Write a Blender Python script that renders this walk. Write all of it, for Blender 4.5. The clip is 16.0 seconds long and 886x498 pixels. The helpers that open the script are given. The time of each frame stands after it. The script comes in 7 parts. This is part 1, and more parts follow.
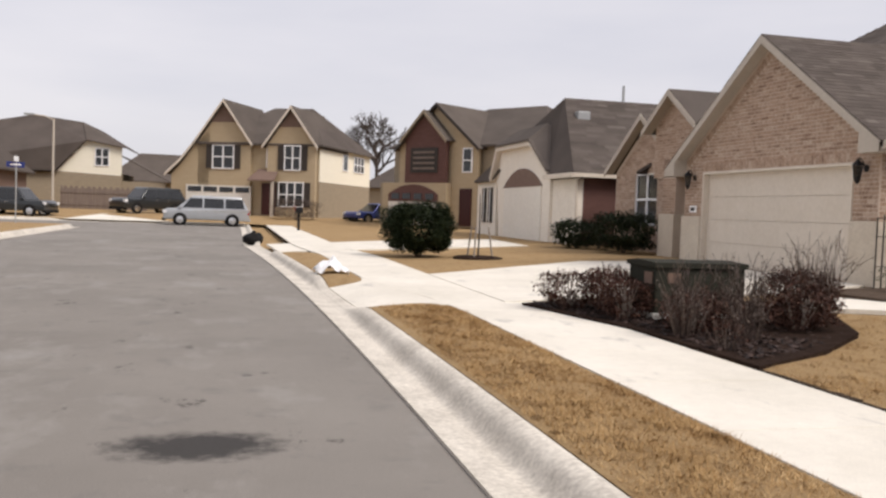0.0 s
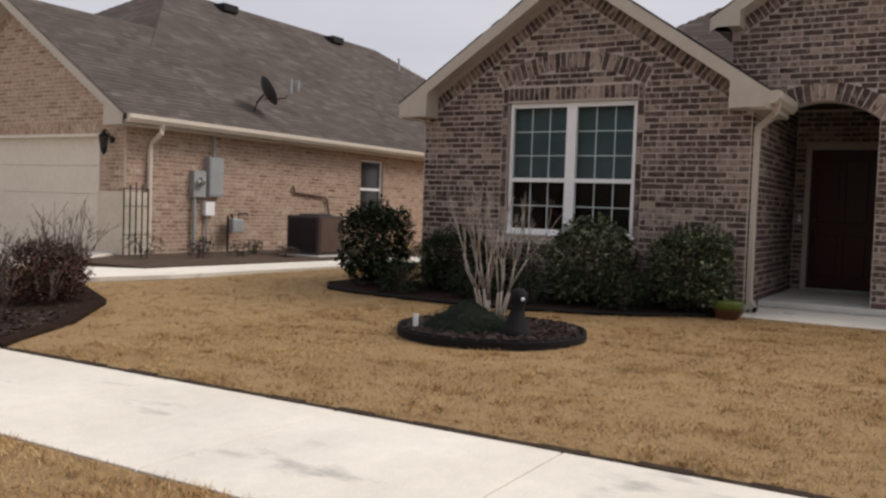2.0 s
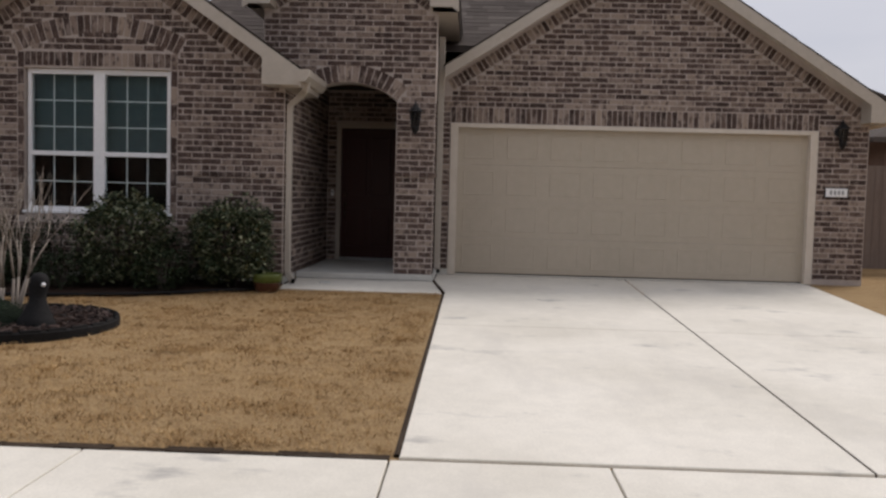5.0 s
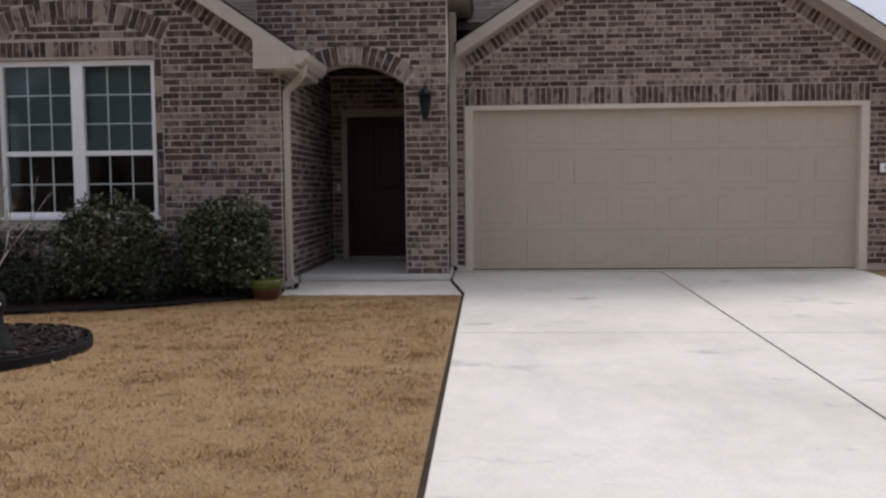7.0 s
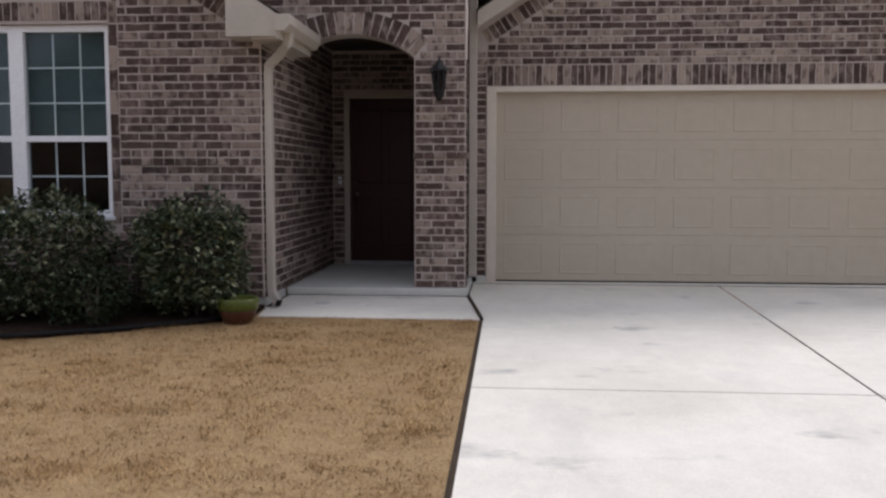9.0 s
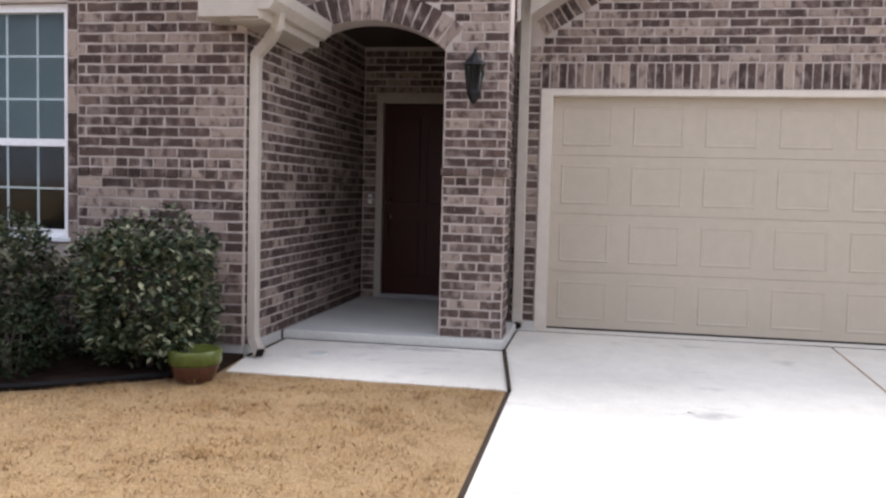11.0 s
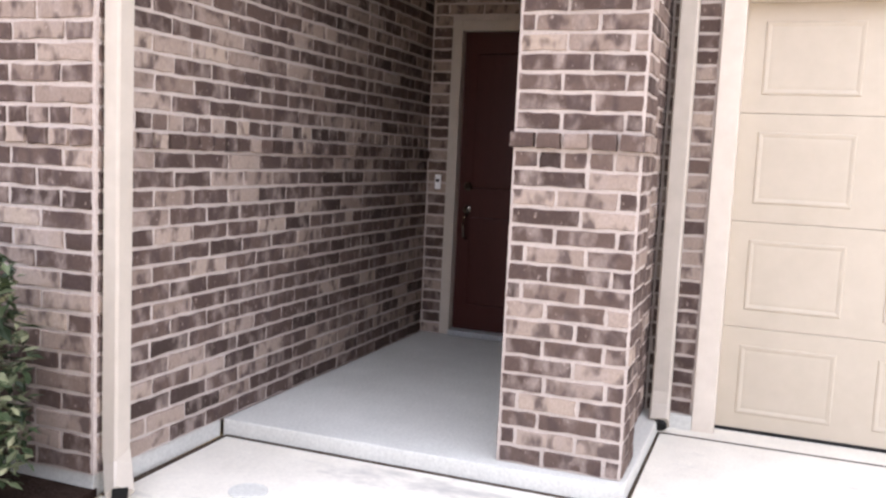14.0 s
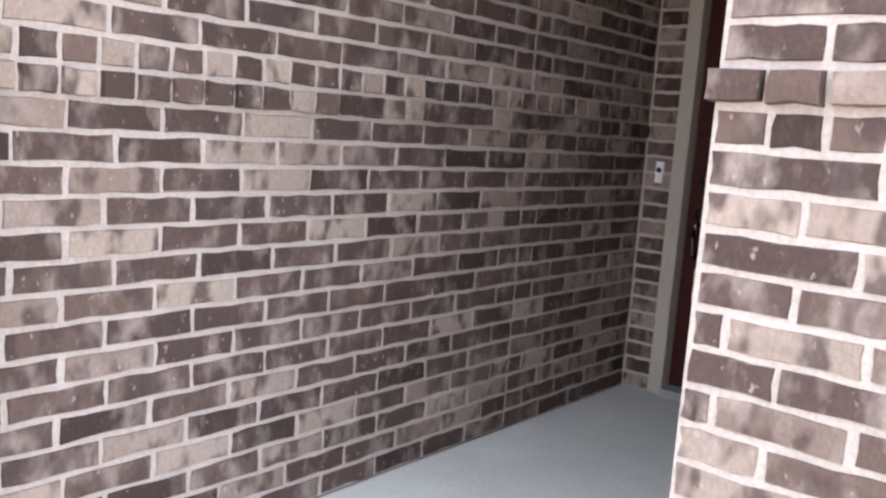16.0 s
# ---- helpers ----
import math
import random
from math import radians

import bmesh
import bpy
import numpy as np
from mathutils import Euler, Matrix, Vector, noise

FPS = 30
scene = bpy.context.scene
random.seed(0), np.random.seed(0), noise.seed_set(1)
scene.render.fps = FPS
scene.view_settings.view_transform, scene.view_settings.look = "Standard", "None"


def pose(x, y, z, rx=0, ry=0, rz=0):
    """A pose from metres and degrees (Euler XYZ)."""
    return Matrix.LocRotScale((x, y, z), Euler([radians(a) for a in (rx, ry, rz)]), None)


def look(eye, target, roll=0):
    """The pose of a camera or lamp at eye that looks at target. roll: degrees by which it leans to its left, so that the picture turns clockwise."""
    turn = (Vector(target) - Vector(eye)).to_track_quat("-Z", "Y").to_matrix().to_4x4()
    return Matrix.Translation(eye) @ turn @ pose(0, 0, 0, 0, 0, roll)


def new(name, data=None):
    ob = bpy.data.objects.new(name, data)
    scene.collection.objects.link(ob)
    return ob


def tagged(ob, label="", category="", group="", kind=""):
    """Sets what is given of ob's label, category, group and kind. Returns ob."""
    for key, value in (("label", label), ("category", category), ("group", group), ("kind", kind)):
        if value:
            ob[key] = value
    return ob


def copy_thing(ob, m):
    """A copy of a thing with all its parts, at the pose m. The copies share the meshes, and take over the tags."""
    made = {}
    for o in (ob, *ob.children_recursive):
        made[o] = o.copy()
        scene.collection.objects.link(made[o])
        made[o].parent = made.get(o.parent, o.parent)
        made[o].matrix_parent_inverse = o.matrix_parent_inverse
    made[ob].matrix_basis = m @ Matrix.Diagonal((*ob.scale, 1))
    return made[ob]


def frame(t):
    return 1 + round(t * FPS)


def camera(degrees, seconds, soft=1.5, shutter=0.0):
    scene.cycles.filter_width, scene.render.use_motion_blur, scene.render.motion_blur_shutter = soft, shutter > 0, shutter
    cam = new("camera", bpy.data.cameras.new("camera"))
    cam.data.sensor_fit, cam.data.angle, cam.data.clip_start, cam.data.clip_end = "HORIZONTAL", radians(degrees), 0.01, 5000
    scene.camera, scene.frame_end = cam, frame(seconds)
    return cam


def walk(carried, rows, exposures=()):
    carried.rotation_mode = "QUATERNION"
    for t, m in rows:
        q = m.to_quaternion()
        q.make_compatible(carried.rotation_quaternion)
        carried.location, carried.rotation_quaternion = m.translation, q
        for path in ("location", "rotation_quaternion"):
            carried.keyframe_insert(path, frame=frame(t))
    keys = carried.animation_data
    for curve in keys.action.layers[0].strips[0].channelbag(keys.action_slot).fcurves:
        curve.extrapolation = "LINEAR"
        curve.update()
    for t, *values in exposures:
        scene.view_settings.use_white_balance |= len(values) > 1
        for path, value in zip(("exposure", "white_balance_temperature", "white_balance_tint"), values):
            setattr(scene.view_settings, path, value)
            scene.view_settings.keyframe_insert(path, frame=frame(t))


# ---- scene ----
cam = camera(53.6, 16.0, soft=2.5)
METRES, EYE, TILT, LEAN, TURN = 10.465, 1.365, 0.0, 0.0, -13.4
ROWS = [
    (0.0, 0.0, 0.0, 0.0, 0.09, -2.5, -2.1),
    (0.5, 0.0072, 0.0011, -0.0002, -10.48, -2.04, -2.62),
    (1.0, 0.0106, 0.0015, -0.0011, -22.29, -2.21, -2.57),
    (1.5, 0.012, 0.0031, -0.0006, -33.46, -2.73, -2.24),
    (2.0, 0.0132, 0.0022, -0.0009, -45.83, -2.68, -1.98),
    (2.5, 0.0147, -0.0012, -0.0003, -56.36, -2.32, -1.53),
    (3.0, 0.0169, -0.0071, -0.0005, -65.32, -1.83, -1.2),
    (3.5, 0.0171, -0.0107, 0.0005, -70.82, -1.89, -0.89),
    (4.0, 0.0201, -0.008, -0.0, -74.09, -3.01, -1.33),
    (4.5, 0.0203, -0.0072, 0.0002, -74.7, -3.35, -1.75),
    (7.0, 0.122, 0.0239, -0.0028, -73.73, -3.89, 0.53),
    (7.5, 0.1567, 0.0309, -0.0021, -73.11, -2.87, -0.97),
    (8.0, 0.2009, 0.0449, 0.0026, -74.19, -0.61, -0.64),
    (8.5, 0.2445, 0.0558, 0.0012, -73.09, -2.94, -0.81),
    (9.0, 0.2886, 0.0661, 0.0071, -72.22, -4.77, -0.08),
    (11.5, 0.5165, 0.088, 0.0118, -63.86, -4.42, -1.69),
    (12.0, 0.5715, 0.1072, 0.0109, -61.04, -6.04, -1.31),
    (12.5, 0.6188, 0.1248, 0.0128, -60.39, -6.56, -2.08),
    (13.0, 0.6768, 0.1448, 0.0148, -59.78, -7.14, -1.93),
    (13.5, 0.7251, 0.1603, 0.0171, -57.58, -6.35, -1.93),
    (14.0, 0.7803, 0.1791, 0.0184, -55.69, -6.06, -2.71),
    (14.5, 0.8221, 0.1934, 0.0191, -51.91, -6.87, -3.54),
    (15.0, 0.8634, 0.2091, 0.018, -48.25, -7.29, -3.32),
    (15.5, 0.9085, 0.2263, 0.0177, -41.17, -8.15, -3.62),
    (16.0, 0.9399, 0.249, 0.0158, -36.74, -8.15, -4.26),
]
walk(cam, [(t, pose(0, 0, EYE, TILT, LEAN, TURN) @ pose(METRES * x, METRES * y, METRES * z, 90 + pitch, roll, yaw)) for t, x, y, z, yaw, pitch, roll in ROWS], exposures=[
    (0.0, -0.22, 6600, 15), (1.0, -0.28, 6600, 15), (2.5, -0.52, 6600, 14), (3.5, -0.64, 6550, 13), (4.7, -0.60, 6400, 14), (7.0, -0.56, 6050, 17), (7.5, -0.46, 6000, 17), (8.0, -0.66, 6000, 17),
    (9.0, -0.34, 5950, 16), (11.5, 0.84, 5850, 16), (12.5, 1.22, 5850, 16), (13.5, 1.60, 6000, 18), (14.0, 1.92, 6050, 17), (15.0, 2.28, 5900, 13), (15.5, 2.40, 5900, 10), (16.0, 2.32, 5750, 11)])

# ---- light ----
world = bpy.data.worlds.new("overcast_sky")
scene.world = world
world.use_nodes = True
wn, wl = world.node_tree.nodes, world.node_tree.links
wn.clear()
w_out = wn.new("ShaderNodeOutputWorld")
w_bg = wn.new("ShaderNodeBackground")
w_sky = wn.new("ShaderNodeTexSky")
w_sky.sky_type = "NISHITA"
w_sky.sun_disc = False
w_sky.sun_elevation, w_sky.sun_rotation = radians(47), radians(137)
w_dim = wn.new("ShaderNodeVectorMath")
w_dim.operation = "SCALE"
w_dim.inputs["Scale"].default_value = 0.10
w_tc = wn.new("ShaderNodeTexCoord")
w_map = wn.new("ShaderNodeMapping")
w_map.inputs["Scale"].default_value = (1.2, 1.2, 5.0)
w_noise = wn.new("ShaderNodeTexNoise")
w_noise.inputs["Scale"].default_value, w_noise.inputs["Detail"].default_value = 1.6, 5.0
w_ramp = wn.new("ShaderNodeValToRGB")
w_ramp.color_ramp.elements[0].position, w_ramp.color_ramp.elements[0].color = 0.3, (0.81, 0.835, 0.905, 1)
w_ramp.color_ramp.elements[1].position, w_ramp.color_ramp.elements[1].color = 0.68, (1.0, 1.0, 1.03, 1)
w_mix = wn.new("ShaderNodeMix")
w_mix.data_type = "RGBA"
w_mix.inputs[0].default_value = 0.85
wl.new(w_tc.outputs["Generated"], w_map.inputs["Vector"])
wl.new(w_map.outputs["Vector"], w_noise.inputs["Vector"])
wl.new(w_noise.outputs["Fac"], w_ramp.inputs["Fac"])
wl.new(w_sky.outputs["Color"], w_dim.inputs[0])
wl.new(w_dim.outputs["Vector"], w_mix.inputs[6])
wl.new(w_ramp.outputs["Color"], w_mix.inputs[7])
# an overcast sky grows brighter towards the zenith
w_sep = wn.new("ShaderNodeSeparateXYZ")
w_up = wn.new("ShaderNodeMath")
w_up.operation, w_up.use_clamp = "MAXIMUM", False
w_up.inputs[1].default_value = 0.0
w_gain = wn.new("ShaderNodeMath")
w_gain.operation = "MULTIPLY_ADD"
w_gain.inputs[1].default_value, w_gain.inputs[2].default_value = 0.25, 0.98
wl.new(w_tc.outputs["Generated"], w_sep.inputs[0])
wl.new(w_sep.outputs["Z"], w_up.inputs[0])
wl.new(w_up.outputs[0], w_gain.inputs[0])
wl.new(w_gain.outputs[0], w_bg.inputs["Strength"])
wl.new(w_mix.outputs[2], w_bg.inputs["Color"])
wl.new(w_bg.outputs["Background"], w_out.inputs["Surface"])

sun = new("sun", bpy.data.lights.new("sun", "SUN"))
sun.data.energy, sun.data.angle, sun.data.color = 3.3, radians(24), (1.0, 0.95, 0.87)
sun.matrix_basis = look((0, 0, 0), (-0.52, 0.55, -0.80))

# ---- materials ----


def material(name, rough=0.8, metal=0.0, spec=0.5):
    m = bpy.data.materials.new(name)
    m.use_nodes = True
    b = m.node_tree.nodes["Principled BSDF"]
    b.inputs["Roughness"].default_value = rough
    b.inputs["Metallic"].default_value = metal
    b.inputs["Specular IOR Level"].default_value = spec
    return m, m.node_tree.nodes, m.node_tree.links, b


def noise_node(nodes, links, scale, detail=4.0, rough=0.6, coord="Object", stretch=None):
    tc = nodes.new("ShaderNodeTexCoord")
    n = nodes.new("ShaderNodeTexNoise")
    n.inputs["Scale"].default_value, n.inputs["Detail"].default_value, n.inputs["Roughness"].default_value = scale, detail, rough
    if stretch:
        mp = nodes.new("ShaderNodeMapping")
        mp.inputs["Scale"].default_value = stretch
        links.new(tc.outputs[coord], mp.inputs["Vector"])
        links.new(mp.outputs["Vector"], n.inputs["Vector"])
    else:
        links.new(tc.outputs[coord], n.inputs["Vector"])
    return n.outputs["Fac"]


def ramp(nodes, links, fac, stops):
    r = nodes.new("ShaderNodeValToRGB")
    e = r.color_ramp.elements
    while len(e) < len(stops):
        e.new(0.5)
    for el, (p, c) in zip(e, stops):
        el.position, el.color = p, (*c, 1)
    links.new(fac, r.inputs["Fac"])
    return r.outputs["Color"]


def mix(nodes, links, fac, a, b, mode="MIX"):
    m = nodes.new("ShaderNodeMix")
    m.data_type, m.blend_type = "RGBA", mode
    for s, v in ((0, fac), (6, a), (7, b)):
        if isinstance(v, (int, float)):
            m.inputs[s].default_value = v
        elif isinstance(v, tuple):
            m.inputs[s].default_value = (*v, 1)
        else:
            links.new(v, m.inputs[s])
    return m.outputs[2]


def bump(nodes, links, bsdf, height, strength=0.3, dist=0.01):
    b = nodes.new("ShaderNodeBump")
    b.inputs["Strength"].default_value, b.inputs["Distance"].default_value = strength, dist
    links.new(height, b.inputs["Height"])
    links.new(b.outputs["Normal"], bsdf.inputs["Normal"])


def surface(name, a, b, big=0.8, small=40.0, rough=0.8, metal=0.0, spec=0.3, bumps=0.25, dist=0.004, stretch=None, var=1.0):
    """Two tones mixed by a large and a small noise, with fine relief."""
    m, n, l, bs = material(name, rough, metal, spec)
    f1 = noise_node(n, l, big, 5.0, 0.65, stretch=stretch)
    f2 = noise_node(n, l, small, 4.0, 0.6, stretch=stretch)
    c1 = ramp(n, l, f1, [(0.32, a), (0.68, b)])
    c2 = ramp(n, l, f2, [(0.3, tuple(v * (1 - 0.14 * var) for v in a)), (0.7, tuple(min(1, v * (1 + 0.08 * var)) for v in b))])
    l.new(mix(n, l, 0.5, c1, c2), bs.inputs["Base Color"])
    if bumps:
        bump(n, l, bs, f2, bumps, dist)
    return m


def brick_mat(name, tones, pale, dark, island):
    """Clay brick: a tone for each brick, pale flecks on the dark ones and burnt patches on the pale ones."""
    m, n, l, bs = material(name, 0.9, 0.0, 0.15)
    if island:
        rnd = n.new("ShaderNodeNewGeometry").outputs["Random Per Island"]
    else:
        rnd = n.new("ShaderNodeObjectInfo").outputs["Random"]
    base = ramp(n, l, rnd, tones)
    geo = n.new("ShaderNodeNewGeometry")
    off = n.new("ShaderNodeVectorMath")
    off.operation = "SCALE"
    comb = n.new("ShaderNodeCombineXYZ")
    for k in range(3):
        l.new(rnd, comb.inputs[k])
    l.new(comb.outputs[0], off.inputs[0])
    off.inputs["Scale"].default_value = 37.0
    add = n.new("ShaderNodeVectorMath")
    flat = n.new("ShaderNodeVectorMath")
    flat.operation = "MULTIPLY"
    flat.inputs[1].default_value = (1.0, 1.0, 0.6)
    l.new(geo.outputs["Position"], flat.inputs[0])
    l.new(flat.outputs["Vector"], add.inputs[0])
    l.new(off.outputs["Vector"], add.inputs[1])

    def nz(scale, detail):
        t = n.new("ShaderNodeTexNoise")
        t.inputs["Scale"].default_value, t.inputs["Detail"].default_value = scale, detail
        l.new(add.outputs["Vector"], t.inputs["Vector"])
        return t.outputs["Fac"]
    b1, b2, b3, b4 = nz(13.0, 4.0), nz(15.0, 4.0), nz(120.0, 3.0), nz(55.0, 3.0)
    f1 = ramp(n, l, b1, [(0.49, (0, 0, 0)), (0.69, (0.70, 0.70, 0.70))])
    f2 = ramp(n, l, b2, [(0.50, (0, 0, 0)), (0.63, (0.85, 0.85, 0.85))])
    f4 = ramp(n, l, b4, [(0.66, (0, 0, 0)), (0.73, (0.6, 0.6, 0.6))])
    c = mix(n, l, f1, base, pale)
    c = mix(n, l, f2, c, dark)
    c = mix(n, l, f4, c, tuple(v * 1.2 for v in pale))
    c = mix(n, l, 0.5, c, ramp(n, l, b3, [(0.3, (0.75, 0.75, 0.75)), (0.7, (1.22, 1.22, 1.22))]), "MULTIPLY")
    l.new(c, bs.inputs["Base Color"])
    bump(n, l, bs, mix(n, l, 0.5, b2, b3), 0.5, 0.006)
    return m


TONES = [(0.0, (0.045, 0.031, 0.026)), (0.2, (0.076, 0.051, 0.042)), (0.45, (0.095, 0.065, 0.054)), (0.62, (0.121, 0.084, 0.068)),
         (0.66, (0.209, 0.156, 0.127)), (0.82, (0.281, 0.218, 0.178)), (0.94, (0.330, 0.260, 0.214)), (1.0, (0.365, 0.288, 0.228))]
M_BRICK = brick_mat("brown_brick_joined", TONES, (0.33, 0.265, 0.23), (0.070, 0.048, 0.043), True)
M_BRICK_ONE = brick_mat("brown_brick", TONES, (0.33, 0.265, 0.23), (0.070, 0.048, 0.043), False)
M_MORTAR = surface("mortar", (0.38, 0.322, 0.282), (0.53, 0.457, 0.405), 5.0, 90.0, 0.95, bumps=0.5)
TONES_B = [(0.0, (0.22, 0.14, 0.10)), (0.2, (0.36, 0.25, 0.185)), (0.5, (0.44, 0.32, 0.24)), (0.75, (0.38, 0.26, 0.19)), (1.0, (0.50, 0.39, 0.31))]
M_BRICK_TAN = brick_mat("tan_brick_joined", TONES_B, (0.54, 0.43, 0.34), (0.27, 0.18, 0.13), True)
M_MORTAR_TAN = surface("tan_mortar", (0.48, 0.38, 0.30), (0.58, 0.48, 0.39), 3.0, 90.0, 0.95, bumps=0.4)


def concrete_mat():
    """Pale broom-finished concrete with grey smudges and tyre scuffs."""
    m, n, l, bs = material("pale_concrete", 0.9, 0.0, 0.2)
    f1, f2, f3 = noise_node(n, l, 0.6, 5.0, 0.6), noise_node(n, l, 70.0, 3.0, 0.6), noise_node(n, l, 1.9, 5.0, 0.65, stretch=(1.4, 0.7, 1.0))
    f4 = noise_node(n, l, 7.0, 5.0, 0.7)
    f5 = noise_node(n, l, 0.75, 6.0, 0.6, stretch=(0.6, 1.5, 1.0))
    c = ramp(n, l, f1, [(0.3, (0.64, 0.60, 0.515)), (0.7, (0.79, 0.745, 0.655))])
    c = mix(n, l, 0.35, c, ramp(n, l, f2, [(0.3, (0.80, 0.80, 0.80)), (0.7, (1.12, 1.12, 1.12))]), "MULTIPLY")
    c = mix(n, l, 0.4, c, ramp(n, l, f4, [(0.3, (0.82, 0.82, 0.82)), (0.7, (1.08, 1.08, 1.08))]), "MULTIPLY")
    c = mix(n, l, ramp(n, l, f5, [(0.56, (0, 0, 0)), (0.70, (0.45, 0.45, 0.45))]), c, (0.52, 0.49, 0.44))
    c = mix(n, l, ramp(n, l, f3, [(0.60, (0, 0, 0)), (0.72, (0.75, 0.75, 0.75))]), c, (0.36, 0.345, 0.32))
    l.new(c, bs.inputs["Base Color"])
    bump(n, l, bs, f2, 0.25, 0.003)
    return m


M_CONCRETE = concrete_mat()
M_CONC_GREY = surface("grey_concrete", (0.455, 0.45, 0.412), (0.64, 0.63, 0.58), 1.6, 70.0, 0.85, bumps=0.15, var=0.45)
M_KERB = surface("kerb_concrete", (0.36, 0.325, 0.275), (0.74, 0.69, 0.60), 1.7, 30.0, 0.9, bumps=0.35)
M_JOINT = surface("joint_dirt", (0.025, 0.019, 0.014), (0.075, 0.055, 0.04), 4.0, 80.0, 1.0, spec=0.05)
M_TRIM = surface("cream_trim", (0.43, 0.38, 0.315), (0.50, 0.445, 0.375), 2.0, 12.0, 0.55, spec=0.4, bumps=0.03, var=0.3)
M_TRIM_PALE = surface("pale_trim", (0.60, 0.53, 0.44), (0.68, 0.61, 0.52), 2.0, 12.0, 0.55, bumps=0.03, var=0.2)
M_GARAGE = surface("garage_door_paint", (0.445, 0.385, 0.298), (0.495, 0.430, 0.338), 0.9, 9.0, 0.45, spec=0.4, bumps=0.02, dist=0.001, var=0.15)
M_WHITE = surface("white_vinyl", (0.84, 0.84, 0.84), (0.90, 0.90, 0.90), 3.0, 40.0, 0.4, bumps=0.03)
M_DARKMETAL = surface("black_metal", (0.012, 0.012, 0.013), (0.03, 0.028, 0.028), 6.0, 60.0, 0.45, 0.6)
M_DOOR = surface("dark_red_door", (0.034, 0.0065, 0.005), (0.050, 0.010, 0.0075), 2.0, 30.0, 0.4, stretch=(6, 6, 0.6))
M_CHROME = surface("bright_metal", (0.6, 0.6, 0.6), (0.75, 0.75, 0.75), 8.0, 60.0, 0.2, 1.0, bumps=0.0)
M_BRONZE = surface("dark_bronze", (0.10, 0.085, 0.07), (0.20, 0.17, 0.14), 8.0, 60.0, 0.25, 1.0, bumps=0.0)
M_GREYMETAL = surface("grey_metal", (0.30, 0.31, 0.31), (0.40, 0.41, 0.41), 3.0, 60.0, 0.5, 0.2, bumps=0.05)
M_GREENBOX = surface("green_painted_steel", (0.022, 0.024, 0.018), (0.042, 0.040, 0.030), 2.0, 40.0, 0.8, spec=0.1, bumps=0.1)
M_MULCH = surface("dark_mulch", (0.014, 0.009, 0.007), (0.058, 0.037, 0.028), 8.0, 70.0, 1.0, spec=0.04, bumps=0.9, dist=0.03)
M_BARK = surface("pale_bark", (0.21, 0.18, 0.15), (0.36, 0.31, 0.265), 6.0, 60.0, 0.9, stretch=(4, 4, 0.8))
M_DARKBARK = surface("dark_bark", (0.05, 0.04, 0.034), (0.10, 0.08, 0.068), 6.0, 60.0, 0.95)
M_SOIL = surface("brown_soil", (0.055, 0.040, 0.030), (0.14, 0.105, 0.080), 2.5, 40.0, 1.0, spec=0.04, bumps=0.9, dist=0.03)
M_RUBBER = surface("black_rubber", (0.008, 0.008, 0.008), (0.018, 0.017, 0.017), 8.0, 50.0, 0.8, spec=0.15)
M_POTGREEN = surface("lime_green_glaze", (0.065, 0.083, 0.016), (0.118, 0.140, 0.030), 6.0, 40.0, 0.3)
M_POTBROWN = surface("brown_glaze", (0.055, 0.022, 0.012), (0.12, 0.05, 0.028), 6.0, 40.0, 0.3)
M_PLASTIC = surface("white_plastic_bag", (0.70, 0.70, 0.70), (0.85, 0.85, 0.85), 5.0, 30.0, 0.4, bumps=0.5, dist=0.02)
M_LOUVRE = surface("dark_louvre", (0.03, 0.032, 0.035), (0.06, 0.06, 0.065), 4.0, 40.0, 0.6)
M_ACBROWN = surface("brown_painted_steel", (0.045, 0.033, 0.029), (0.075, 0.056, 0.050), 3.0, 40.0, 0.6, spec=0.2)
M_PIPE = surface("tan_pipe_wrap", (0.15, 0.095, 0.07), (0.22, 0.145, 0.11), 3.0, 40.0, 0.8)
M_FENCE = surface("weathered_wood", (0.13, 0.10, 0.085), (0.24, 0.19, 0.16), 2.0, 30.0, 0.9, stretch=(6, 6, 0.5))


def grass_mat():
    """Thatch of dormant turf: brown soil and straw, clumped."""
    m, n, l, bs = material("dormant_grass", 1.0, 0.0, 0.05)
    f1 = noise_node(n, l, 0.5, 5.0, 0.6)
    f2 = noise_node(n, l, 6.0, 5.0, 0.7, stretch=(1.0, 0.5, 1.0))
    f3 = noise_node(n, l, 45.0, 4.0, 0.7)
    c = ramp(n, l, f1, [(0.3, (0.285, 0.188, 0.098)), (0.7, (0.375, 0.255, 0.135))])
    c = mix(n, l, ramp(n, l, f2, [(0.50, (0, 0, 0)), (0.68, (0.9, 0.9, 0.9))]), c, (0.20, 0.120, 0.055))
    c = mix(n, l, ramp(n, l, f3, [(0.42, (0, 0, 0)), (0.60, (0.6, 0.6, 0.6))]), c, (0.42, 0.30, 0.155))
    l.new(c, bs.inputs["Base Color"])
    bump(n, l, bs, mix(n, l, 0.5, f2, f3), 1.0, 0.04)
    return m


M_GRASS = grass_mat()


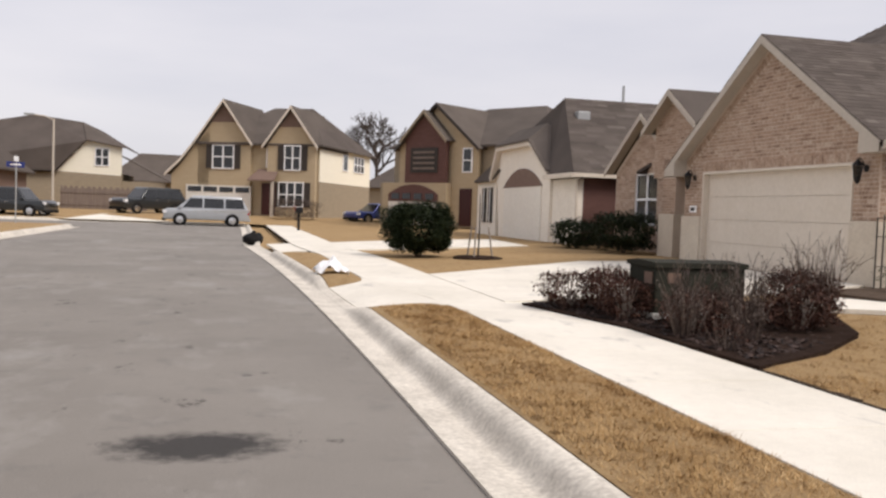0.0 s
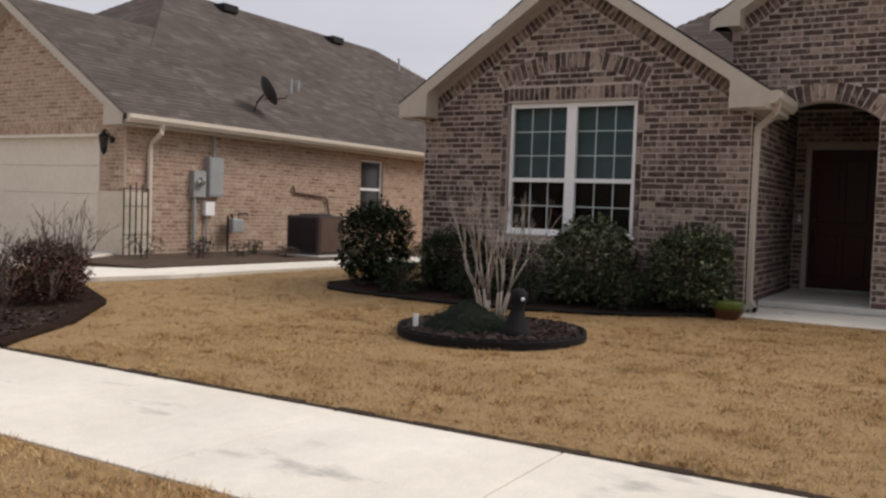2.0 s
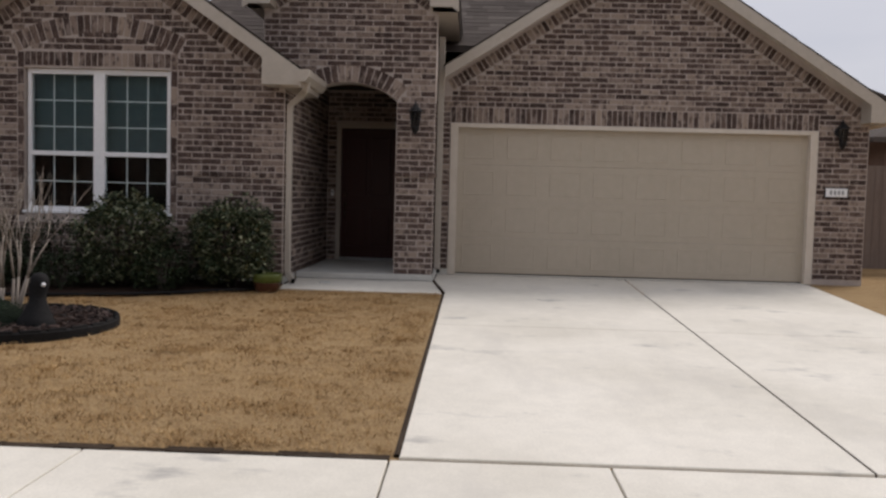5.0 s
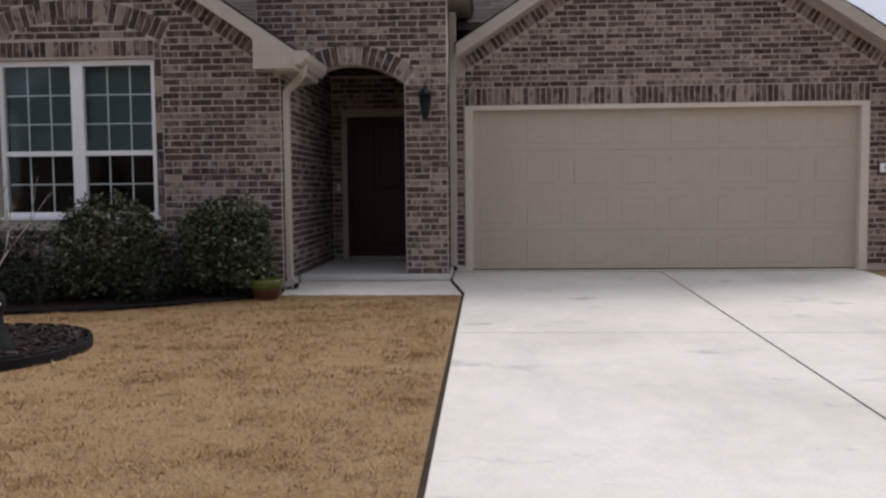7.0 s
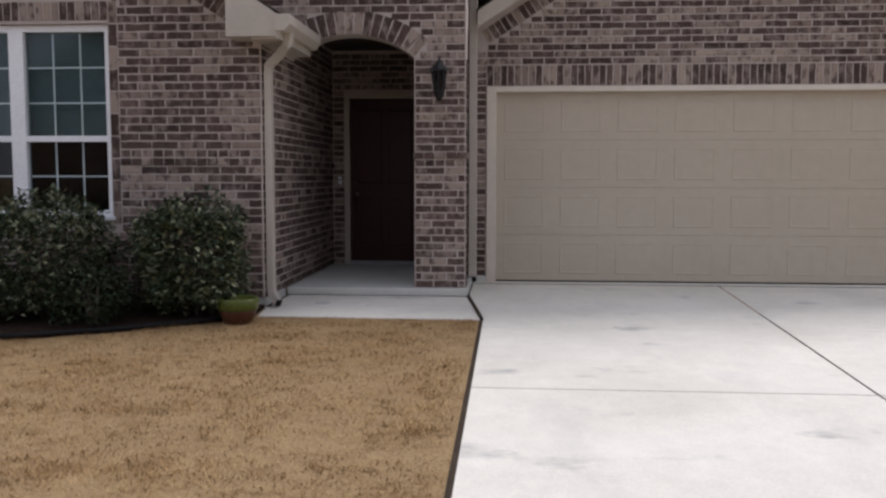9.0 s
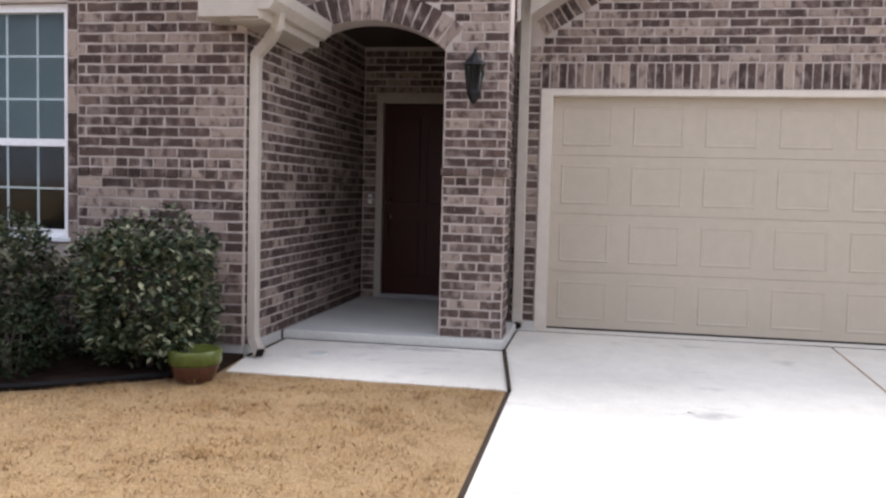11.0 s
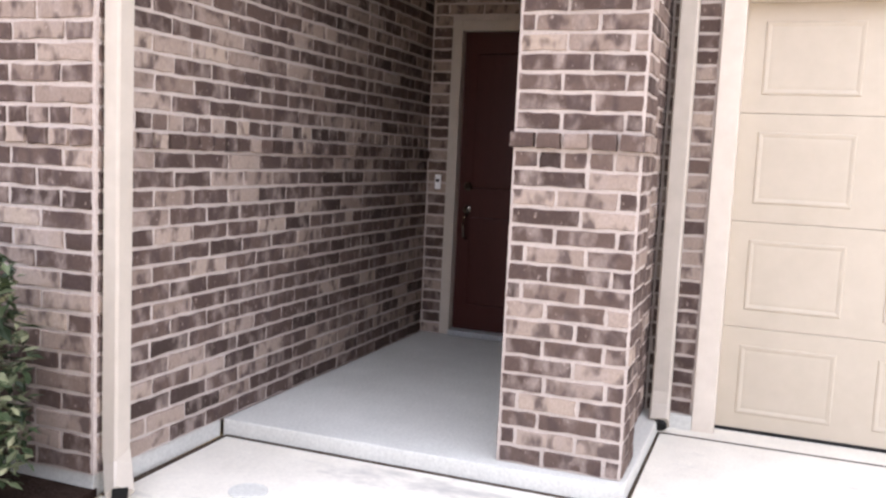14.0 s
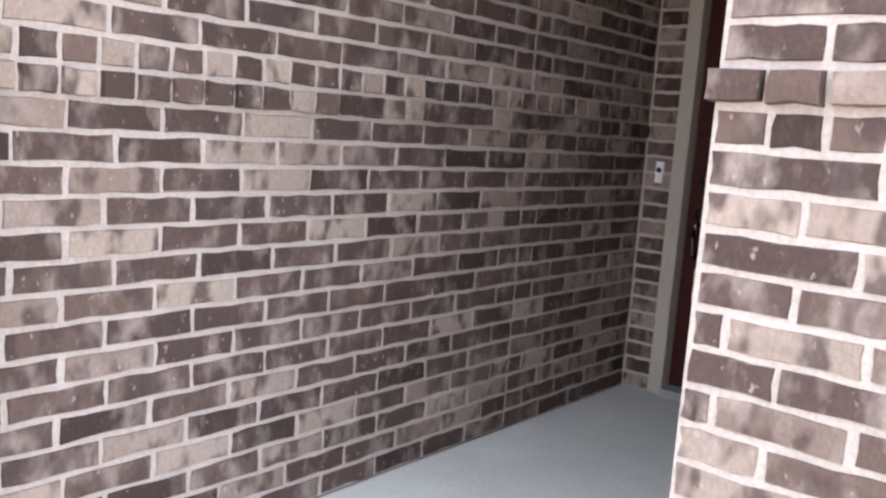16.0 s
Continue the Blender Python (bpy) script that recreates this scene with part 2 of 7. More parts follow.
def blade_mat():
    """Dry blades, each of its own tone, in straw and brown tufts."""
    m, n, l, bs = material("dry_grass_blade", 0.95, 0.0, 0.05)
    rnd = n.new("ShaderNodeNewGeometry").outputs["Random Per Island"]
    f1 = noise_node(n, l, 1.3, 5.0, 0.7, stretch=(1.0, 0.6, 1.0))
    c = ramp(n, l, rnd, [(0.0, (0.29, 0.178, 0.080)), (0.3, (0.375, 0.238, 0.107)), (0.7, (0.48, 0.318, 0.15)), (1.0, (0.60, 0.43, 0.23))])
    c = mix(n, l, ramp(n, l, f1, [(0.44, (0, 0, 0)), (0.62, (0.75, 0.75, 0.75))]), c, (0.285, 0.168, 0.072))
    f2 = noise_node(n, l, 13.0, 4.0, 0.7, stretch=(1.0, 0.45, 1.0))
    c = mix(n, l, ramp(n, l, f2, [(0.54, (0, 0, 0)), (0.63, (0.9, 0.9, 0.9))]), c, (0.155, 0.090, 0.042))
    l.new(c, bs.inputs["Base Color"])
    return m


M_BLADE = blade_mat()


def leaf_mat(name, dark, mid, light):
    m, n, l, bs = material(name, 0.55, 0.0, 0.28 if light[1] > 0.1 else 0.12)
    rnd = n.new("ShaderNodeNewGeometry").outputs["Random Per Island"]
    l.new(ramp(n, l, rnd, [(0.0, dark), (0.55, mid), (1.0, light)]), bs.inputs["Base Color"])
    return m


M_LEAF = leaf_mat("evergreen_leaf", (0.010, 0.018, 0.007), (0.045, 0.066, 0.027), (0.27, 0.27, 0.16))
M_LEAF_DARK = leaf_mat("dark_evergreen_leaf", (0.010, 0.016, 0.007), (0.022, 0.032, 0.014), (0.045, 0.056, 0.026))
M_LEAF_RED = leaf_mat("reddish_winter_leaf", (0.026, 0.011, 0.008), (0.068, 0.029, 0.020), (0.11, 0.058, 0.040))
M_LEAF_BROWN = leaf_mat("brown_winter_twig", (0.045, 0.031, 0.025), (0.085, 0.060, 0.048), (0.16, 0.12, 0.095))

M_CHIP = leaf_mat("bark_chip", (0.012, 0.009, 0.008), (0.036, 0.023, 0.019), (0.075, 0.050, 0.042))
M_MOUND = surface("dark_groundcover", (0.008, 0.012, 0.008), (0.017, 0.023, 0.016), 6.0, 60.0, 1.0, spec=0.05, bumps=0.6, dist=0.01)


def asphalt_mat():
    m, n, l, bs = material("worn_asphalt", 0.9, 0.0, 0.3)
    f1 = noise_node(n, l, 0.25, 5.0, 0.6)
    f2 = noise_node(n, l, 2.4, 5.0, 0.7)
    f3 = noise_node(n, l, 130.0, 3.0, 0.7)
    c = ramp(n, l, f1, [(0.3, (0.182, 0.165, 0.145)), (0.7, (0.245, 0.224, 0.198))])
    c = mix(n, l, ramp(n, l, f2, [(0.56, (0, 0, 0)), (0.74, (0.7, 0.7, 0.7))]), c, (0.145, 0.135, 0.125))
    c = mix(n, l, 0.6, c, ramp(n, l, f3, [(0.3, (0.6, 0.6, 0.6)), (0.7, (1.35, 1.35, 1.35))]), "MULTIPLY")
    # small tar spots and scuffs
    f4 = noise_node(n, l, 1.1, 6.0, 0.75, stretch=(1.6, 1.0, 1.0))
    c = mix(n, l, ramp(n, l, f4, [(0.615, (0, 0, 0)), (0.65, (0.8, 0.8, 0.8))]), c, (0.08, 0.072, 0.064))
    f5 = noise_node(n, l, 0.9, 6.0, 0.7, stretch=(1.0, 0.5, 1.0))
    c = mix(n, l, ramp(n, l, f5, [(0.52, (0, 0, 0)), (0.70, (0.7, 0.7, 0.7))]), c, (0.30, 0.285, 0.262))
    # an oil stain soaked into the road
    tc = n.new("ShaderNodeTexCoord")
    mp = n.new("ShaderNodeMapping")
    mp.vector_type = "POINT"
    mp.inputs["Location"].default_value = (0.175 / 0.70, -5.03 / 0.46, 0)
    mp.inputs["Scale"].default_value = (1 / 0.70, 1 / 0.46, 0)
    l.new(tc.outputs["Object"], mp.inputs["Vector"])
    ln = n.new("ShaderNodeVectorMath")
    ln.operation = "LENGTH"
    l.new(mp.outputs["Vector"], ln.inputs[0])
    wob = noise_node(n, l, 7.0, 5.0, 0.7)
    ad = n.new("ShaderNodeMath")
    l.new(ln.outputs["Value"], ad.inputs[0])
    l.new(wob, ad.inputs[1])
    hl = n.new("ShaderNodeMath")
    hl.operation = "MULTIPLY"
    hl.inputs[1].default_value = 0.62
    l.new(ad.outputs[0], hl.inputs[0])
    stain = ramp(n, l, hl.outputs[0], [(0.56, (0.95, 0.95, 0.95)), (0.80, (0.0, 0.0, 0.0))])
    c = mix(n, l, stain, c, (0.035, 0.032, 0.03))
    l.new(c, bs.inputs["Base Color"])
    bump(n, l, bs, f3, 0.4, 0.006)
    return m


M_ASPHALT = asphalt_mat()


def shingle_mat(name, tones):
    m, n, l, bs = material(name, 0.95, 0.0, 0.1)
    rnd = n.new("ShaderNodeNewGeometry").outputs["Random Per Island"]
    c = ramp(n, l, rnd, [(i / (len(tones) - 1), t) for i, t in enumerate(tones)])
    f = noise_node(n, l, 0.6, 4.0, 0.6)
    f3 = noise_node(n, l, 90.0, 3.0, 0.6)
    c = mix(n, l, 0.6, c, ramp(n, l, f, [(0.3, (0.75, 0.75, 0.75)), (0.7, (1.2, 1.2, 1.2))]), "MULTIPLY")
    c = mix(n, l, 0.5, c, ramp(n, l, f3, [(0.3, (0.7, 0.7, 0.7)), (0.7, (1.3, 1.3, 1.3))]), "MULTIPLY")
    l.new(c, bs.inputs["Base Color"])
    bump(n, l, bs, f3, 0.4, 0.004)
    return m


M_SHINGLE = shingle_mat("brown_asphalt_shingle", [(0.075, 0.062, 0.054), (0.105, 0.088, 0.076), (0.085, 0.07, 0.062), (0.135, 0.115, 0.10)])


def glass_mat(name, tint, rough=0.03):
    m, n, l, bs = material(name, rough, 0.0, 0.5)
    bs.inputs["Base Color"].default_value = (*tint, 1)
    bs.inputs["Transmission Weight"].default_value = 1.0
    bs.inputs["IOR"].default_value = 1.3
    return m


M_GLASS = glass_mat("window_glass", (0.80, 0.88, 0.88))
M_SMOKED = glass_mat("smoked_lamp_glass", (0.16, 0.16, 0.15), 0.15)
M_CARGLASS = surface("tinted_car_glass", (0.010, 0.011, 0.012), (0.02, 0.021, 0.022), 3.0, 20.0, 0.08, spec=0.6, bumps=0.0)
M_BLIND = surface("window_blind", (0.07, 0.10, 0.105), (0.10, 0.135, 0.14), 3.0, 20.0, 0.8, bumps=0.05)
# near-black, so the darkness of an unlit room sits in the colour
M_ROOM = surface("unlit_room_shade", (0.025, 0.024, 0.024), (0.045, 0.042, 0.04), 1.0, 20.0, 0.95)
# very dark brown puts the deep shade of the porch into its ceiling
M_PORCH_SHADE = surface("porch_ceiling_shade", (0.05, 0.038, 0.03), (0.075, 0.058, 0.046), 2.0, 20.0, 0.8, bumps=0.05)

# ---- mesh helpers ----


def root_shift(ob):
    v = Vector((0, 0, 0))
    while ob is not None:
        v += ob.location
        ob = ob.parent
    return v


def finish(name, me, mat, parent, label="", kind=""):
    ob = new(name, me)
    if mat is not None:
        me.materials.append(mat)
    if parent is not None:
        ob.parent = parent
    return tagged(ob, label, kind=kind)


def part(name, bm, mat, parent, label="", kind="", smooth=False):
    """One mesh object under a thing; bm is in the coordinates in which the thing's base was placed."""
    bmesh.ops.recalc_face_normals(bm, faces=bm.faces)
    if parent is not None:
        bmesh.ops.translate(bm, verts=bm.verts, vec=-root_shift(parent))
    me = bpy.data.meshes.new(name)
    bm.to_mesh(me)
    bm.free()
    if smooth:
        for p in me.polygons:
            p.use_smooth = True
    return finish(name, me, mat, parent, label, kind)


def soup(name, verts, faces, mat, parent, label="", kind=""):
    """A mesh from generated corners and faces."""
    me = bpy.data.meshes.new(name)
    s = root_shift(parent) if parent is not None else Vector((0, 0, 0))
    me.from_pydata([(a - s.x, b - s.y, c - s.z) for a, b, c in verts], [], faces)
    me.update()
    return finish(name, me, mat, parent, label, kind)


def thing(name, base, label, category, group="", kind=""):
    ob = new(name)
    ob.location = base
    ob.empty_display_size = 0.2
    return tagged(ob, label, category, group, kind)


def structure(name, bm, mat, label="", category="", smooth=False):
    ob = part(name, bm, mat, None, smooth=smooth)
    return tagged(ob, label, category, kind="structure")


def box(bm, x0, x1, y0, y1, z0, z1, bevel=0.0, m=None):
    r = bmesh.ops.create_cube(bm, size=1.0)
    vs = r["verts"]
    t = Matrix.Translation(((x0 + x1) / 2, (y0 + y1) / 2, (z0 + z1) / 2)) @ Matrix.Diagonal((abs(x1 - x0), abs(y1 - y0), abs(z1 - z0), 1))
    bmesh.ops.transform(bm, matrix=(m @ t) if m else t, verts=vs)
    if bevel:
        es = list({e for v in vs for e in v.link_edges})
        bmesh.ops.bevel(bm, geom=es, offset=bevel, segments=2, affect="EDGES", profile=0.6)
    return bm


def newbox(*a, **k):
    return box(bmesh.new(), *a, **k)


def prism(bm, pts, vec):
    """The flat outline pts (3D) pushed along vec."""
    a = [bm.verts.new(p) for p in pts]
    b = [bm.verts.new(Vector(p) + Vector(vec)) for p in pts]
    bm.faces.new(a)
    bm.faces.new(b[::-1])
    n = len(pts)
    for i in range(n):
        bm.faces.new((a[i], b[i], b[(i + 1) % n], a[(i + 1) % n]))
    return bm


def tube(bm, pts, r, seg=8, r_end=None):
    """A round bar along pts, tapering from r to r_end."""
    pts = [Vector(p) for p in pts]
    rings = []
    for i, p in enumerate(pts):
        d = (pts[min(i + 1, len(pts) - 1)] - pts[max(i - 1, 0)]).normalized()
        s = d.cross(Vector((0, 0, 1)) if abs(d.z) < 0.9 else Vector((1, 0, 0))).normalized()
        u = s.cross(d)
        rr = r + ((r_end if r_end is not None else r) - r) * i / max(1, len(pts) - 1)
        rings.append([bm.verts.new(p + (s * math.cos(a) + u * math.sin(a)) * rr) for a in [2 * math.pi * k / seg for k in range(seg)]])
    for a, b in zip(rings, rings[1:]):
        for k in range(seg):
            bm.faces.new((a[k], a[(k + 1) % seg], b[(k + 1) % seg], b[k]))
    bm.faces.new(rings[0][::-1])
    bm.faces.new(rings[-1])
    return bm


def lathe(bm, prof, x=0, y=0, seg=28, m=None):
    """A profile of (radius, z) turned round the upright line through x, y."""
    rings = []
    for r, z in prof:
        ring = []
        for k in range(seg):
            a = 2 * math.pi * k / seg
            v = Vector((x + r * math.cos(a), y + r * math.sin(a), z))
            ring.append(bm.verts.new(m @ v if m else v))
        rings.append(ring)
    for a, b in zip(rings, rings[1:]):
        for k in range(seg):
            bm.faces.new((a[k], a[(k + 1) % seg], b[(k + 1) % seg], b[k]))
    bm.faces.new(rings[0][::-1])
    bm.faces.new(rings[-1])
    return bm


def front(X):
    """Wall plane facing the street: u runs along y, v up, w into the wall."""
    return lambda u, v, w=0.0: (X + w, u, v)


def side(Y):
    """Wall plane facing -y: u runs along x."""
    return lambda u, v, w=0.0: (u, Y + w, v)


def panel(bm, f, outline, depth):
    o = [Vector(f(u, v, 0)) for u, v in outline]
    return prism(bm, o, Vector(f(0, 0, depth)) - Vector(f(0, 0, 0)))


def slab(bm, pts, thick):
    """A roof or paving slab: outline pts, pushed straight down."""
    return prism(bm, pts, (0, 0, -thick))


COURSE, LENGTH, JOINT = 0.0747, 0.245, 0.0125
B_FACES = [(0, 1, 5, 4), (1, 2, 6, 5), (2, 3, 7, 6), (3, 0, 4, 7), (4, 5, 6, 7)]


def brick_verts(f, q, proud, rng):
    """q: four corners (u, v) of a brick's face. Back ring on the mortar, front ring a little smaller and proud."""
    cu, cv = sum(p[0] for p in q) / 4, sum(p[1] for p in q) / 4
    ring = []
    for (a, b), (c, d) in zip(q, q[1:] + q[:1]):
        n = 4 if math.hypot(c - a, d - b) > 0.12 else 2
        ring += [(a + (c - a) * k / n, b + (d - b) * k / n) for k in range(n)]
    out, face = [], []
    for u, v in ring:
        ju, jv = rng.uniform(-1, 1) * 0.0030, rng.uniform(-1, 1) * 0.0030
        out.append(f(u + ju, v + jv, 0.004))
        k = 1 - 0.0030 / max(0.02, math.hypot(cu - u, cv - v))
        face.append(f(cu + (u - cu) * k + ju, cv + (v - cv) * k + jv * 1.0 + math.copysign(0.0014, cv - v), -proud + rng.uniform(-1, 1) * 0.0016))
    return out + face


def brick_faces(count):
    m = count // 2
    return [(i, (i + 1) % m, m + (i + 1) % m, m + i) for i in range(m)] + [tuple(range(m, 2 * m))]


def course_bricks(spans, z0, z1, rng, odd=0):
    """Face corners of stretcher bricks, course by course. spans(v) gives the runs (u0, u1) of wall at height v."""
    out = []
    k = 0
    z = z0
    while z + COURSE * 0.7 <= z1:
        shift = (0.5 if (k + odd) % 2 else 0.0) * LENGTH + rng.uniform(-0.02, 0.02)
        for u0, u1 in spans(z + COURSE / 2):
            u = math.floor((u0 - shift) / LENGTH) * LENGTH + shift
            cuts = [u0]
            while u + LENGTH < u1 - 0.06:
                u += LENGTH
                if u > u0 + 0.06:
                    cuts.append(u)
            cuts.append(u1)
            for a, b in zip(cuts, cuts[1:]):
                if b - a > 0.02:
                    j = rng.uniform(-0.004, 0.004)
                    out.append([(a + JOINT / 2, z + JOINT / 2), (b - JOINT / 2 + j, z + JOINT / 2), (b - JOINT / 2 + j, z + COURSE - JOINT / 2), (a + JOINT / 2, z + COURSE - JOINT / 2)])
        z += COURSE
        k += 1
    return out


def soldier_row(u0, u1, z0, z1, step=0.0762):
    n = max(1, round((u1 - u0) / step))
    s = (u1 - u0) / n
    return [[(u0 + i * s + JOINT / 2, z0 + JOINT / 2), (u0 + (i + 1) * s - JOINT / 2, z0 + JOINT / 2), (u0 + (i + 1) * s - JOINT / 2, z1 - JOINT / 2), (u0 + i * s + JOINT / 2, z1 - JOINT / 2)] for i in range(n)]


def slanted_row(ua, va, ub, vb, depth, step=0.0762):
    """Bricks on end along a sloping line, reaching depth straight below it at a right angle."""
    d = Vector((ub - ua, vb - va))
    L = d.length
    d.normalize()
    nrm = Vector((d.y, -d.x))
    if nrm.y > 0:
        nrm = -nrm
    n = max(1, round(L / step))
    out = []
    for i in range(n):
        p, q = Vector((ua, va)) + d * (i * L / n + JOINT / 2), Vector((ua, va)) + d * ((i + 1) * L / n - JOINT / 2)
        out.append([tuple(p + nrm * depth), tuple(q + nrm * depth), tuple(q), tuple(p)])
    return out


def arc_of(u0, u1, spring, rise):
    """Centre and radius of the flat arch over u0..u1."""
    h = (u1 - u0) / 2
    r = (h * h + rise * rise) / (2 * rise)
    return (u0 + u1) / 2, spring + rise - r, r


def arch_row(u0, u1, spring, rise, depth, step=0.08):
    cu, cv, r = arc_of(u0, u1, spring, rise)
    half = math.asin((u1 - u0) / 2 / r)
    n = max(3, round(2 * half * r / step))
    out = []
    for i in range(n):
        a, b = -half + 2 * half * i / n, -half + 2 * half * (i + 1) / n
        g, G = JOINT / 2 / r, JOINT / 2 / (r + depth)
        out.append([(cu + r * math.sin(a + g), cv + r * math.cos(a + g)), (cu + r * math.sin(b - g), cv + r * math.cos(b - g)),
                    (cu + (r + depth) * math.sin(b - G), cv + (r + depth) * math.cos(b - G)), (cu + (r + depth) * math.sin(a + G), cv + (r + depth) * math.cos(a + G))])
    return out


def lay(name, f, quads, mat, parent, proud=0.006, seed=1):
    """All bricks of one stretch joined into one part."""
    rng = random.Random(seed)
    vs, fs = [], []
    for q in quads:
        n = len(vs)
        b = brick_verts(f, q, proud, rng)
        vs += b
        fs += [tuple(n + i for i in t) for t in brick_faces(len(b))]
    return soup(name, vs, fs, mat, parent, "", "stuff")


BRICK_JOBS = []   # stretches whose bricks are objects of their own, laid at the end


def cut(runs, a, b):
    """The runs without the stretch a..b."""
    out = []
    for u0, u1 in runs:
        if a >= u1 or b <= u0:
            out.append((u0, u1))
            continue
        if a > u0:
            out.append((u0, a))
        if b < u1:
            out.append((b, u1))
    return out


def shingles(name, pts, mat, parent, seed=1, expo=0.145, wide=0.30, lift=0.006):
    """Shingle tabs, row over row, on the roof plane with outline pts: pts[0] to pts[1] is the eave."""
    rng = random.Random(seed)
    P = [Vector(p) for p in pts]
    o = P[0]
    eu = (P[1] - P[0]).normalized()
    nrm = eu.cross(P[2] - P[0]).normalized()
    ev = nrm.cross(eu)
    if ev.z < 0:
        ev = -ev
    if nrm.z < 0:
        nrm = -nrm
    q = [((p - o).dot(eu), (p - o).dot(ev)) for p in P]
    top = max(v for _, v in q)
    vs, fs = [], []
    v = -0.02
    while v < top:
        m = min(v + expo * 0.5, top - 1e-3)
        xs = []
        for (a, b), (c, d) in zip(q, q[1:] + q[:1]):
            if (b - m) * (d - m) < 0:
                xs.append(a + (c - a) * (m - b) / (d - b))
        xs.sort()
        for u0, u1 in zip(xs[::2], xs[1::2]):
            u = u0 - rng.random() * wide
            while u < u1:
                w = wide * rng.uniform(0.6, 1.3)
                a, b = max(u, u0), min(u + w, u1)
                if b - a > 0.03:
                    h = lift * rng.uniform(0.7, 1.3)
                    n = len(vs)
                    for uu, vv, hh in ((a, v, 0.001), (b, v, 0.001), (b, v, h), (a, v, h), (b, v + expo, 0.002), (a, v + expo, 0.002)):
                        vs.append(tuple(o + eu * uu + ev * min(vv, top) + nrm * hh))
                    fs += [(n, n + 1, n + 2, n + 3), (n + 3, n + 2, n + 4, n + 5)]
                u += w
        v += expo
    return soup(name, vs, fs, mat, parent, "", "stuff")


def inside(x, y, poly):
    c = False
    for (a, b), (d, e) in zip(poly, poly[1:] + poly[:1]):
        if (b > y) != (e > y) and x < (d - a) * (y - b) / (e - b) + a:
            c = not c
    return c


def gz(x, y):
    """Height of the yards: rising from the pavement to the houses."""
    def c(t):
        return max(0.0, min(1.0, t))
    return 0.15 + 0.09 * c((x - 4.2) / 8.0) + 0.09 * c((y - 7) / 6) * c((x - 4.2) / 6)

# ---- ground, road, kerbs, paving ----


def kerb_back(y):
    return 1.72 - 0.0014 * max(0.0, min(y, 28.5) - 3) ** 2


def walk_bend(y):
    a, b = max(0.0, min(1.0, (y - 10.6) / 4.8)), max(0.0, min(1.0, (y - 22) / 5))
    return -0.6 * a * a * (3 - 2 * a) - 0.4 * b


def ramp01(y, a, b):
    return max(0.0, min(1.0, (y - a) / (b - a)))


def kerb_drop(y):
    """1 where the kerb is lowered for a drive."""
    d1 = ramp01(y, 10.7, 11.6) * (1 - ramp01(y, 14.4, 15.2))
    d2 = ramp01(y, 23.5, 24.3) * (1 - ramp01(y, 28.3, 29.0))
    d3 = ramp01(-y, -0.9, 0.2) * (1 - ramp01(-y, 5.0, 6.0))
    return max(d1, d2, d3)


bm = bmesh.new()
bmesh.ops.create_grid(bm, x_segments=40, y_segments=40, size=900)
bmesh.ops.translate(bm, verts=bm.verts, vec=(0, 0, -0.06))
structure("ground", bm, M_GRASS, "flat dormant grass ground reaching the horizon", "ground")

bm = bmesh.new()
ys = [-60 + i * 1.0 for i in range(115)]
for x0f, x1f in (((lambda y: -7.4), (lambda y: kerb_back(y) - 0.49)),):
    rows_ = [[bm.verts.new((x0f(y) + (x1f(y) - x0f(y)) * k / 6, y, 0.0)) for k in range(7)] for y in ys]
    for a, b in zip(rows_, rows_[1:]):
        for k in range(6):
            bm.faces.new((a[k], a[k + 1], b[k + 1], b[k]))
box(bm, -70, -7.4, 43.5, 54, -0.05, 0.0)
structure("road", bm, M_ASPHALT, "worn grey asphalt street with an oil stain", "road")


def kerb_sweep(name, line, inward, drop, label):
    """A rolled kerb with its gutter pan; line gives its back edge, inward the way to the road."""
    bm = bmesh.new()
    rings = []
    for (x, y), d in zip(line, drop):
        h = 0.15 - 0.125 * d
        prof = [(0, -0.1), (0, h - 0.02), (0.02, h), (0.07, h - 0.002), (0.115, h - 0.016), (0.15, h * 0.74), (0.175, h * 0.48), (0.20, h * 0.24), (0.23, 0.010), (0.27, 0.004), (0.50, 0.022), (0.50, -0.1)]
        rings.append([bm.verts.new((x + inward[0] * o, y + inward[1] * o, z)) for o, z in prof])
    for a, b in zip(rings, rings[1:]):
        for k in range(len(a) - 1):
            bm.faces.new((a[k], a[k + 1], b[k + 1], b[k])).smooth = 1 < k < 9
    for r in (rings[0], rings[-1]):
        bm.faces.new(r)
    return structure(name, bm, M_KERB, label, "kerb")


ky = [-30 + 0.5 * i for i in range(168)]
kerb_sweep("kerb_right", [(kerb_back(y), y) for y in ky], (-1, 0), [kerb_drop(y) for y in ky], "weathered concrete kerb and gutter beside the grass strip")
kerb_sweep("kerb_left", [(-7.4, -30 + i) for i in range(74)], (1, 0), [0.0] * 74, "pale concrete kerb across the street")
kerb_sweep("kerb_far", [(0.6 - i, 54.0) for i in range(60)], (0, -1), [1.0 if 4 < i < 11 else 0.0 for i in range(60)], "pale concrete kerb at the bend of the street")


def yard(name, x0, x1, y0, y1, nx, ny, zf, label, left=None):
    bm = bmesh.new()
    g = []
    for j in range(ny + 1):
        y = y0 + (y1 - y0) * j / ny
        xa = left(y) if left else x0
        g.append([bm.verts.new((xa + (x1 - xa) * (i / nx) ** 1.6, y, zf(xa + (x1 - xa) * (i / nx) ** 1.6, y))) for i in range(nx + 1)])
    for a, b in zip(g, g[1:]):
        for i in range(nx):
            bm.faces.new((a[i], a[i + 1], b[i + 1], b[i]))
    return structure(name, bm, M_GRASS, label, "lawn", smooth=True)


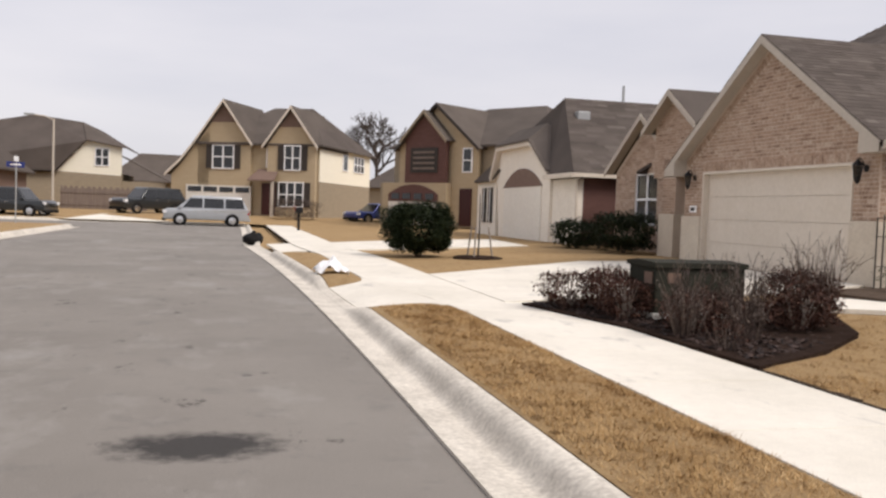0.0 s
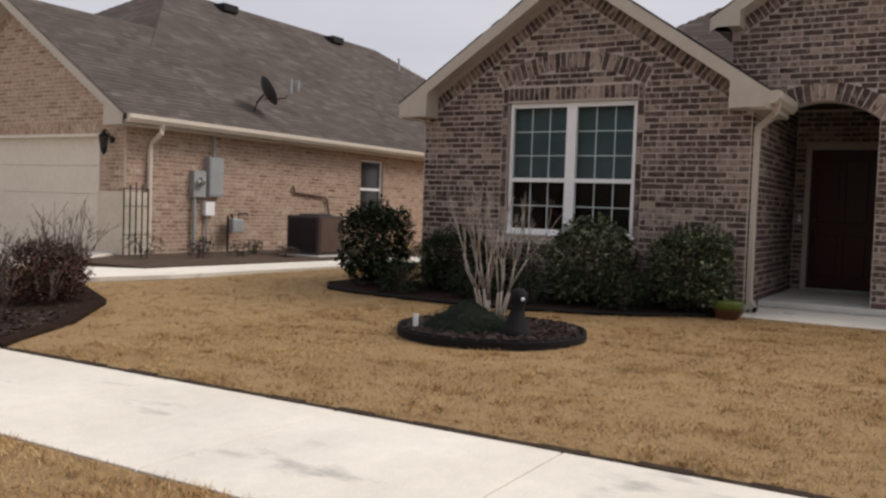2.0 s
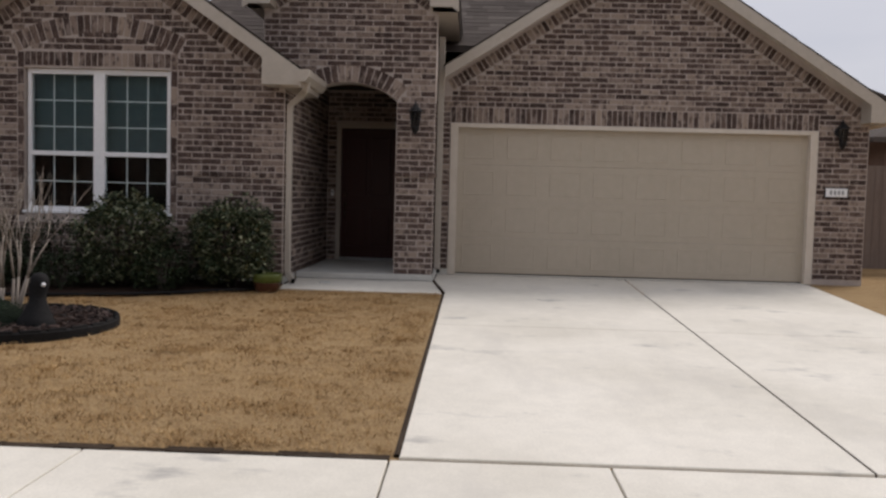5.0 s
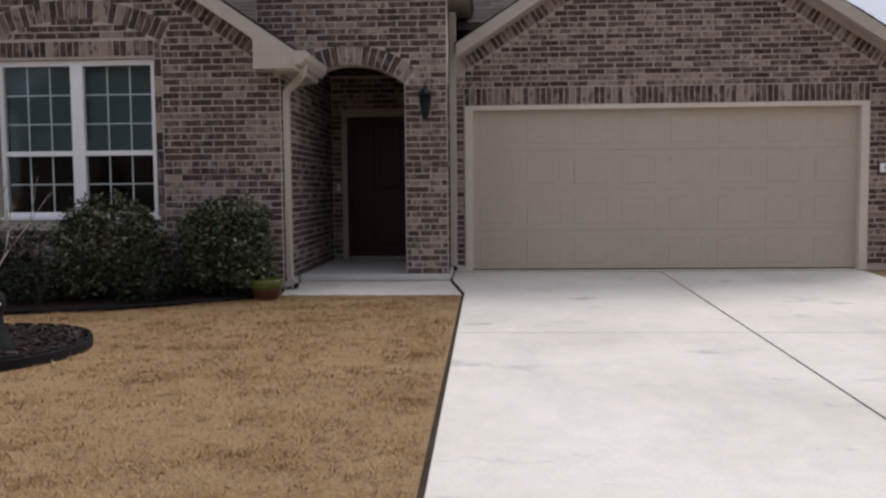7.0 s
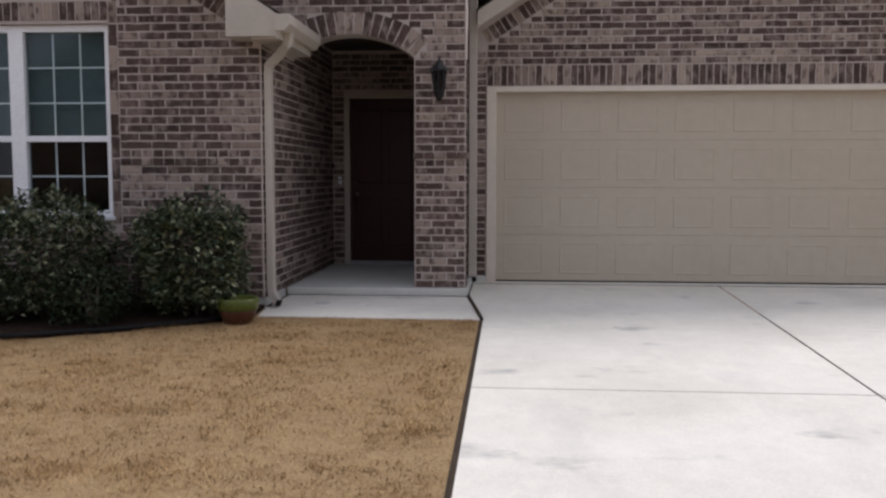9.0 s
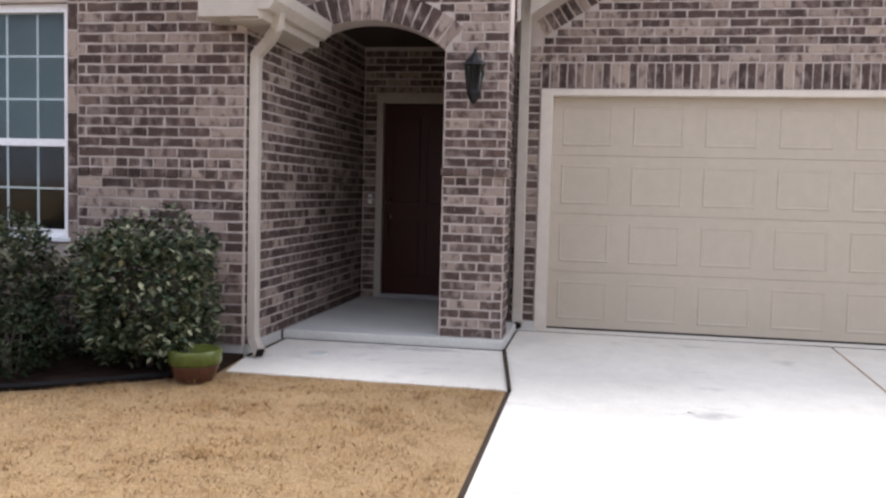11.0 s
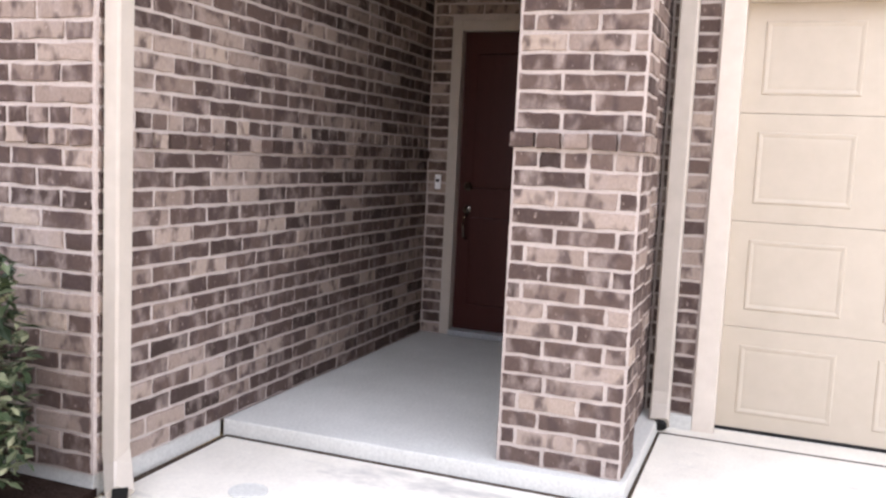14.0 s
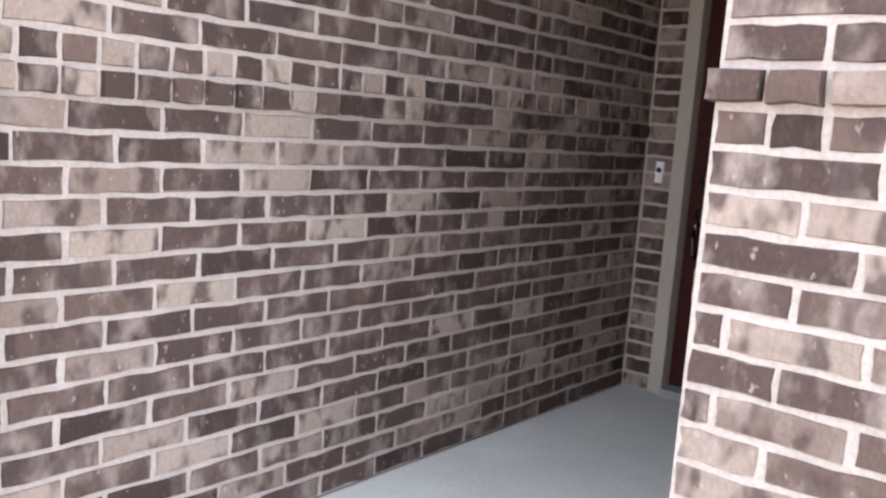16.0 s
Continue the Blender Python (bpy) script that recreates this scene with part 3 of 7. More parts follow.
yard("lawn_right", 0, 60, -30, 54, 60, 168, lambda x, y: gz(x, y) + (0.012 if x > 4.3 else 0.0), "tan dormant lawn in front of the houses", left=lambda y: 4.2 + walk_bend(y) - 0.02)
yard("lawn_far", -60, 80, 54, 120, 30, 20, lambda x, y: 0.12 + 0.4 * ramp01(y, 54, 61), "dormant lawn round the far houses")
yard("lawn_left", -80, -7.4, -30, 43.5, 10, 20, lambda x, y: 0.13, "dormant lawn across the street")
bm = bmesh.new()
g = [[bm.verts.new((kerb_back(y) + (2.75 + walk_bend(y) - kerb_back(y)) * k / 6, y, 0.145 - 0.12 * kerb_drop(y) * (1 - k / 6) + 0.03 * math.sin(math.pi * k / 6) * (1 - kerb_drop(y)))) for k in range(7)] for y in [-30 + 0.25 * i for i in range(212)]]
for a, b in zip(g, g[1:]):
    for k in range(6):
        bm.faces.new((a[k], a[k + 1], b[k + 1], b[k]))
structure("grass_strip", bm, M_GRASS, "strip of tan dormant grass between kerb and pavement", "lawn", smooth=True)

# pavement: one flag after another on a dark bed
bm = bmesh.new()
for i in range(-20, 56):
    y = i * 1.0
    prism(bm, [(2.755 + walk_bend(y), y, 0.118), (4.195 + walk_bend(y), y, 0.118), (4.195 + walk_bend(y + 1), y + 1, 0.118), (2.755 + walk_bend(y + 1), y + 1, 0.118)], (0, 0, -0.1))
pavement = structure("pavement", bm, M_JOINT, "pale concrete pavement along the street", "pavement")


def flag(name, pts, parent, gap=0.007, thick=0.06, mat=None, label=""):
    """A concrete slab with eased edges, set in by the joint."""
    c = Vector((sum(p[0] for p in pts) / len(pts), sum(p[1] for p in pts) / len(pts), 0))
    bm = bmesh.new()

    def inset(p, g, dz):
        v = Vector(p)
        d = Vector((c.x - v.x, c.y - v.y, 0))
        return (v.x + math.copysign(g, d.x), v.y + math.copysign(g, d.y), v.z + dz)
    low = [bm.verts.new(inset(p, gap, -thick)) for p in pts]
    mid = [bm.verts.new(inset(p, gap, -0.004)) for p in pts]
    top = [bm.verts.new(inset(p, gap + 0.004, 0)) for p in pts]
    n = len(pts)
    for a, b in ((low, mid), (mid, top)):
        for i in range(n):
            bm.faces.new((a[i], a[(i + 1) % n], b[(i + 1) % n], b[i]))
    bm.faces.new(top)
    bm.faces.new(low[::-1])
    return part(name, bm, mat or M_CONCRETE, parent, label)


FLAG_Y = [-8.2, -6.7, -5.2, -3.7, -2.2, -0.77, 0.24, 1.66, 3.08, 4.5, 5.93, 7.4, 8.9, 10.4, 11.9, 13.4, 14.9, 16.4, 17.9, 19.4, 20.9, 22.4, 23.9, 26, 28, 30, 32, 34, 36, 38, 40, 42, 44, 46, 48, 50, 52]
for a, b in zip(FLAG_Y, FLAG_Y[1:]):
    flag("paving_flag", [(2.75 + walk_bend(a), a, 0.155), (4.2 + walk_bend(a), a, 0.155), (4.2 + walk_bend(b), b, 0.155), (2.75 + walk_bend(b), b, 0.155)], pavement, gap=0.010 if abs(a - 5.93) < 0.01 or abs(b - 5.93) < 0.01 else 0.005)


def dz(x):
    return gz(x, 0) + 0.018


# own drive
bm = prism(bmesh.new(), [(4.21, 0.19, dz(4.2) - 0.003), (10.36, 0.19, dz(10.36) - 0.003), (11.66, 0.40, dz(11.66) - 0.003), (12.81, 0.40, dz(12.8) - 0.003), (12.81, -4.85, dz(12.8) - 0.003), (9.4, -4.46, dz(9.4) - 0.003), (4.21, -4.4, dz(4.2) - 0.003)], (0, 0, -0.08))
drive = structure("driveway", bm, M_JOINT, "pale concrete driveway with dark control joints", "driveway")
MID = lambda x: -1.955 - (x - 4.06) * 0.0375
CJ = 8.12
flag("drive_slab", [(4.2, 0.2, dz(4.2)), (CJ, 0.2, dz(CJ)), (CJ, MID(CJ), dz(CJ)), (4.2, MID(4.2), dz(4.2))][::-1], drive, gap=0.006)
flag("drive_slab", [(CJ, 0.2, dz(CJ)), (10.36, 0.2, dz(10.36)), (11.66, 0.405, dz(11.66)), (12.82, 0.405, dz(12.82)), (12.82, MID(12.8), dz(12.82)), (CJ, MID(CJ), dz(CJ))][::-1], drive, gap=0.006)
flag("drive_slab", [(4.2, MID(4.2), dz(4.2)), (CJ, MID(CJ), dz(CJ)), (CJ, -4.42, dz(CJ)), (4.2, -4.4, dz(4.2))][::-1], drive, gap=0.006)
flag("drive_slab", [(CJ, MID(CJ), dz(CJ)), (12.82, MID(12.8), dz(12.82)), (12.82, -4.86, dz(12.82)), (9.4, -4.47, dz(9.4)), (CJ, -4.42, dz(CJ))][::-1], drive, gap=0.006)
apron = structure("drive_apron", prism(bmesh.new(), [(1.72, 1.0, 0.035), (2.75, 0.24, 0.155), (2.75, -4.5, 0.155), (1.72, -5.4, 0.035)][::-1], (0, 0, -0.06)), M_CONCRETE, "sloping concrete apron down to the gutter", "driveway")
# front walk to the porch
walkway = structure("front_walk", prism(bmesh.new(), [(10.37, 0.21, 0.24), (10.40, 2.12, 0.24), (10.86, 2.18, 0.245), (11.66, 2.18, 0.255), (11.66, 0.37, 0.255)], (0, 0, -0.08)), M_CONCRETE, "short pale concrete walk in front of the porch", "walkway")
# neighbour's drive, apron and side path
structure("neighbour_drive", prism(bmesh.new(), [(3.60, 11.35, 0.165), (3.58, 16.1, 0.165), (7.9, 19.3, 0.30), (10.55, 19.3, 0.36), (10.55, 12.9, 0.36), (8.6, 11.9, 0.30), (5.2, 11.7, 0.21)], (0, 0, -0.08)), M_CONCRETE, "pale concrete drive of the neighbouring house", "driveway")
structure("neighbour_apron", prism(bmesh.new(), [(1.625, 10.9, 0.033), (1.52, 14.9, 0.033), (2.20, 15.1, 0.158), (2.72, 11.0, 0.158)], (0, 0, -0.06)), M_CONCRETE, "concrete apron of the neighbouring drive", "driveway")
structure("side_path", prism(bmesh.new(), [(7.4, 9.9, 0.285), (8.3, 11.85, 0.30), (9.0, 10.35, 0.31), (18.0, 9.3, 0.345), (18.0, 8.3, 0.345), (8.6, 9.35, 0.305)], (0, 0, -0.06)), M_CONCRETE, "narrow concrete path beside the neighbouring house", "path")
structure("second_drive", prism(bmesh.new(), [(1.2, 24.0, 0.10), (1.0, 28.5, 0.10), (11.3, 36.0, 0.33), (11.9, 29.0, 0.33), (6.0, 25.6, 0.26)], (0, 0, -0.05)), M_CONCRETE, "pale concrete drive of a further house", "driveway")

# ---- own house ----
BASE_Z = 0.33
house = thing("brick_house", (12.82, 0.5, 0.2), "one-storey brown brick house with gabled front and shingle roof", "house")
FA, FE, FG, SP = front(10.85), front(11.73), front(12.82), side(2.19)
PITCH = 0.68
A_C, A_TOP, A_HALF = 4.45, 4.52, 2.5


def a_roof(u, off=0.0):
    return A_TOP - PITCH * abs(u - A_C) - off


# walls, with real openings


def weld(bm):
    bmesh.ops.remove_doubles(bm, verts=bm.verts, dist=0.0005)


WIN = (3.585, 5.385, 1.055, 2.80)
bm = bmesh.new()
panel(bm, FA, [(2.19, BASE_Z), (WIN[0], BASE_Z), (WIN[0], WIN[2]), (WIN[0], WIN[3]), (WIN[0], a_roof(WIN[0], 0.1)), (2.19, a_roof(2.19, 0.1))], 0.25)
panel(bm, FA, [(WIN[1], BASE_Z), (6.71, BASE_Z), (6.71, a_roof(6.71, 0.1)), (WIN[1], a_roof(WIN[1], 0.1)), (WIN[1], WIN[3]), (WIN[1], WIN[2])], 0.25)
panel(bm, FA, [(WIN[0], BASE_Z), (WIN[1], BASE_Z), (WIN[1], WIN[2]), (WIN[0], WIN[2])], 0.25)
panel(bm, FA, [(WIN[0], WIN[3]), (WIN[1], WIN[3]), (WIN[1], a_roof(WIN[1], 0.1)), (A_C, A_TOP - 0.1), (WIN[0], a_roof(WIN[0], 0.1))], 0.25)
weld(bm)
part("end_wall", newbox(11.1, 20.0, 6.46, 6.71, BASE_Z, 2.78), M_MORTAR, house)
front_wall = part("front_wall", bm, M_MORTAR, house, "brown brick gable wall with pale mortar")

bm = bmesh.new()
panel(bm, SP, [(11.10, BASE_Z), (14.25, BASE_Z), (14.25, 3.0), (11.10, 3.0)], 0.25)
box(bm, 10.851, 11.10, 2.191, 2.44, BASE_Z, 2.80)
porch_wall = part("porch_wall", bm, M_MORTAR, house, "brown brick side wall of the porch")

# entry tower with an arched opening
AR = (0.92, 2.19, 2.585, 0.235)
acu, acv, acr = arc_of(*AR)
bm = bmesh.new()
E_C, E_TOP = 1.51, 4.79


def e_roof(u, off=0.0):
    return E_TOP - 0.67 * abs(u - E_C) - off


arc = [(acu + acr * math.sin(a), acv + acr * math.cos(a)) for a in [math.asin((AR[1] - AR[0]) / 2 / acr) * (1 - k / 8) for k in range(17)]]
panel(bm, FE, arc + [(0.92, 3.4), (2.19, 3.4)], 0.25)
panel(bm, FE, [(0.41, 2.592), (0.92, 2.592), (0.92, 3.4), (0.41, 3.4)], 0.25)
panel(bm, FE, [(0.41, 3.4), (2.67, 3.4), (2.67, e_roof(2.67, 0.1)), (E_C, E_TOP - 0.1), (0.41, e_roof(0.41, 0.1))], 0.25)
panel(bm, FE, [(2.19, 2.6), (2.67, 2.6), (2.67, 3.4), (2.19, 3.4)], 0.25)
box(bm, 11.98, 15.0, 0.475, 0.60, BASE_Z, 3.85)
box(bm, 11.98, 15.0, 2.42, 2.67, 2.9, 3.85)
tower = part("entry_tower", bm, M_MORTAR, house, "brown brick entry tower with an arched opening")
pier = part("pier", newbox(11.73, 12.02, 0.412, 0.915, BASE_Z, 2.59), M_MORTAR, house, "brown brick pier beside the porch")
bm = newbox(12.0, 14.25, 0.60, 0.92, BASE_Z, 2.98)
inner_wall = part("inner_wall", bm, M_MORTAR, house, "brown brick inner wall of the porch")
bm = bmesh.new()
DOOR = (1.04, 2.04, 2.46)
box(bm, 14.0, 14.25, DOOR[1], 2.19, BASE_Z, 2.98)
box(bm, 14.0, 14.25, 0.92, DOOR[0], BASE_Z, 2.98)
box(bm, 14.0, 14.25, DOOR[0], DOOR[1], DOOR[2], 2.98)
door_wall = part("door_wall", bm, M_MORTAR, house)
part("porch_ceiling", newbox(11.98, 14.25, 0.92, 2.19, 2.98, 3.02), M_PORCH_SHADE, house, "porch ceiling coloured dark to hold the porch shade")

# garage wall
GD = (-4.88, 0.19, 2.40)
G_C, G_TOP, G_P = -2.40, 4.95, 0.645


def g_roof(u, off=0.0):
    return G_TOP - G_P * abs(u - G_C) - off


bm = bmesh.new()
panel(bm, FG, [(GD[1], 0.23), (0.47, 0.23), (0.47, g_roof(0.47, 0.1)), (GD[1], g_roof(GD[1], 0.1)), (GD[1], GD[2])], 0.25)
panel(bm, FG, [(-5.63, 0.23), (GD[0], 0.23), (GD[0], GD[2]), (GD[0], g_roof(GD[0], 0.1)), (-5.63, g_roof(-5.63, 0.1))], 0.25)
panel(bm, FG, [(GD[0], GD[2]), (GD[1], GD[2]), (GD[1], g_roof(GD[1], 0.1)), (G_C, G_TOP - 0.1), (GD[0], g_roof(GD[0], 0.1))], 0.25)
weld(bm)
part("end_wall", newbox(13.07, 22.0, -5.63, -5.38, 0.23, 2.65), M_MORTAR, house)
garage_wall = part("garage_wall", bm, M_MORTAR, house, "brown brick garage gable with a soldier course")

# foundation
part("foundation", newbox(10.865, 11.66, 2.205, 2.60, 0.15, BASE_Z - 0.002), M_CONC_GREY, house, "exposed grey concrete foundation")
part("foundation", newbox(10.87, 12.0, 2.60, 6.70, 0.12, BASE_Z - 0.002), M_CONC_GREY, house)
part("foundation", newbox(12.835, 13.0, -5.62, -4.92, 0.12, 0.33), M_CONC_GREY, house)
part("foundation", newbox(12.80, 12.99, 0.237, 0.465, 0.12, 0.33), M_CONC_GREY, house)
part("porch_slab", newbox(11.66, 14.1, 0.385, 2.19, 0.12, BASE_Z - 0.001, bevel=0.008), M_CONC_GREY, house, "smooth grey concrete porch floor")

BAND = BASE_Z + COURSE * 16   # two courses of headers, one of them standing proud

# bricks of the gable with the window
rng = random.Random(5)
WARCH = (3.50, 5.47, 2.98, 0.24)
wcu, wcv, wcr = arc_of(*WARCH)


def a_spans(v):
    lim = A_HALF - 0.24 if v < 2.6 else (A_TOP - 0.42 - v) / PITCH
    u0, u1 = max(2.195, A_C - lim), min(6.70, A_C + lim)
    runs = [(u0, u1)] if u1 > u0 + 0.04 and not BAND < v < BAND + 2 * COURSE else []
    if WIN[2] - 0.10 < v < 2.98:
        runs = cut(runs, WIN[0] - 0.085, WIN[1] + 0.085)
    elif v >= 2.98 - 0.02:
        out = (wcr + 0.235) ** 2 - (v - wcv) ** 2
        inn = wcr ** 2 - (v - wcv) ** 2
        if out > 0:
            h = min(math.sqrt(out), 0.985 + 0.02 + max(0.0, v - 2.98) * 0.52)
            runs = cut(runs, wcu - h, wcu + h)
            if inn > 0 and math.sqrt(inn) > 0.1 and v > 3.02:
                runs.append((wcu - math.sqrt(inn), wcu + math.sqrt(inn)))
    return runs


quads = course_bricks(a_spans, BASE_Z, 4.3, rng)
quads += arch_row(*WARCH, 0.225)
for u in (WIN[0] - 0.08, WIN[1] + 0.005):
    quads += [[(u, z), (u + 0.075, z), (u + 0.075, z + 0.19), (u, z + 0.19)] for z in [1.0 + 0.2 * k for k in range(10)]]
quads += soldier_row(WIN[0], WIN[1], 2.82, 3.0)
quads += slanted_row(2.25, a_roof(2.25, 0.20), A_C, A_TOP - 0.20, 0.16)
quads += slanted_row(A_C, A_TOP - 0.20, 6.65, a_roof(6.65, 0.20), 0.16)
for u0, u1 in ((2.195, WIN[0] - 0.085), (WIN[1] + 0.085, 6.70)):
    quads += soldier_row(u0, u1, BAND + COURSE, BAND + 2 * COURSE, 0.10)
    lay("header_band", FA, soldier_row(u0, u1, BAND, BAND + COURSE, 0.10), M_BRICK, front_wall, proud=0.015, seed=23)
lay("brickwork", FA, quads, M_BRICK, front_wall, seed=3)

# bricks of the tower above the arch
def e_spans(v):
    lim = (E_TOP - 0.42 - v) / 0.67
    u0, u1 = max(0.415, E_C - lim), min(2.665, E_C + lim)
    if u1 < u0 + 0.05:
        return []
    runs = [(u0, u1)]
    if v < 2.7:
        runs = cut(runs, -1, 2.19)
    out = (acr + 0.235) ** 2 - (v - acv) ** 2
    if out > 0 and v < acv + acr + 0.24:
        h = min(math.sqrt(out), 0.635 + 0.02 + max(0.0, v - AR[2]) * 0.66)
        runs = cut(runs, acu - h, acu + h)
    if v < 2.5:
        runs = cut(runs, 0, 0.92)
    return [r for r in runs if r[1] - r[0] > 0.04]


quads = course_bricks(e_spans, BASE_Z + COURSE * 29, 4.6, rng) + arch_row(*AR, 0.225)
quads += slanted_row(0.45, e_roof(0.45, 0.2), E_C, E_TOP - 0.2, 0.16) + slanted_row(E_C, E_TOP - 0.2, 2.62, e_roof(2.62, 0.2), 0.16)
lay("brickwork", FE, quads, M_BRICK, tower, seed=4)
lay("brickwork", side(0.475), course_bricks(lambda v: [(12.03, 12.81)], BASE_Z, 3.7, rng), M_BRICK, tower, seed=41)

# bricks of the garage wall
def g_spans(v):
    lim = (G_TOP - 0.42 - v) / G_P
    u0, u1 = max(-5.625, G_C - lim), min(0.465, G_C + lim)
    if u1 < u0 + 0.05:
        return []
    runs = [(u0, u1)]
    if v < GD[2] + 0.24:
        runs = cut(runs, GD[0] - 0.05, GD[1] + 0.05)
    return [r for r in runs if r[1] - r[0] > 0.04]


quads = course_bricks(g_spans, 0.33, 4.75, rng) + soldier_row(GD[0] - 0.05, GD[1] + 0.05, GD[2] + 0.015, GD[2] + 0.245)
quads += slanted_row(-5.58, g_roof(-5.58, 0.2), G_C, G_TOP - 0.2, 0.16) + slanted_row(G_C, G_TOP - 0.2, 0.3, g_roof(0.3, 0.2), 0.16)
lay("brickwork", FG, quads, M_BRICK, garage_wall, seed=6)
lay("brickwork", lambda u, v, w=0: (14.0 + w, u, v), course_bricks(lambda v: cut([(0.93, 2.185)], DOOR[0], DOOR[1]) if v < DOOR[2] else [(0.93, 2.185)], BASE_Z, 2.95, rng), M_BRICK, door_wall, seed=8)

lay("brickwork", lambda u, v, w=0: (u, 0.92 - w, v), course_bricks(lambda v: [(12.03, 13.99)], BASE_Z, 2.95, rng), M_BRICK, inner_wall, seed=10)

# the bricks that the walk passes nearest: pieces of their own, laid at the end
near = course_bricks(lambda v: [(10.86, 13.0)] if not BAND < v < BAND + 2 * COURSE else [], BASE_Z, BASE_Z + COURSE * 29, rng)
far_ = course_bricks(lambda v: [(13.0, 13.99)] if not BAND < v < BAND + 2 * COURSE else [], BASE_Z, 2.95, rng)
far_ += course_bricks(lambda v: [(10.86, 13.0)], BASE_Z + COURSE * 29, 2.95, rng)
far_ += soldier_row(10.86, 13.99, BAND + COURSE, BAND + 2 * COURSE, 0.095)
lay("brickwork", SP, far_, M_BRICK, porch_wall, seed=9)
lay("header_band", SP, soldier_row(10.86, 13.99, BAND, BAND + COURSE, 0.095), M_BRICK, porch_wall, proud=0.017, seed=19)
BRICK_JOBS.append((SP, near, porch_wall, 0.006))
pq = course_bricks(lambda v: [(0.415, 0.913 if v < 2.56 else 0.86 if v < 2.64 else 0.80)] if not BAND < v < BAND + 2 * COURSE else [], BASE_Z, BASE_Z + COURSE * 31.8, rng)
BRICK_JOBS.append((FE, pq, pier, 0.006))
BRICK_JOBS.append((FE, soldier_row(0.415, 0.913, BAND, BAND + COURSE, 0.10), pier, 0.006))
BRICK_JOBS.append((FE, soldier_row(0.395, 0.933, BAND + COURSE, BAND + 2 * COURSE, 0.10), pier, 0.028))
near_side = lambda v: [(11.735, 12.02)] if not BAND + COURSE < v < BAND + 2 * COURSE else []
BRICK_JOBS.append((side(0.412), course_bricks(near_side, BASE_Z, BASE_Z + COURSE * 30.3, rng, odd=1), pier, 0.006))
BRICK_JOBS.append((side(0.412), soldier_row(11.71, 12.02, BAND + COURSE, BAND + 2 * COURSE, 0.10), pier, 0.026))
BRICK_JOBS.append((lambda u, v, w=0: (u, 0.915 - w, v), course_bricks(lambda v: [(11.735, 12.02)], BASE_Z, 2.6, rng, odd=1), pier, 0.006))


def gable_roof(parent, xf, xb, c, half, top, pitch, left=None, right=None, sh=True, thick=0.10, seed=1, fascia=0.19):
    """Two slopes with a ridge along x, barge boards, soffits and eave returns at the front."""
    l, r = (left if left is not None else c + half), (right if right is not None else c - half)
    zl, zr = top - pitch * (l - c), top - pitch * (c - r)
    bm = bmesh.new()
    slab(bm, [(xf, c, top), (xf, l, zl), (xb, l, zl), (xb, c, top)], thick)
    slab(bm, [(xf, c, top), (xb, c, top), (xb, r, zr), (xf, r, zr)], thick)
    roof = part("roof", bm, M_SHINGLE, parent, "brown asphalt shingle roof")
    if sh:
        shingles("shingle_field", [(xf - 0.02, l, zl + 0.003), (xb, l, zl + 0.003), (xb, c, top + 0.003), (xf - 0.02, c, top + 0.003)], M_SHINGLE, roof, seed)
        shingles("shingle_field", [(xf - 0.02, r, zr + 0.003), (xb, r, zr + 0.003), (xb, c, top + 0.003), (xf - 0.02, c, top + 0.003)], M_SHINGLE, roof, seed + 1)
    bm = bmesh.new()
    d0, d1 = 0.02, fascia
    for u, z in ((l, zl), (r, zr)):
        prism(bm, [(xf - 0.025, c, top - d0), (xf - 0.025, u, z - d0), (xf - 0.025, u, z - d1), (xf - 0.025, c, top - d1)], (0.03, 0, 0))
    part("barge_board", bm, M_TRIM, parent, "cream painted barge boards")
    bm = bmesh.new()
    for u, z in ((l, zl), (r, zr)):
        prism(bm, [(xf + 0.006, c, top - thick - 0.006), (xf + 0.006, u, z - thick - 0.006), (xf + 0.296, u, z - thick - 0.006), (xf + 0.296, c, top - thick - 0.006)], (0, 0, -0.01))
    part("rake_soffit", bm, M_TRIM, parent, "cream painted rake soffit")
    return roof


def eave_return(parent, xf, xw, u_out, u_in, z_out, zb):
    """The boxed corner where a barge board meets the eave."""
    z_in = z_out + abs(u_out - u_in) * 0.6
    part("eave_return", prism(bmesh.new(), [(xf - 0.026, u_out, z_out - 0.03), (xf - 0.026, u_in, z_in - 0.05), (xf - 0.026, u_in, zb), (xf - 0.026, u_out, zb)], (xw - xf + 0.02, 0, 0)), M_TRIM, parent, "cream boxed eave return")


gable_roof(house, 10.55, 11.72, A_C, A_HALF, A_TOP, PITCH, seed=11)
back = [[(11.72, 2.68, a_roof(2.68)), (15.5, 2.68, a_roof(2.68)), (15.5, A_C, A_TOP), (11.72, A_C, A_TOP)], [(11.72, 6.95, a_roof(6.95)), (15.5, 6.95, a_roof(6.95)), (15.5, A_C, A_TOP), (11.72, A_C, A_TOP)]]
bm = bmesh.new()
for q in back:
    slab(bm, q, 0.1)
rear = part("roof", bm, M_SHINGLE, house, "brown asphalt shingle roof")
for i, q in enumerate(back):
    shingles("shingle_field", [Vector(p) + Vector((0, 0, 0.003)) for p in q], M_SHINGLE, rear, 17 + i)
gable_roof(house, 11.43, 15.6, E_C, 1.37, E_TOP, 0.67, seed=13)
gable_roof(house, 12.52, 18.0, G_C, 3.5, G_TOP, G_P, left=0.33, seed=15)
eave_return(house, 10.55, 10.86, 1.96, 2.40, 2.81, 2.62)
eave_return(house, 10.55, 10.86, 6.94, 6.50, 2.81, 2.62)
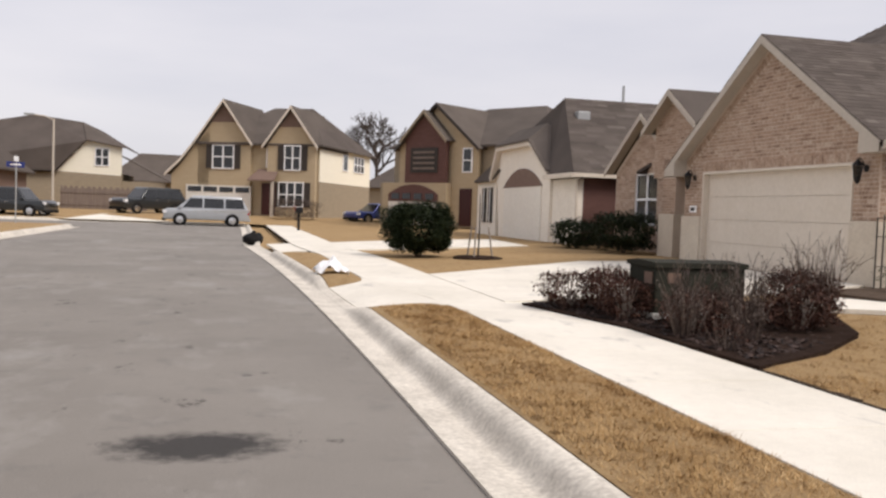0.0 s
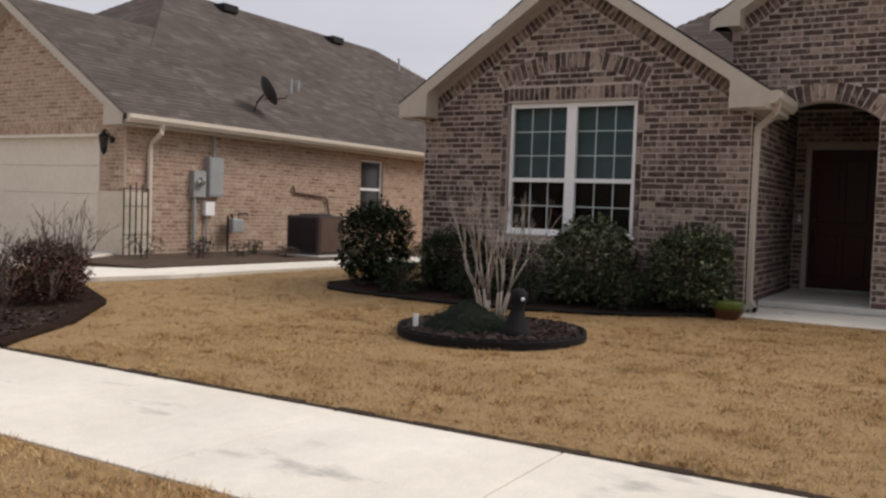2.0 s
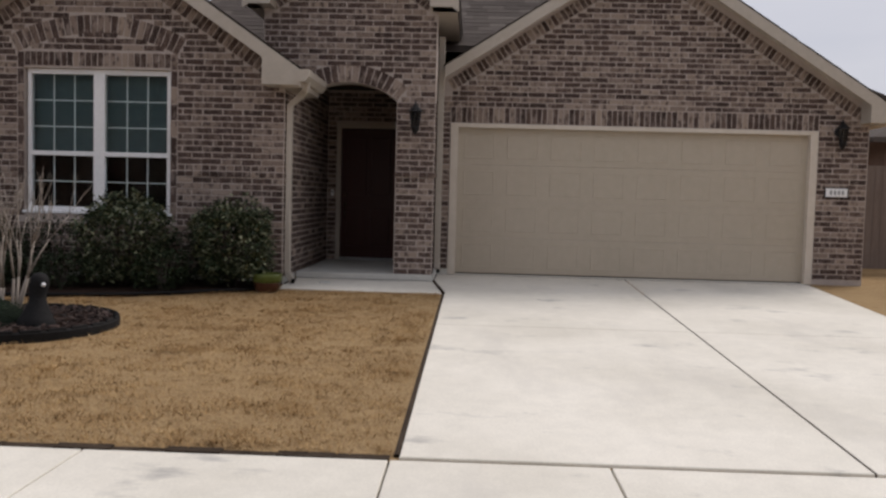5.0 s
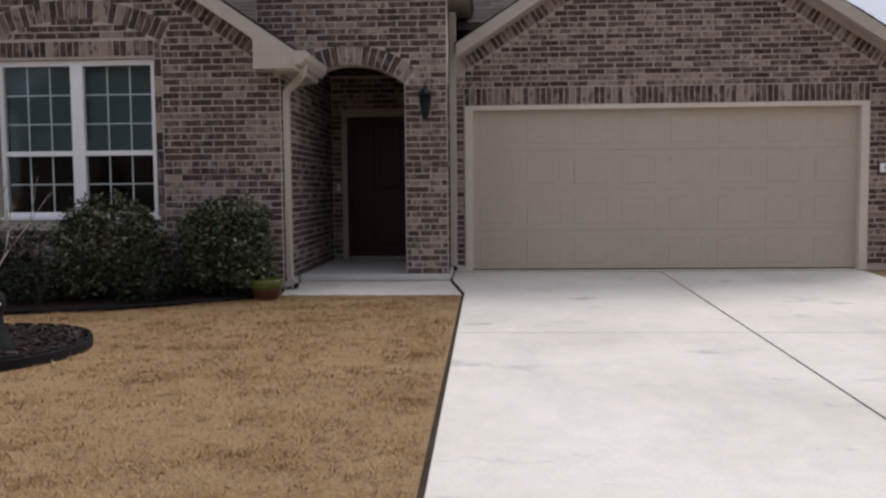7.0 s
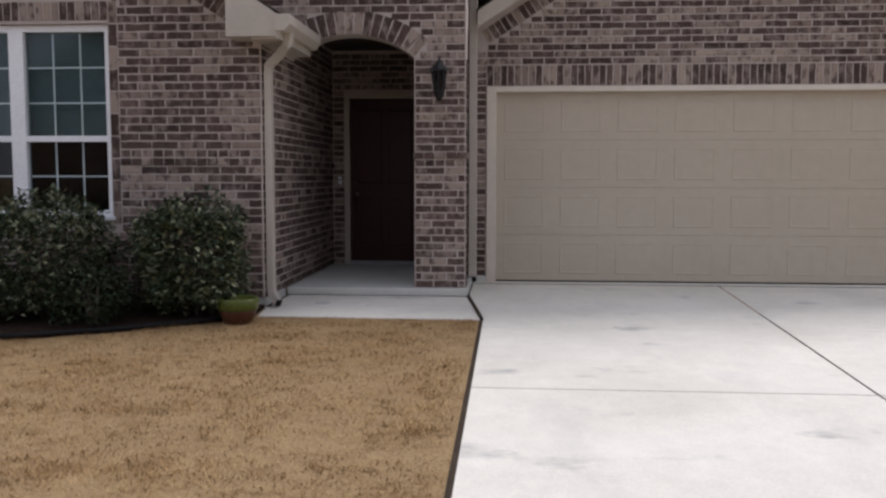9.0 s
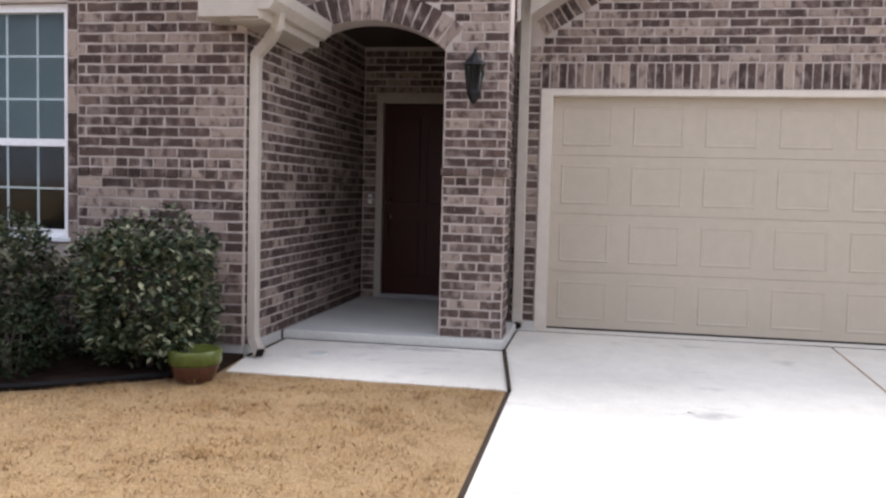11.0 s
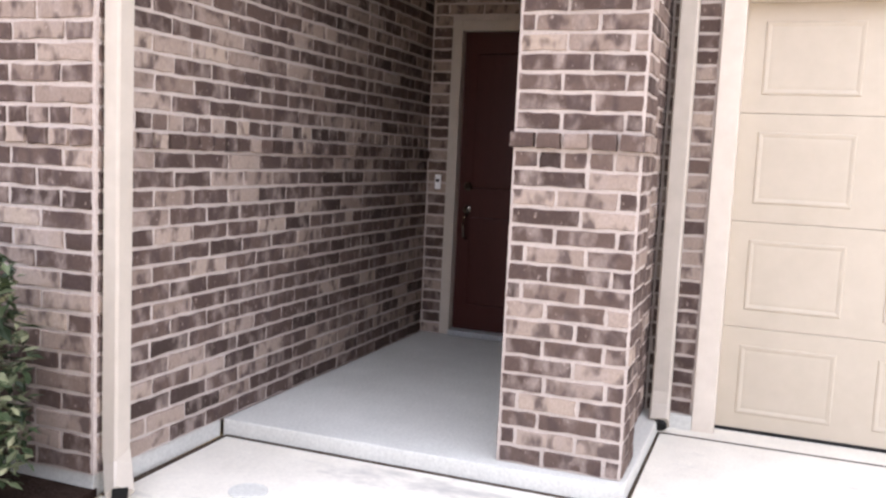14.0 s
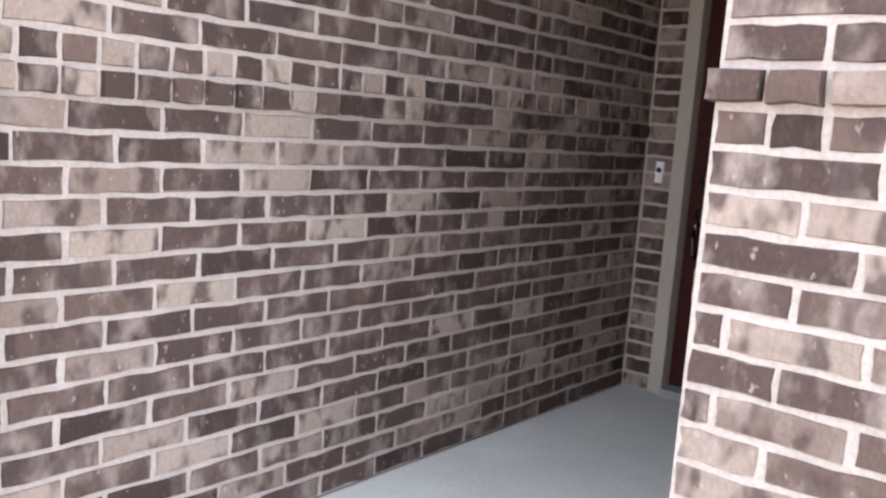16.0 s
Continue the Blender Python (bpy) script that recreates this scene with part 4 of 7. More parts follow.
eave_return(house, 11.43, 11.74, 2.87, 2.52, 3.87, 3.74)
eave_return(house, 11.43, 11.74, 0.15, 0.50, 3.87, 3.74)
eave_return(house, 12.52, 12.83, -5.89, -5.50, 2.69, 2.52)
bm = newbox(10.57, 11.72, 1.97, 2.19, 2.60, 2.63)
part("soffit", bm, M_TRIM, house, "cream painted soffit")
part("soffit", newbox(10.57, 15.0, 6.71, 6.93, 2.60, 2.63), M_TRIM, house)
part("eave_board", newbox(10.53, 11.72, 1.94, 1.97, 2.60, 2.80), M_TRIM, house)
part("soffit", newbox(11.45, 15.0, 0.16, 0.47, 3.74, 3.77), M_TRIM, house)
part("soffit", newbox(11.45, 15.0, 2.67, 2.86, 3.74, 3.77), M_TRIM, house)
part("soffit", newbox(12.55, 18.0, -5.88, -5.63, 2.50, 2.53), M_TRIM, house)
# main hip roof behind
bm = bmesh.new()
HX0, HX1, HY0, HY1, HZ = 12.55, 27.0, -5.93, 6.95, 2.82
HC, HT = 0.51, 2.82 + PITCH * 6.44
HF = HX0 + 1.25   # the front slope starts behind the gables
hip = [((HF, HY0 + 1.25, HZ + 0.85), (HF, HY1 - 1.25, HZ + 0.85), (HX0 + 6.44, HC, HT)), ((HX0, HY1, HZ), (HX1, HY1, HZ), (HX1 - 6.44, HC, HT), (HX0 + 6.44, HC, HT)),
       ((HX1, HY1, HZ), (HX1, HY0, HZ), (HX1 - 6.44, HC, HT)), ((HX1, HY0, HZ), (HX0, HY0, HZ), (HX0 + 6.44, HC, HT), (HX1 - 6.44, HC, HT))]
for q in hip:
    slab(bm, list(q), 0.1)
roof = part("roof", bm, M_SHINGLE, house, "brown asphalt shingle hip roof")
for i, q in enumerate(hip[:2]):
    shingles("shingle_field", [Vector(p) + Vector((0, 0, 0.003)) for p in q], M_SHINGLE, roof, 20 + i)
part("back_wall", newbox(14.3, 26.7, -5.37, 6.45, 0.2, 2.8), M_MORTAR, house)

# front window with grilles
win = thing("window_front", (10.93, 4.485, 1.05), "white double-hung twin window with grilles and half-drawn blinds", "window", kind="structure")
bm = bmesh.new()
for y0, y1 in ((3.60, 3.645), (5.325, 5.37), (4.415, 4.555)):
    box(bm, 10.90, 10.98, y0, y1, 1.07, 2.798, 0.004)
box(bm, 10.902, 10.98, 3.645, 5.325, 2.735, 2.798, 0.004)
box(bm, 10.89, 10.98, 3.645, 5.325, 1.07, 1.12, 0.004)
part("window_frame", bm, M_WHITE, win)
for y0, y1 in ((3.645, 4.415), (4.555, 5.325)):
    part("meeting_rail", newbox(10.905, 10.97, y0, y1, 1.745, 1.80, 0.004), M_WHITE, win)
    w = (y1 - y0) / 3
    for k in (1, 2):
        part("grille_bar", newbox(10.955, 10.962, y0 + k * w - 0.007, y0 + k * w + 0.007, 1.12, 2.735), M_WHITE, win)
    for z in (2.10, 2.42, 1.43):
        part("grille_bar", newbox(10.9535, 10.9635, y0, y1, z - 0.007, z + 0.007), M_WHITE, win)
    p = part("pane", newbox(10.945, 10.95, y0, y1, 1.12, 2.735), M_GLASS, win)
    p.visible_shadow = False
    part("blind", newbox(11.02, 11.03, y0 - 0.05, y1 + 0.05, 1.80, 2.76), M_BLIND, win, "pale slatted blind")
part("window_sill", newbox(10.83, 10.93, 3.56, 5.41, 1.035, 1.068, 0.004), M_WHITE, win)
# added box behind the panes, its dark colour standing for an unlit room
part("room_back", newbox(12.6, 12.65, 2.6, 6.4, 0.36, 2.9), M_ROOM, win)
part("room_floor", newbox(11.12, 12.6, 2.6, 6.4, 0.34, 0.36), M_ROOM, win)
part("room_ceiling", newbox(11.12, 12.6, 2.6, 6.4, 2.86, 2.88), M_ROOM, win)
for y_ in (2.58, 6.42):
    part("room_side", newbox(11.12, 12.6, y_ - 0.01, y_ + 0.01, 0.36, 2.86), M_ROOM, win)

# garage door: four sections with eight raised panels each
gdoor = thing("garage_door", (12.90, -2.345, 0.24), "closed beige sectional garage door with raised panels", "garage door")
x_f = 12.905
n_c, m0, m1 = 8, GD[0] + 0.06, GD[1] - 0.06
cw = (m1 - m0) / n_c
for r in range(4):
    z0 = 0.265 + r * 0.5225
    bm = newbox(x_f, x_f + 0.05, m0, m1, z0 + 0.001, z0 + 0.5215, 0.0025)
    sec = part("door_section", bm, M_GARAGE, gdoor)
    for c in range(n_c):
        y0 = m0 + c * cw + 0.09
        y1 = m0 + (c + 1) * cw - 0.09
        bm = bmesh.new()
        a = [(y0, z0 + 0.09), (y1, z0 + 0.09), (y1, z0 + 0.435), (y0, z0 + 0.435)]
        rings = []
        for g, w in ((0.0, 0.0), (0.005, -0.006), (0.014, -0.006), (0.026, -0.002), (0.040, -0.003)):
            cy, cz = (y0 + y1) / 2, z0 + 0.2625
            rings.append([bm.verts.new((x_f + w, u + math.copysign(g, cy - u), v + math.copysign(g, cz - v))) for u, v in a])
        for q, s in zip(rings, rings[1:]):
            for k in range(4):
                bm.faces.new((q[k], q[(k + 1) % 4], s[(k + 1) % 4], s[k]))
        bm.faces.new(rings[-1])
        part("raised_panel", bm, M_GARAGE, sec)
part("weather_strip", newbox(x_f - 0.005, x_f + 0.04, m0, m1, 0.238, 0.278), M_RUBBER, gdoor)
bm = bmesh.new()
box(bm, 12.80, 12.93, GD[1] - 0.06, GD[1] + 0.045, 0.23, GD[2] + 0.0, 0.005)
box(bm, 12.80, 12.93, GD[0] - 0.045, GD[0] + 0.06, 0.23, GD[2] + 0.0, 0.005)
box(bm, 12.802, 12.93, GD[0] - 0.045, GD[1] + 0.045, GD[2] - 0.045, GD[2] + 0.012, 0.005)
part("door_casing", bm, M_TRIM_PALE, gdoor, "pale painted door casing")
structure("garage_sill", newbox(12.70, 12.895, GD[0] + 0.062, GD[1] - 0.062, 0.2, 0.2625, 0.002), M_CONCRETE, "concrete sill under the garage door", "sill")

# entry door
edoor = thing("door_entry", (14.05, 1.54, 0.34), "closed dark red panelled front door with a pale frame", "door", kind="structure")
part("leaf", newbox(14.06, 14.11, 1.105, 1.975, 0.37, 2.395, 0.004), M_DOOR, edoor)
for z0, z1 in ((0.55, 1.15), (1.35, 2.25)):
    for y0, y1 in ((1.20, 1.50), (1.58, 1.88)):
        bm = bmesh.new()
        box(bm, 14.045, 14.062, y0, y1, z0, z1, 0.008)
        part("door_panel", bm, M_DOOR, edoor)
bm = bmesh.new()
box(bm, 13.985, 14.10, 1.975, 2.045, 0.335, 2.46, 0.004)
box(bm, 13.985, 14.10, 1.035, 1.105, 0.335, 2.46, 0.004)
box(bm, 13.987, 14.10, 1.105, 1.975, 2.395, 2.46, 0.004)
part("door_frame", bm, M_TRIM, edoor, "pale painted door frame")
part("threshold", newbox(13.97, 14.10, 1.105, 1.975, 0.33, 0.37, 0.004), M_GREYMETAL, edoor)
bm = tube(bmesh.new(), [(14.055, 1.905, 1.16), (14.0, 1.905, 1.15), (13.985, 1.905, 1.10), (14.0, 1.905, 1.02), (14.055, 1.905, 1.0)], 0.011)
lathe(bm, [(0.03, 0), (0.03, 0.012), (0.012, 0.02)], m=pose(14.06, 1.905, 1.2, 0, -90, 0))
part("door_handle", bm, M_BRONZE, edoor, "dark bronze pull handle")
part("deadbolt", lathe(bmesh.new(), [(0.03, 0), (0.03, 0.018), (0.02, 0.025)], m=pose(14.06, 1.905, 1.36, 0, -90, 0)), M_BRONZE, edoor)
bell = thing("door_bell", (13.99, 2.10, 1.38), "small pale doorbell button on the brick wall", "doorbell")
part("plate", newbox(13.975, 13.99, 2.08, 2.12, 1.33, 1.43, 0.004), M_WHITE, bell)
part("button", lathe(bmesh.new(), [(0.012, 0), (0.012, 0.006), (0.009, 0.008)], m=pose(13.975, 2.10, 1.39, 0, -90, 0), seg=12), M_DARKMETAL, bell)

# ---- plants ----


def leaves(name, pts, size, mat, parent, seed, label="", aspect=0.5):
    """A leaf, folded along its midrib, at each point."""
    rng = random.Random(seed)
    vs, fs = [], []
    for p in pts:
        a, b, c = rng.uniform(0, 6.283), rng.uniform(-0.9, 0.9), rng.uniform(-0.6, 0.6)
        d = Vector((math.cos(a) * math.cos(b), math.sin(a) * math.cos(b), math.sin(b)))
        s = d.cross(Vector((math.sin(c), 0, math.cos(c)))).normalized()
        n_ = s.cross(d)
        L = size * rng.uniform(0.6, 1.3)
        w = L * aspect
        o = Vector(p)
        n = len(vs)
        for q in (o, o + d * L * 0.45 + s * w * 0.5 + n_ * w * 0.18, o + d * L, o + d * L * 0.45 - s * w * 0.5 + n_ * w * 0.18):
            vs.append(tuple(q))
        fs += [(n, n + 1, n + 2), (n, n + 2, n + 3)]
    return soup(name, vs, fs, mat, parent, label)


def crown_points(c, r, n, seed, boxy=2.6, fill=0.35, lump=0.16):
    """Points in the outer part of a rounded, lumpy crown of half-sizes r round c."""
    rng = random.Random(seed)
    out = []
    while len(out) < n:
        d = Vector((rng.uniform(-1, 1), rng.uniform(-1, 1), rng.uniform(-1, 1)))
        if d.length < 0.1:
            continue
        k = (abs(d.x) ** boxy + abs(d.y) ** boxy + abs(d.z) ** boxy) ** (-1 / boxy)
        s = 1 + lump * noise.noise(d.normalized() * 2.2 + Vector((seed, 0, 0))) * 2 + rng.uniform(-0.04, 0.06)
        t = (1 - fill * rng.random() ** 1.8) * s
        out.append((c[0] + d.x * k * r[0] * t, c[1] + d.y * k * r[1] * t, max(c[2] - r[2], c[2] + d.z * k * r[2] * t)))
    return out


def shrub(name, x, y, w, d, h, n, size, mat, label, category="shrub", group="", seed=1, stems=7, boxy=2.8, ground=None, aspect=0.5, lump=0.16, wood=None):
    z = gz(x, y) + 0.01 if ground is None else ground
    ob = thing(name, (x, y, z), label, category, group)
    leaves("crown", crown_points((x, y, z + h * 0.54), (w / 2, d / 2, h * 0.46), n, seed, boxy, lump=lump), size, mat, ob, seed, aspect=aspect)
    rng = random.Random(seed)
    bm = bmesh.new()
    for i in range(stems):
        a = rng.uniform(0, 6.283)
        k = rng.uniform(0.3, 0.8)
        tube(bm, [(x + 0.04 * math.cos(a), y + 0.04 * math.sin(a), z - 0.02), (x + w * 0.2 * k * math.cos(a), y + d * 0.2 * k * math.sin(a), z + h * 0.35), (x + w * 0.42 * k * math.cos(a + 0.3), y + d * 0.42 * k * math.sin(a + 0.3), z + h * 0.85)], 0.014, 5, 0.004)
    part("woody_base", bm, wood or M_DARKBARK, ob)
    return ob


def branching(bm, p, d, length, r, depth, rng, up=0.25, spread=0.55, kids=(2, 3)):
    """A limb that forks again and again, thinning as it goes."""
    q = p + d * length
    mid = (p + q) / 2 + Vector((rng.uniform(-1, 1), rng.uniform(-1, 1), rng.uniform(-1, 1))) * length * 0.06
    tube(bm, [p, mid, q], r, 5 if r < 0.03 else 8, r * 0.66)
    if depth == 0:
        return
    for i in range(rng.randint(*kids)):
        v = Vector((rng.uniform(-1, 1), rng.uniform(-1, 1), rng.uniform(-0.5, 1)))
        nd = (d + v * spread + Vector((0, 0, up * 0.4))).normalized()
        branching(bm, q if i else mid + (q - mid) * rng.uniform(0.3, 1), nd, length * rng.uniform(0.6, 0.85), r * 0.62, depth - 1, rng, up, spread, kids)


def twiggy(name, x, y, h, n, label, mat, seed, spread=0.5, group="", leafmat=None, leaf_n=0, size=0.03):
    """A bare winter shrub: many thin twigs from one base."""
    z = gz(x, y)
    ob = thing(name, (x, y, z), label, "shrub", group)
    rng = random.Random(seed)
    bm = bmesh.new()
    pts = []
    for i in range(n):
        a, t = rng.uniform(0, 6.283), rng.uniform(0.1, 1.0) * spread
        d = Vector((math.cos(a) * t, math.sin(a) * t, 1)).normalized()
        L = h * rng.uniform(0.55, 1.0)
        p0 = Vector((x + 0.10 * math.cos(a) * rng.random(), y + 0.10 * math.sin(a) * rng.random(), z - 0.01))
        p1 = p0 + d * L * 0.5
        p2 = p1 + (d + Vector((rng.uniform(-0.3, 0.3), rng.uniform(-0.3, 0.3), 0))).normalized() * L * 0.5
        tube(bm, [p0, p1, p2], 0.006, 4, 0.002)
        for k in range(3):
            s = p1 + (p2 - p1) * rng.uniform(0, 0.8)
            e = s + (d + Vector((rng.uniform(-0.8, 0.8), rng.uniform(-0.8, 0.8), rng.uniform(-0.2, 0.4)))).normalized() * L * rng.uniform(0.12, 0.28)
            tube(bm, [s, e], 0.0035, 3, 0.0015)
            pts += [s + (e - s) * rng.random() for _ in range(max(1, leaf_n // (3 * n)))]
    part("twig_mass", bm, mat, ob)
    if leafmat:
        leaves("foliage", pts, size, leafmat, ob, seed)
    return ob


# ---- neighbouring house ----
n1 = thing("tan_brick_house", (10.6, 16.2, 0.3), "one-storey tan brick house with front gables and a long shingle roof", "house")
N_X, N_Y, N_Z = 10.55, 12.72, 0.33
F1, S1 = front(N_X), side(N_Y)
NC, NT, NP = 15.93, 5.16, 0.67
ND = (13.42, 18.42, 2.43)


def n_roof(u, off=0.0):
    return NT - NP * abs(u - NC) - off


bm = bmesh.new()
panel(bm, F1, [(12.72, N_Z - 0.2), (ND[0], N_Z - 0.2), (ND[0], n_roof(ND[0], 0.1)), (12.72, n_roof(12.72, 0.1))], 0.25)
panel(bm, F1, [(ND[1], N_Z - 0.2), (19.30, N_Z - 0.2), (19.30, n_roof(19.30, 0.1)), (ND[1], n_roof(ND[1], 0.1))], 0.25)
panel(bm, F1, [(ND[0], ND[2]), (ND[1], ND[2]), (ND[1], n_roof(ND[1], 0.1)), (NC, NT - 0.1), (ND[0], n_roof(ND[0], 0.1))], 0.25)
box(bm, 10.80, 12.3, 19.05, 19.30, 0.13, 2.7)
wall1 = part("front_wall", bm, M_MORTAR_TAN, n1, "tan brick garage gable")
rng = random.Random(31)


def n_spans(v):
    lim = (NT - 0.42 - v) / NP
    u0, u1 = max(12.73, NC - lim), min(19.29, NC + lim)
    if u1 < u0 + 0.05:
        return []
    r = [(u0, u1)]
    if v < ND[2] + 0.24:
        r = cut(r, ND[0] - 0.06, ND[1] + 0.06)
    return r


quads = course_bricks(n_spans, 1.45, 4.9, rng) + soldier_row(ND[0] - 0.06, ND[1] + 0.06, ND[2] + 0.02, ND[2] + 0.25)
quads += slanted_row(12.8, n_roof(12.8, 0.2), NC, NT - 0.2, 0.16) + slanted_row(NC, NT - 0.2, 19.25, n_roof(19.25, 0.2), 0.16)
lay("brickwork", F1, quads, M_BRICK_TAN, wall1, seed=32)
M_STONE = surface("pale_stone", (0.50, 0.43, 0.345), (0.62, 0.55, 0.45), 3.0, 30.0, 0.9, bumps=0.5, dist=0.01)
part("stone_base", newbox(10.49, 10.56, 12.70, 13.36, 0.15, 1.45, 0.008), M_STONE, n1, "pale stone cladding")
part("stone_base", newbox(10.49, 10.56, 18.48, 19.32, 0.15, 1.45, 0.008), M_STONE, n1, "pale stone cladding")
part("stone_base", newbox(10.49, 11.05, 12.65, 12.715, 0.15, 1.45, 0.008), M_STONE, n1, "pale stone cladding")
# side wall with a window
SW = (17.55, 18.50, 1.05, 2.48)
bm = bmesh.new()
panel(bm, S1, [(10.80, 0.1), (SW[0], 0.1), (SW[0], 2.72), (10.80, 2.72)], 0.25)
panel(bm, S1, [(SW[1], 0.1), (31.0, 0.1), (31.0, 2.72), (SW[1], 2.72)], 0.25)
panel(bm, S1, [(SW[0], 0.1), (SW[1], 0.1), (SW[1], SW[2]), (SW[0], SW[2])], 0.25)
panel(bm, S1, [(SW[0], SW[3]), (SW[1], SW[3]), (SW[1], 2.72), (SW[0], 2.72)], 0.25)
wall2 = part("side_wall", bm, M_MORTAR_TAN, n1, "tan brick side wall")
lay("brickwork", S1, course_bricks(lambda v: cut([(10.57, 22.0)], SW[0], SW[1]) if SW[2] < v < SW[3] else [(10.57, 22.0)], 0.36, 2.70, rng), M_BRICK_TAN, wall2, seed=33)
w1 = part("side_window", newbox(SW[0], SW[1], N_Y + 0.06, N_Y + 0.12, 1.72, 1.78, 0.004), M_WHITE, n1, "white framed side window")
bm = bmesh.new()
for a, b, c, d in ((SW[0], SW[0] + 0.05, SW[2], SW[3]), (SW[1] - 0.05, SW[1], SW[2], SW[3]), (SW[0] + 0.05, SW[1] - 0.05, SW[3] - 0.05, SW[3]), (SW[0] + 0.05, SW[1] - 0.05, SW[2], SW[2] + 0.05)):
    box(bm, a, b, N_Y + 0.055, N_Y + 0.125, c, d)
part("window_frame", bm, M_WHITE, w1)
part("pane", newbox(SW[0], SW[1], N_Y + 0.09, N_Y + 0.10, SW[2], SW[3]), M_CARGLASS, w1)
# garage door
ngd = part("garage_door", newbox(10.69, 10.72, ND[0], ND[1], 0.36, 2.42), M_TRIM_PALE, n1, "closed cream sectional garage door")
for r in range(4):
    part("door_section", newbox(10.66, 10.688, ND[0], ND[1], 0.36 + r * 0.517, 0.872 + r * 0.517, 0.006), M_TRIM_PALE, ngd)
bm = bmesh.new()
box(bm, 10.53, 10.68, ND[0] - 0.05, ND[0] + 0.005, 0.3, ND[2])
box(bm, 10.53, 10.68, ND[1] - 0.005, ND[1] + 0.05, 0.3, ND[2])
box(bm, 10.532, 10.68, ND[0] - 0.05, ND[1] + 0.05, ND[2] - 0.006, ND[2] + 0.05)
part("door_casing", bm, M_TRIM_PALE, n1)
# roofs
gable_roof(n1, 10.25, 13.0, NC, 3.85, NT, NP, seed=40, right=12.40)
RZ, RY, EV = 6.95, 18.6, 12.40
ez = RZ - NP * (RY - EV)
polys = [((13.0, EV, ez), (32.0, EV, ez), (26.2, RY, RZ), (16.6, RY, RZ), (13.93, NC, NT), (13.0, NC, NT)),
         ((13.0, 15.0, ez + 1.75), (13.0, 22.2, ez + 1.75), (16.6, RY, RZ)),
         ((11.9, 24.8, ez), (32.0, 24.8, ez), (26.2, RY, RZ), (16.6, RY, RZ))]
bm = bmesh.new()
for q in polys:
    slab(bm, list(q), 0.1)
nroof = part("roof", bm, M_SHINGLE, n1, "long brown asphalt shingle roof")
for i, q in enumerate(polys[:2]):
    shingles("shingle_field", [Vector(p) + Vector((0, 0, 0.004)) for p in q], M_SHINGLE, nroof, 45 + i, expo=0.16, wide=0.34)
part("soffit", newbox(10.6, 32, 12.44, 12.72, ez - 0.19, ez - 0.16), M_TRIM_PALE, n1)
bm = bmesh.new()
prism(bm, [(10.3, 12.41, ez - 0.01), (10.3, 12.29, ez - 0.01), (10.3, 12.29, ez - 0.08), (10.3, 12.34, ez - 0.15), (10.3, 12.41, ez - 0.15)], (21.7, 0, 0))
part("gutter", bm, M_TRIM_PALE, n1, "pale painted eaves gutter")
eave_return(n1, 10.25, 10.56, 12.40, 12.9, ez - 0.01, ez - 0.2)
eave_return(n1, 10.25, 10.56, 19.76, 19.3, 2.60, 2.40)
bm = tube(bmesh.new(), [(11.05, 12.35, ez - 0.14), (11.05, 12.37, ez - 0.28), (11.05, 12.62, ez - 0.45), (11.05, 12.66, ez - 0.6), (11.05, 12.66, 0.5), (11.0, 12.5, 0.40)], 0.045, 8)
part("downspout", bm, M_TRIM_PALE, n1, "pale metal downspout")
# entry tower and window gable
bm = bmesh.new()
T1 = front(11.5)
panel(bm, T1, [(21.55, 0.2), (22.30, 0.2), (22.30, 3.0), (21.55, 3.0)], 0.4)
panel(bm, T1, [(20.35, 2.5), (22.85, 2.5), (22.85, 3.95), (21.65, 4.72), (20.35, 3.85)], 0.3)
box(bm, 11.8, 13.2, 20.2, 20.45, 0.2, 3.8)
tw = part("entry_tower", bm, M_MORTAR_TAN, n1, "tan brick entry tower")
lay("brickwork", T1, course_bricks(lambda v: [(20.37 + max(0, v - 3.9) * 1.5, 22.83 - max(0, v - 3.9) * 1.5)], 2.52, 4.5, rng) + course_bricks(lambda v: [(21.56, 22.29)], 1.5, 2.5, rng), M_BRICK_TAN, tw, seed=35)
part("stone_base", newbox(11.44, 11.92, 21.5, 22.35, 0.2, 1.5, 0.01), M_STONE, n1)
gable_roof(n1, 11.2, 17, 21.65, 1.5, 4.85, NP, seed=50, sh=False)
W1 = front(12.2)
bm = bmesh.new()
panel(bm, W1, [(22.35, 0.2), (24.0, 0.2), (24.0, 3.95), (22.35, 2.85)], 0.3)
panel(bm, W1, [(25.5, 0.2), (26.9, 0.2), (26.9, 2.85), (25.5, 3.8)], 0.3)
panel(bm, W1, [(24.0, 0.2), (25.5, 0.2), (25.5, 1.15), (24.0, 1.15)], 0.3)
panel(bm, W1, [(24.0, 2.75), (25.5, 2.75), (25.5, 3.75), (24.7, 4.4), (24.0, 3.95)], 0.3)
w3 = part("window_gable", bm, M_MORTAR_TAN, n1, "tan brick window gable")
lay("brickwork", W1, course_bricks(lambda v: (cut([(22.36, 26.88)], 24.0, 25.5) if 1.15 < v < 2.75 else [(22.36 + max(0, v - 2.7) * 1.5, 26.88 - max(0, v - 2.7) * 1.5)]) if v < 4.2 else [], 0.3, 4.2, rng), M_BRICK_TAN, w3, seed=36)
gable_roof(n1, 11.9, 17, 24.7, 2.5, 4.55, NP, seed=52, sh=False)
nw = part("gable_window", newbox(12.24, 12.30, 24.70, 24.78, 1.2, 2.7), M_WHITE, n1, "white twin window")
bm = bmesh.new()
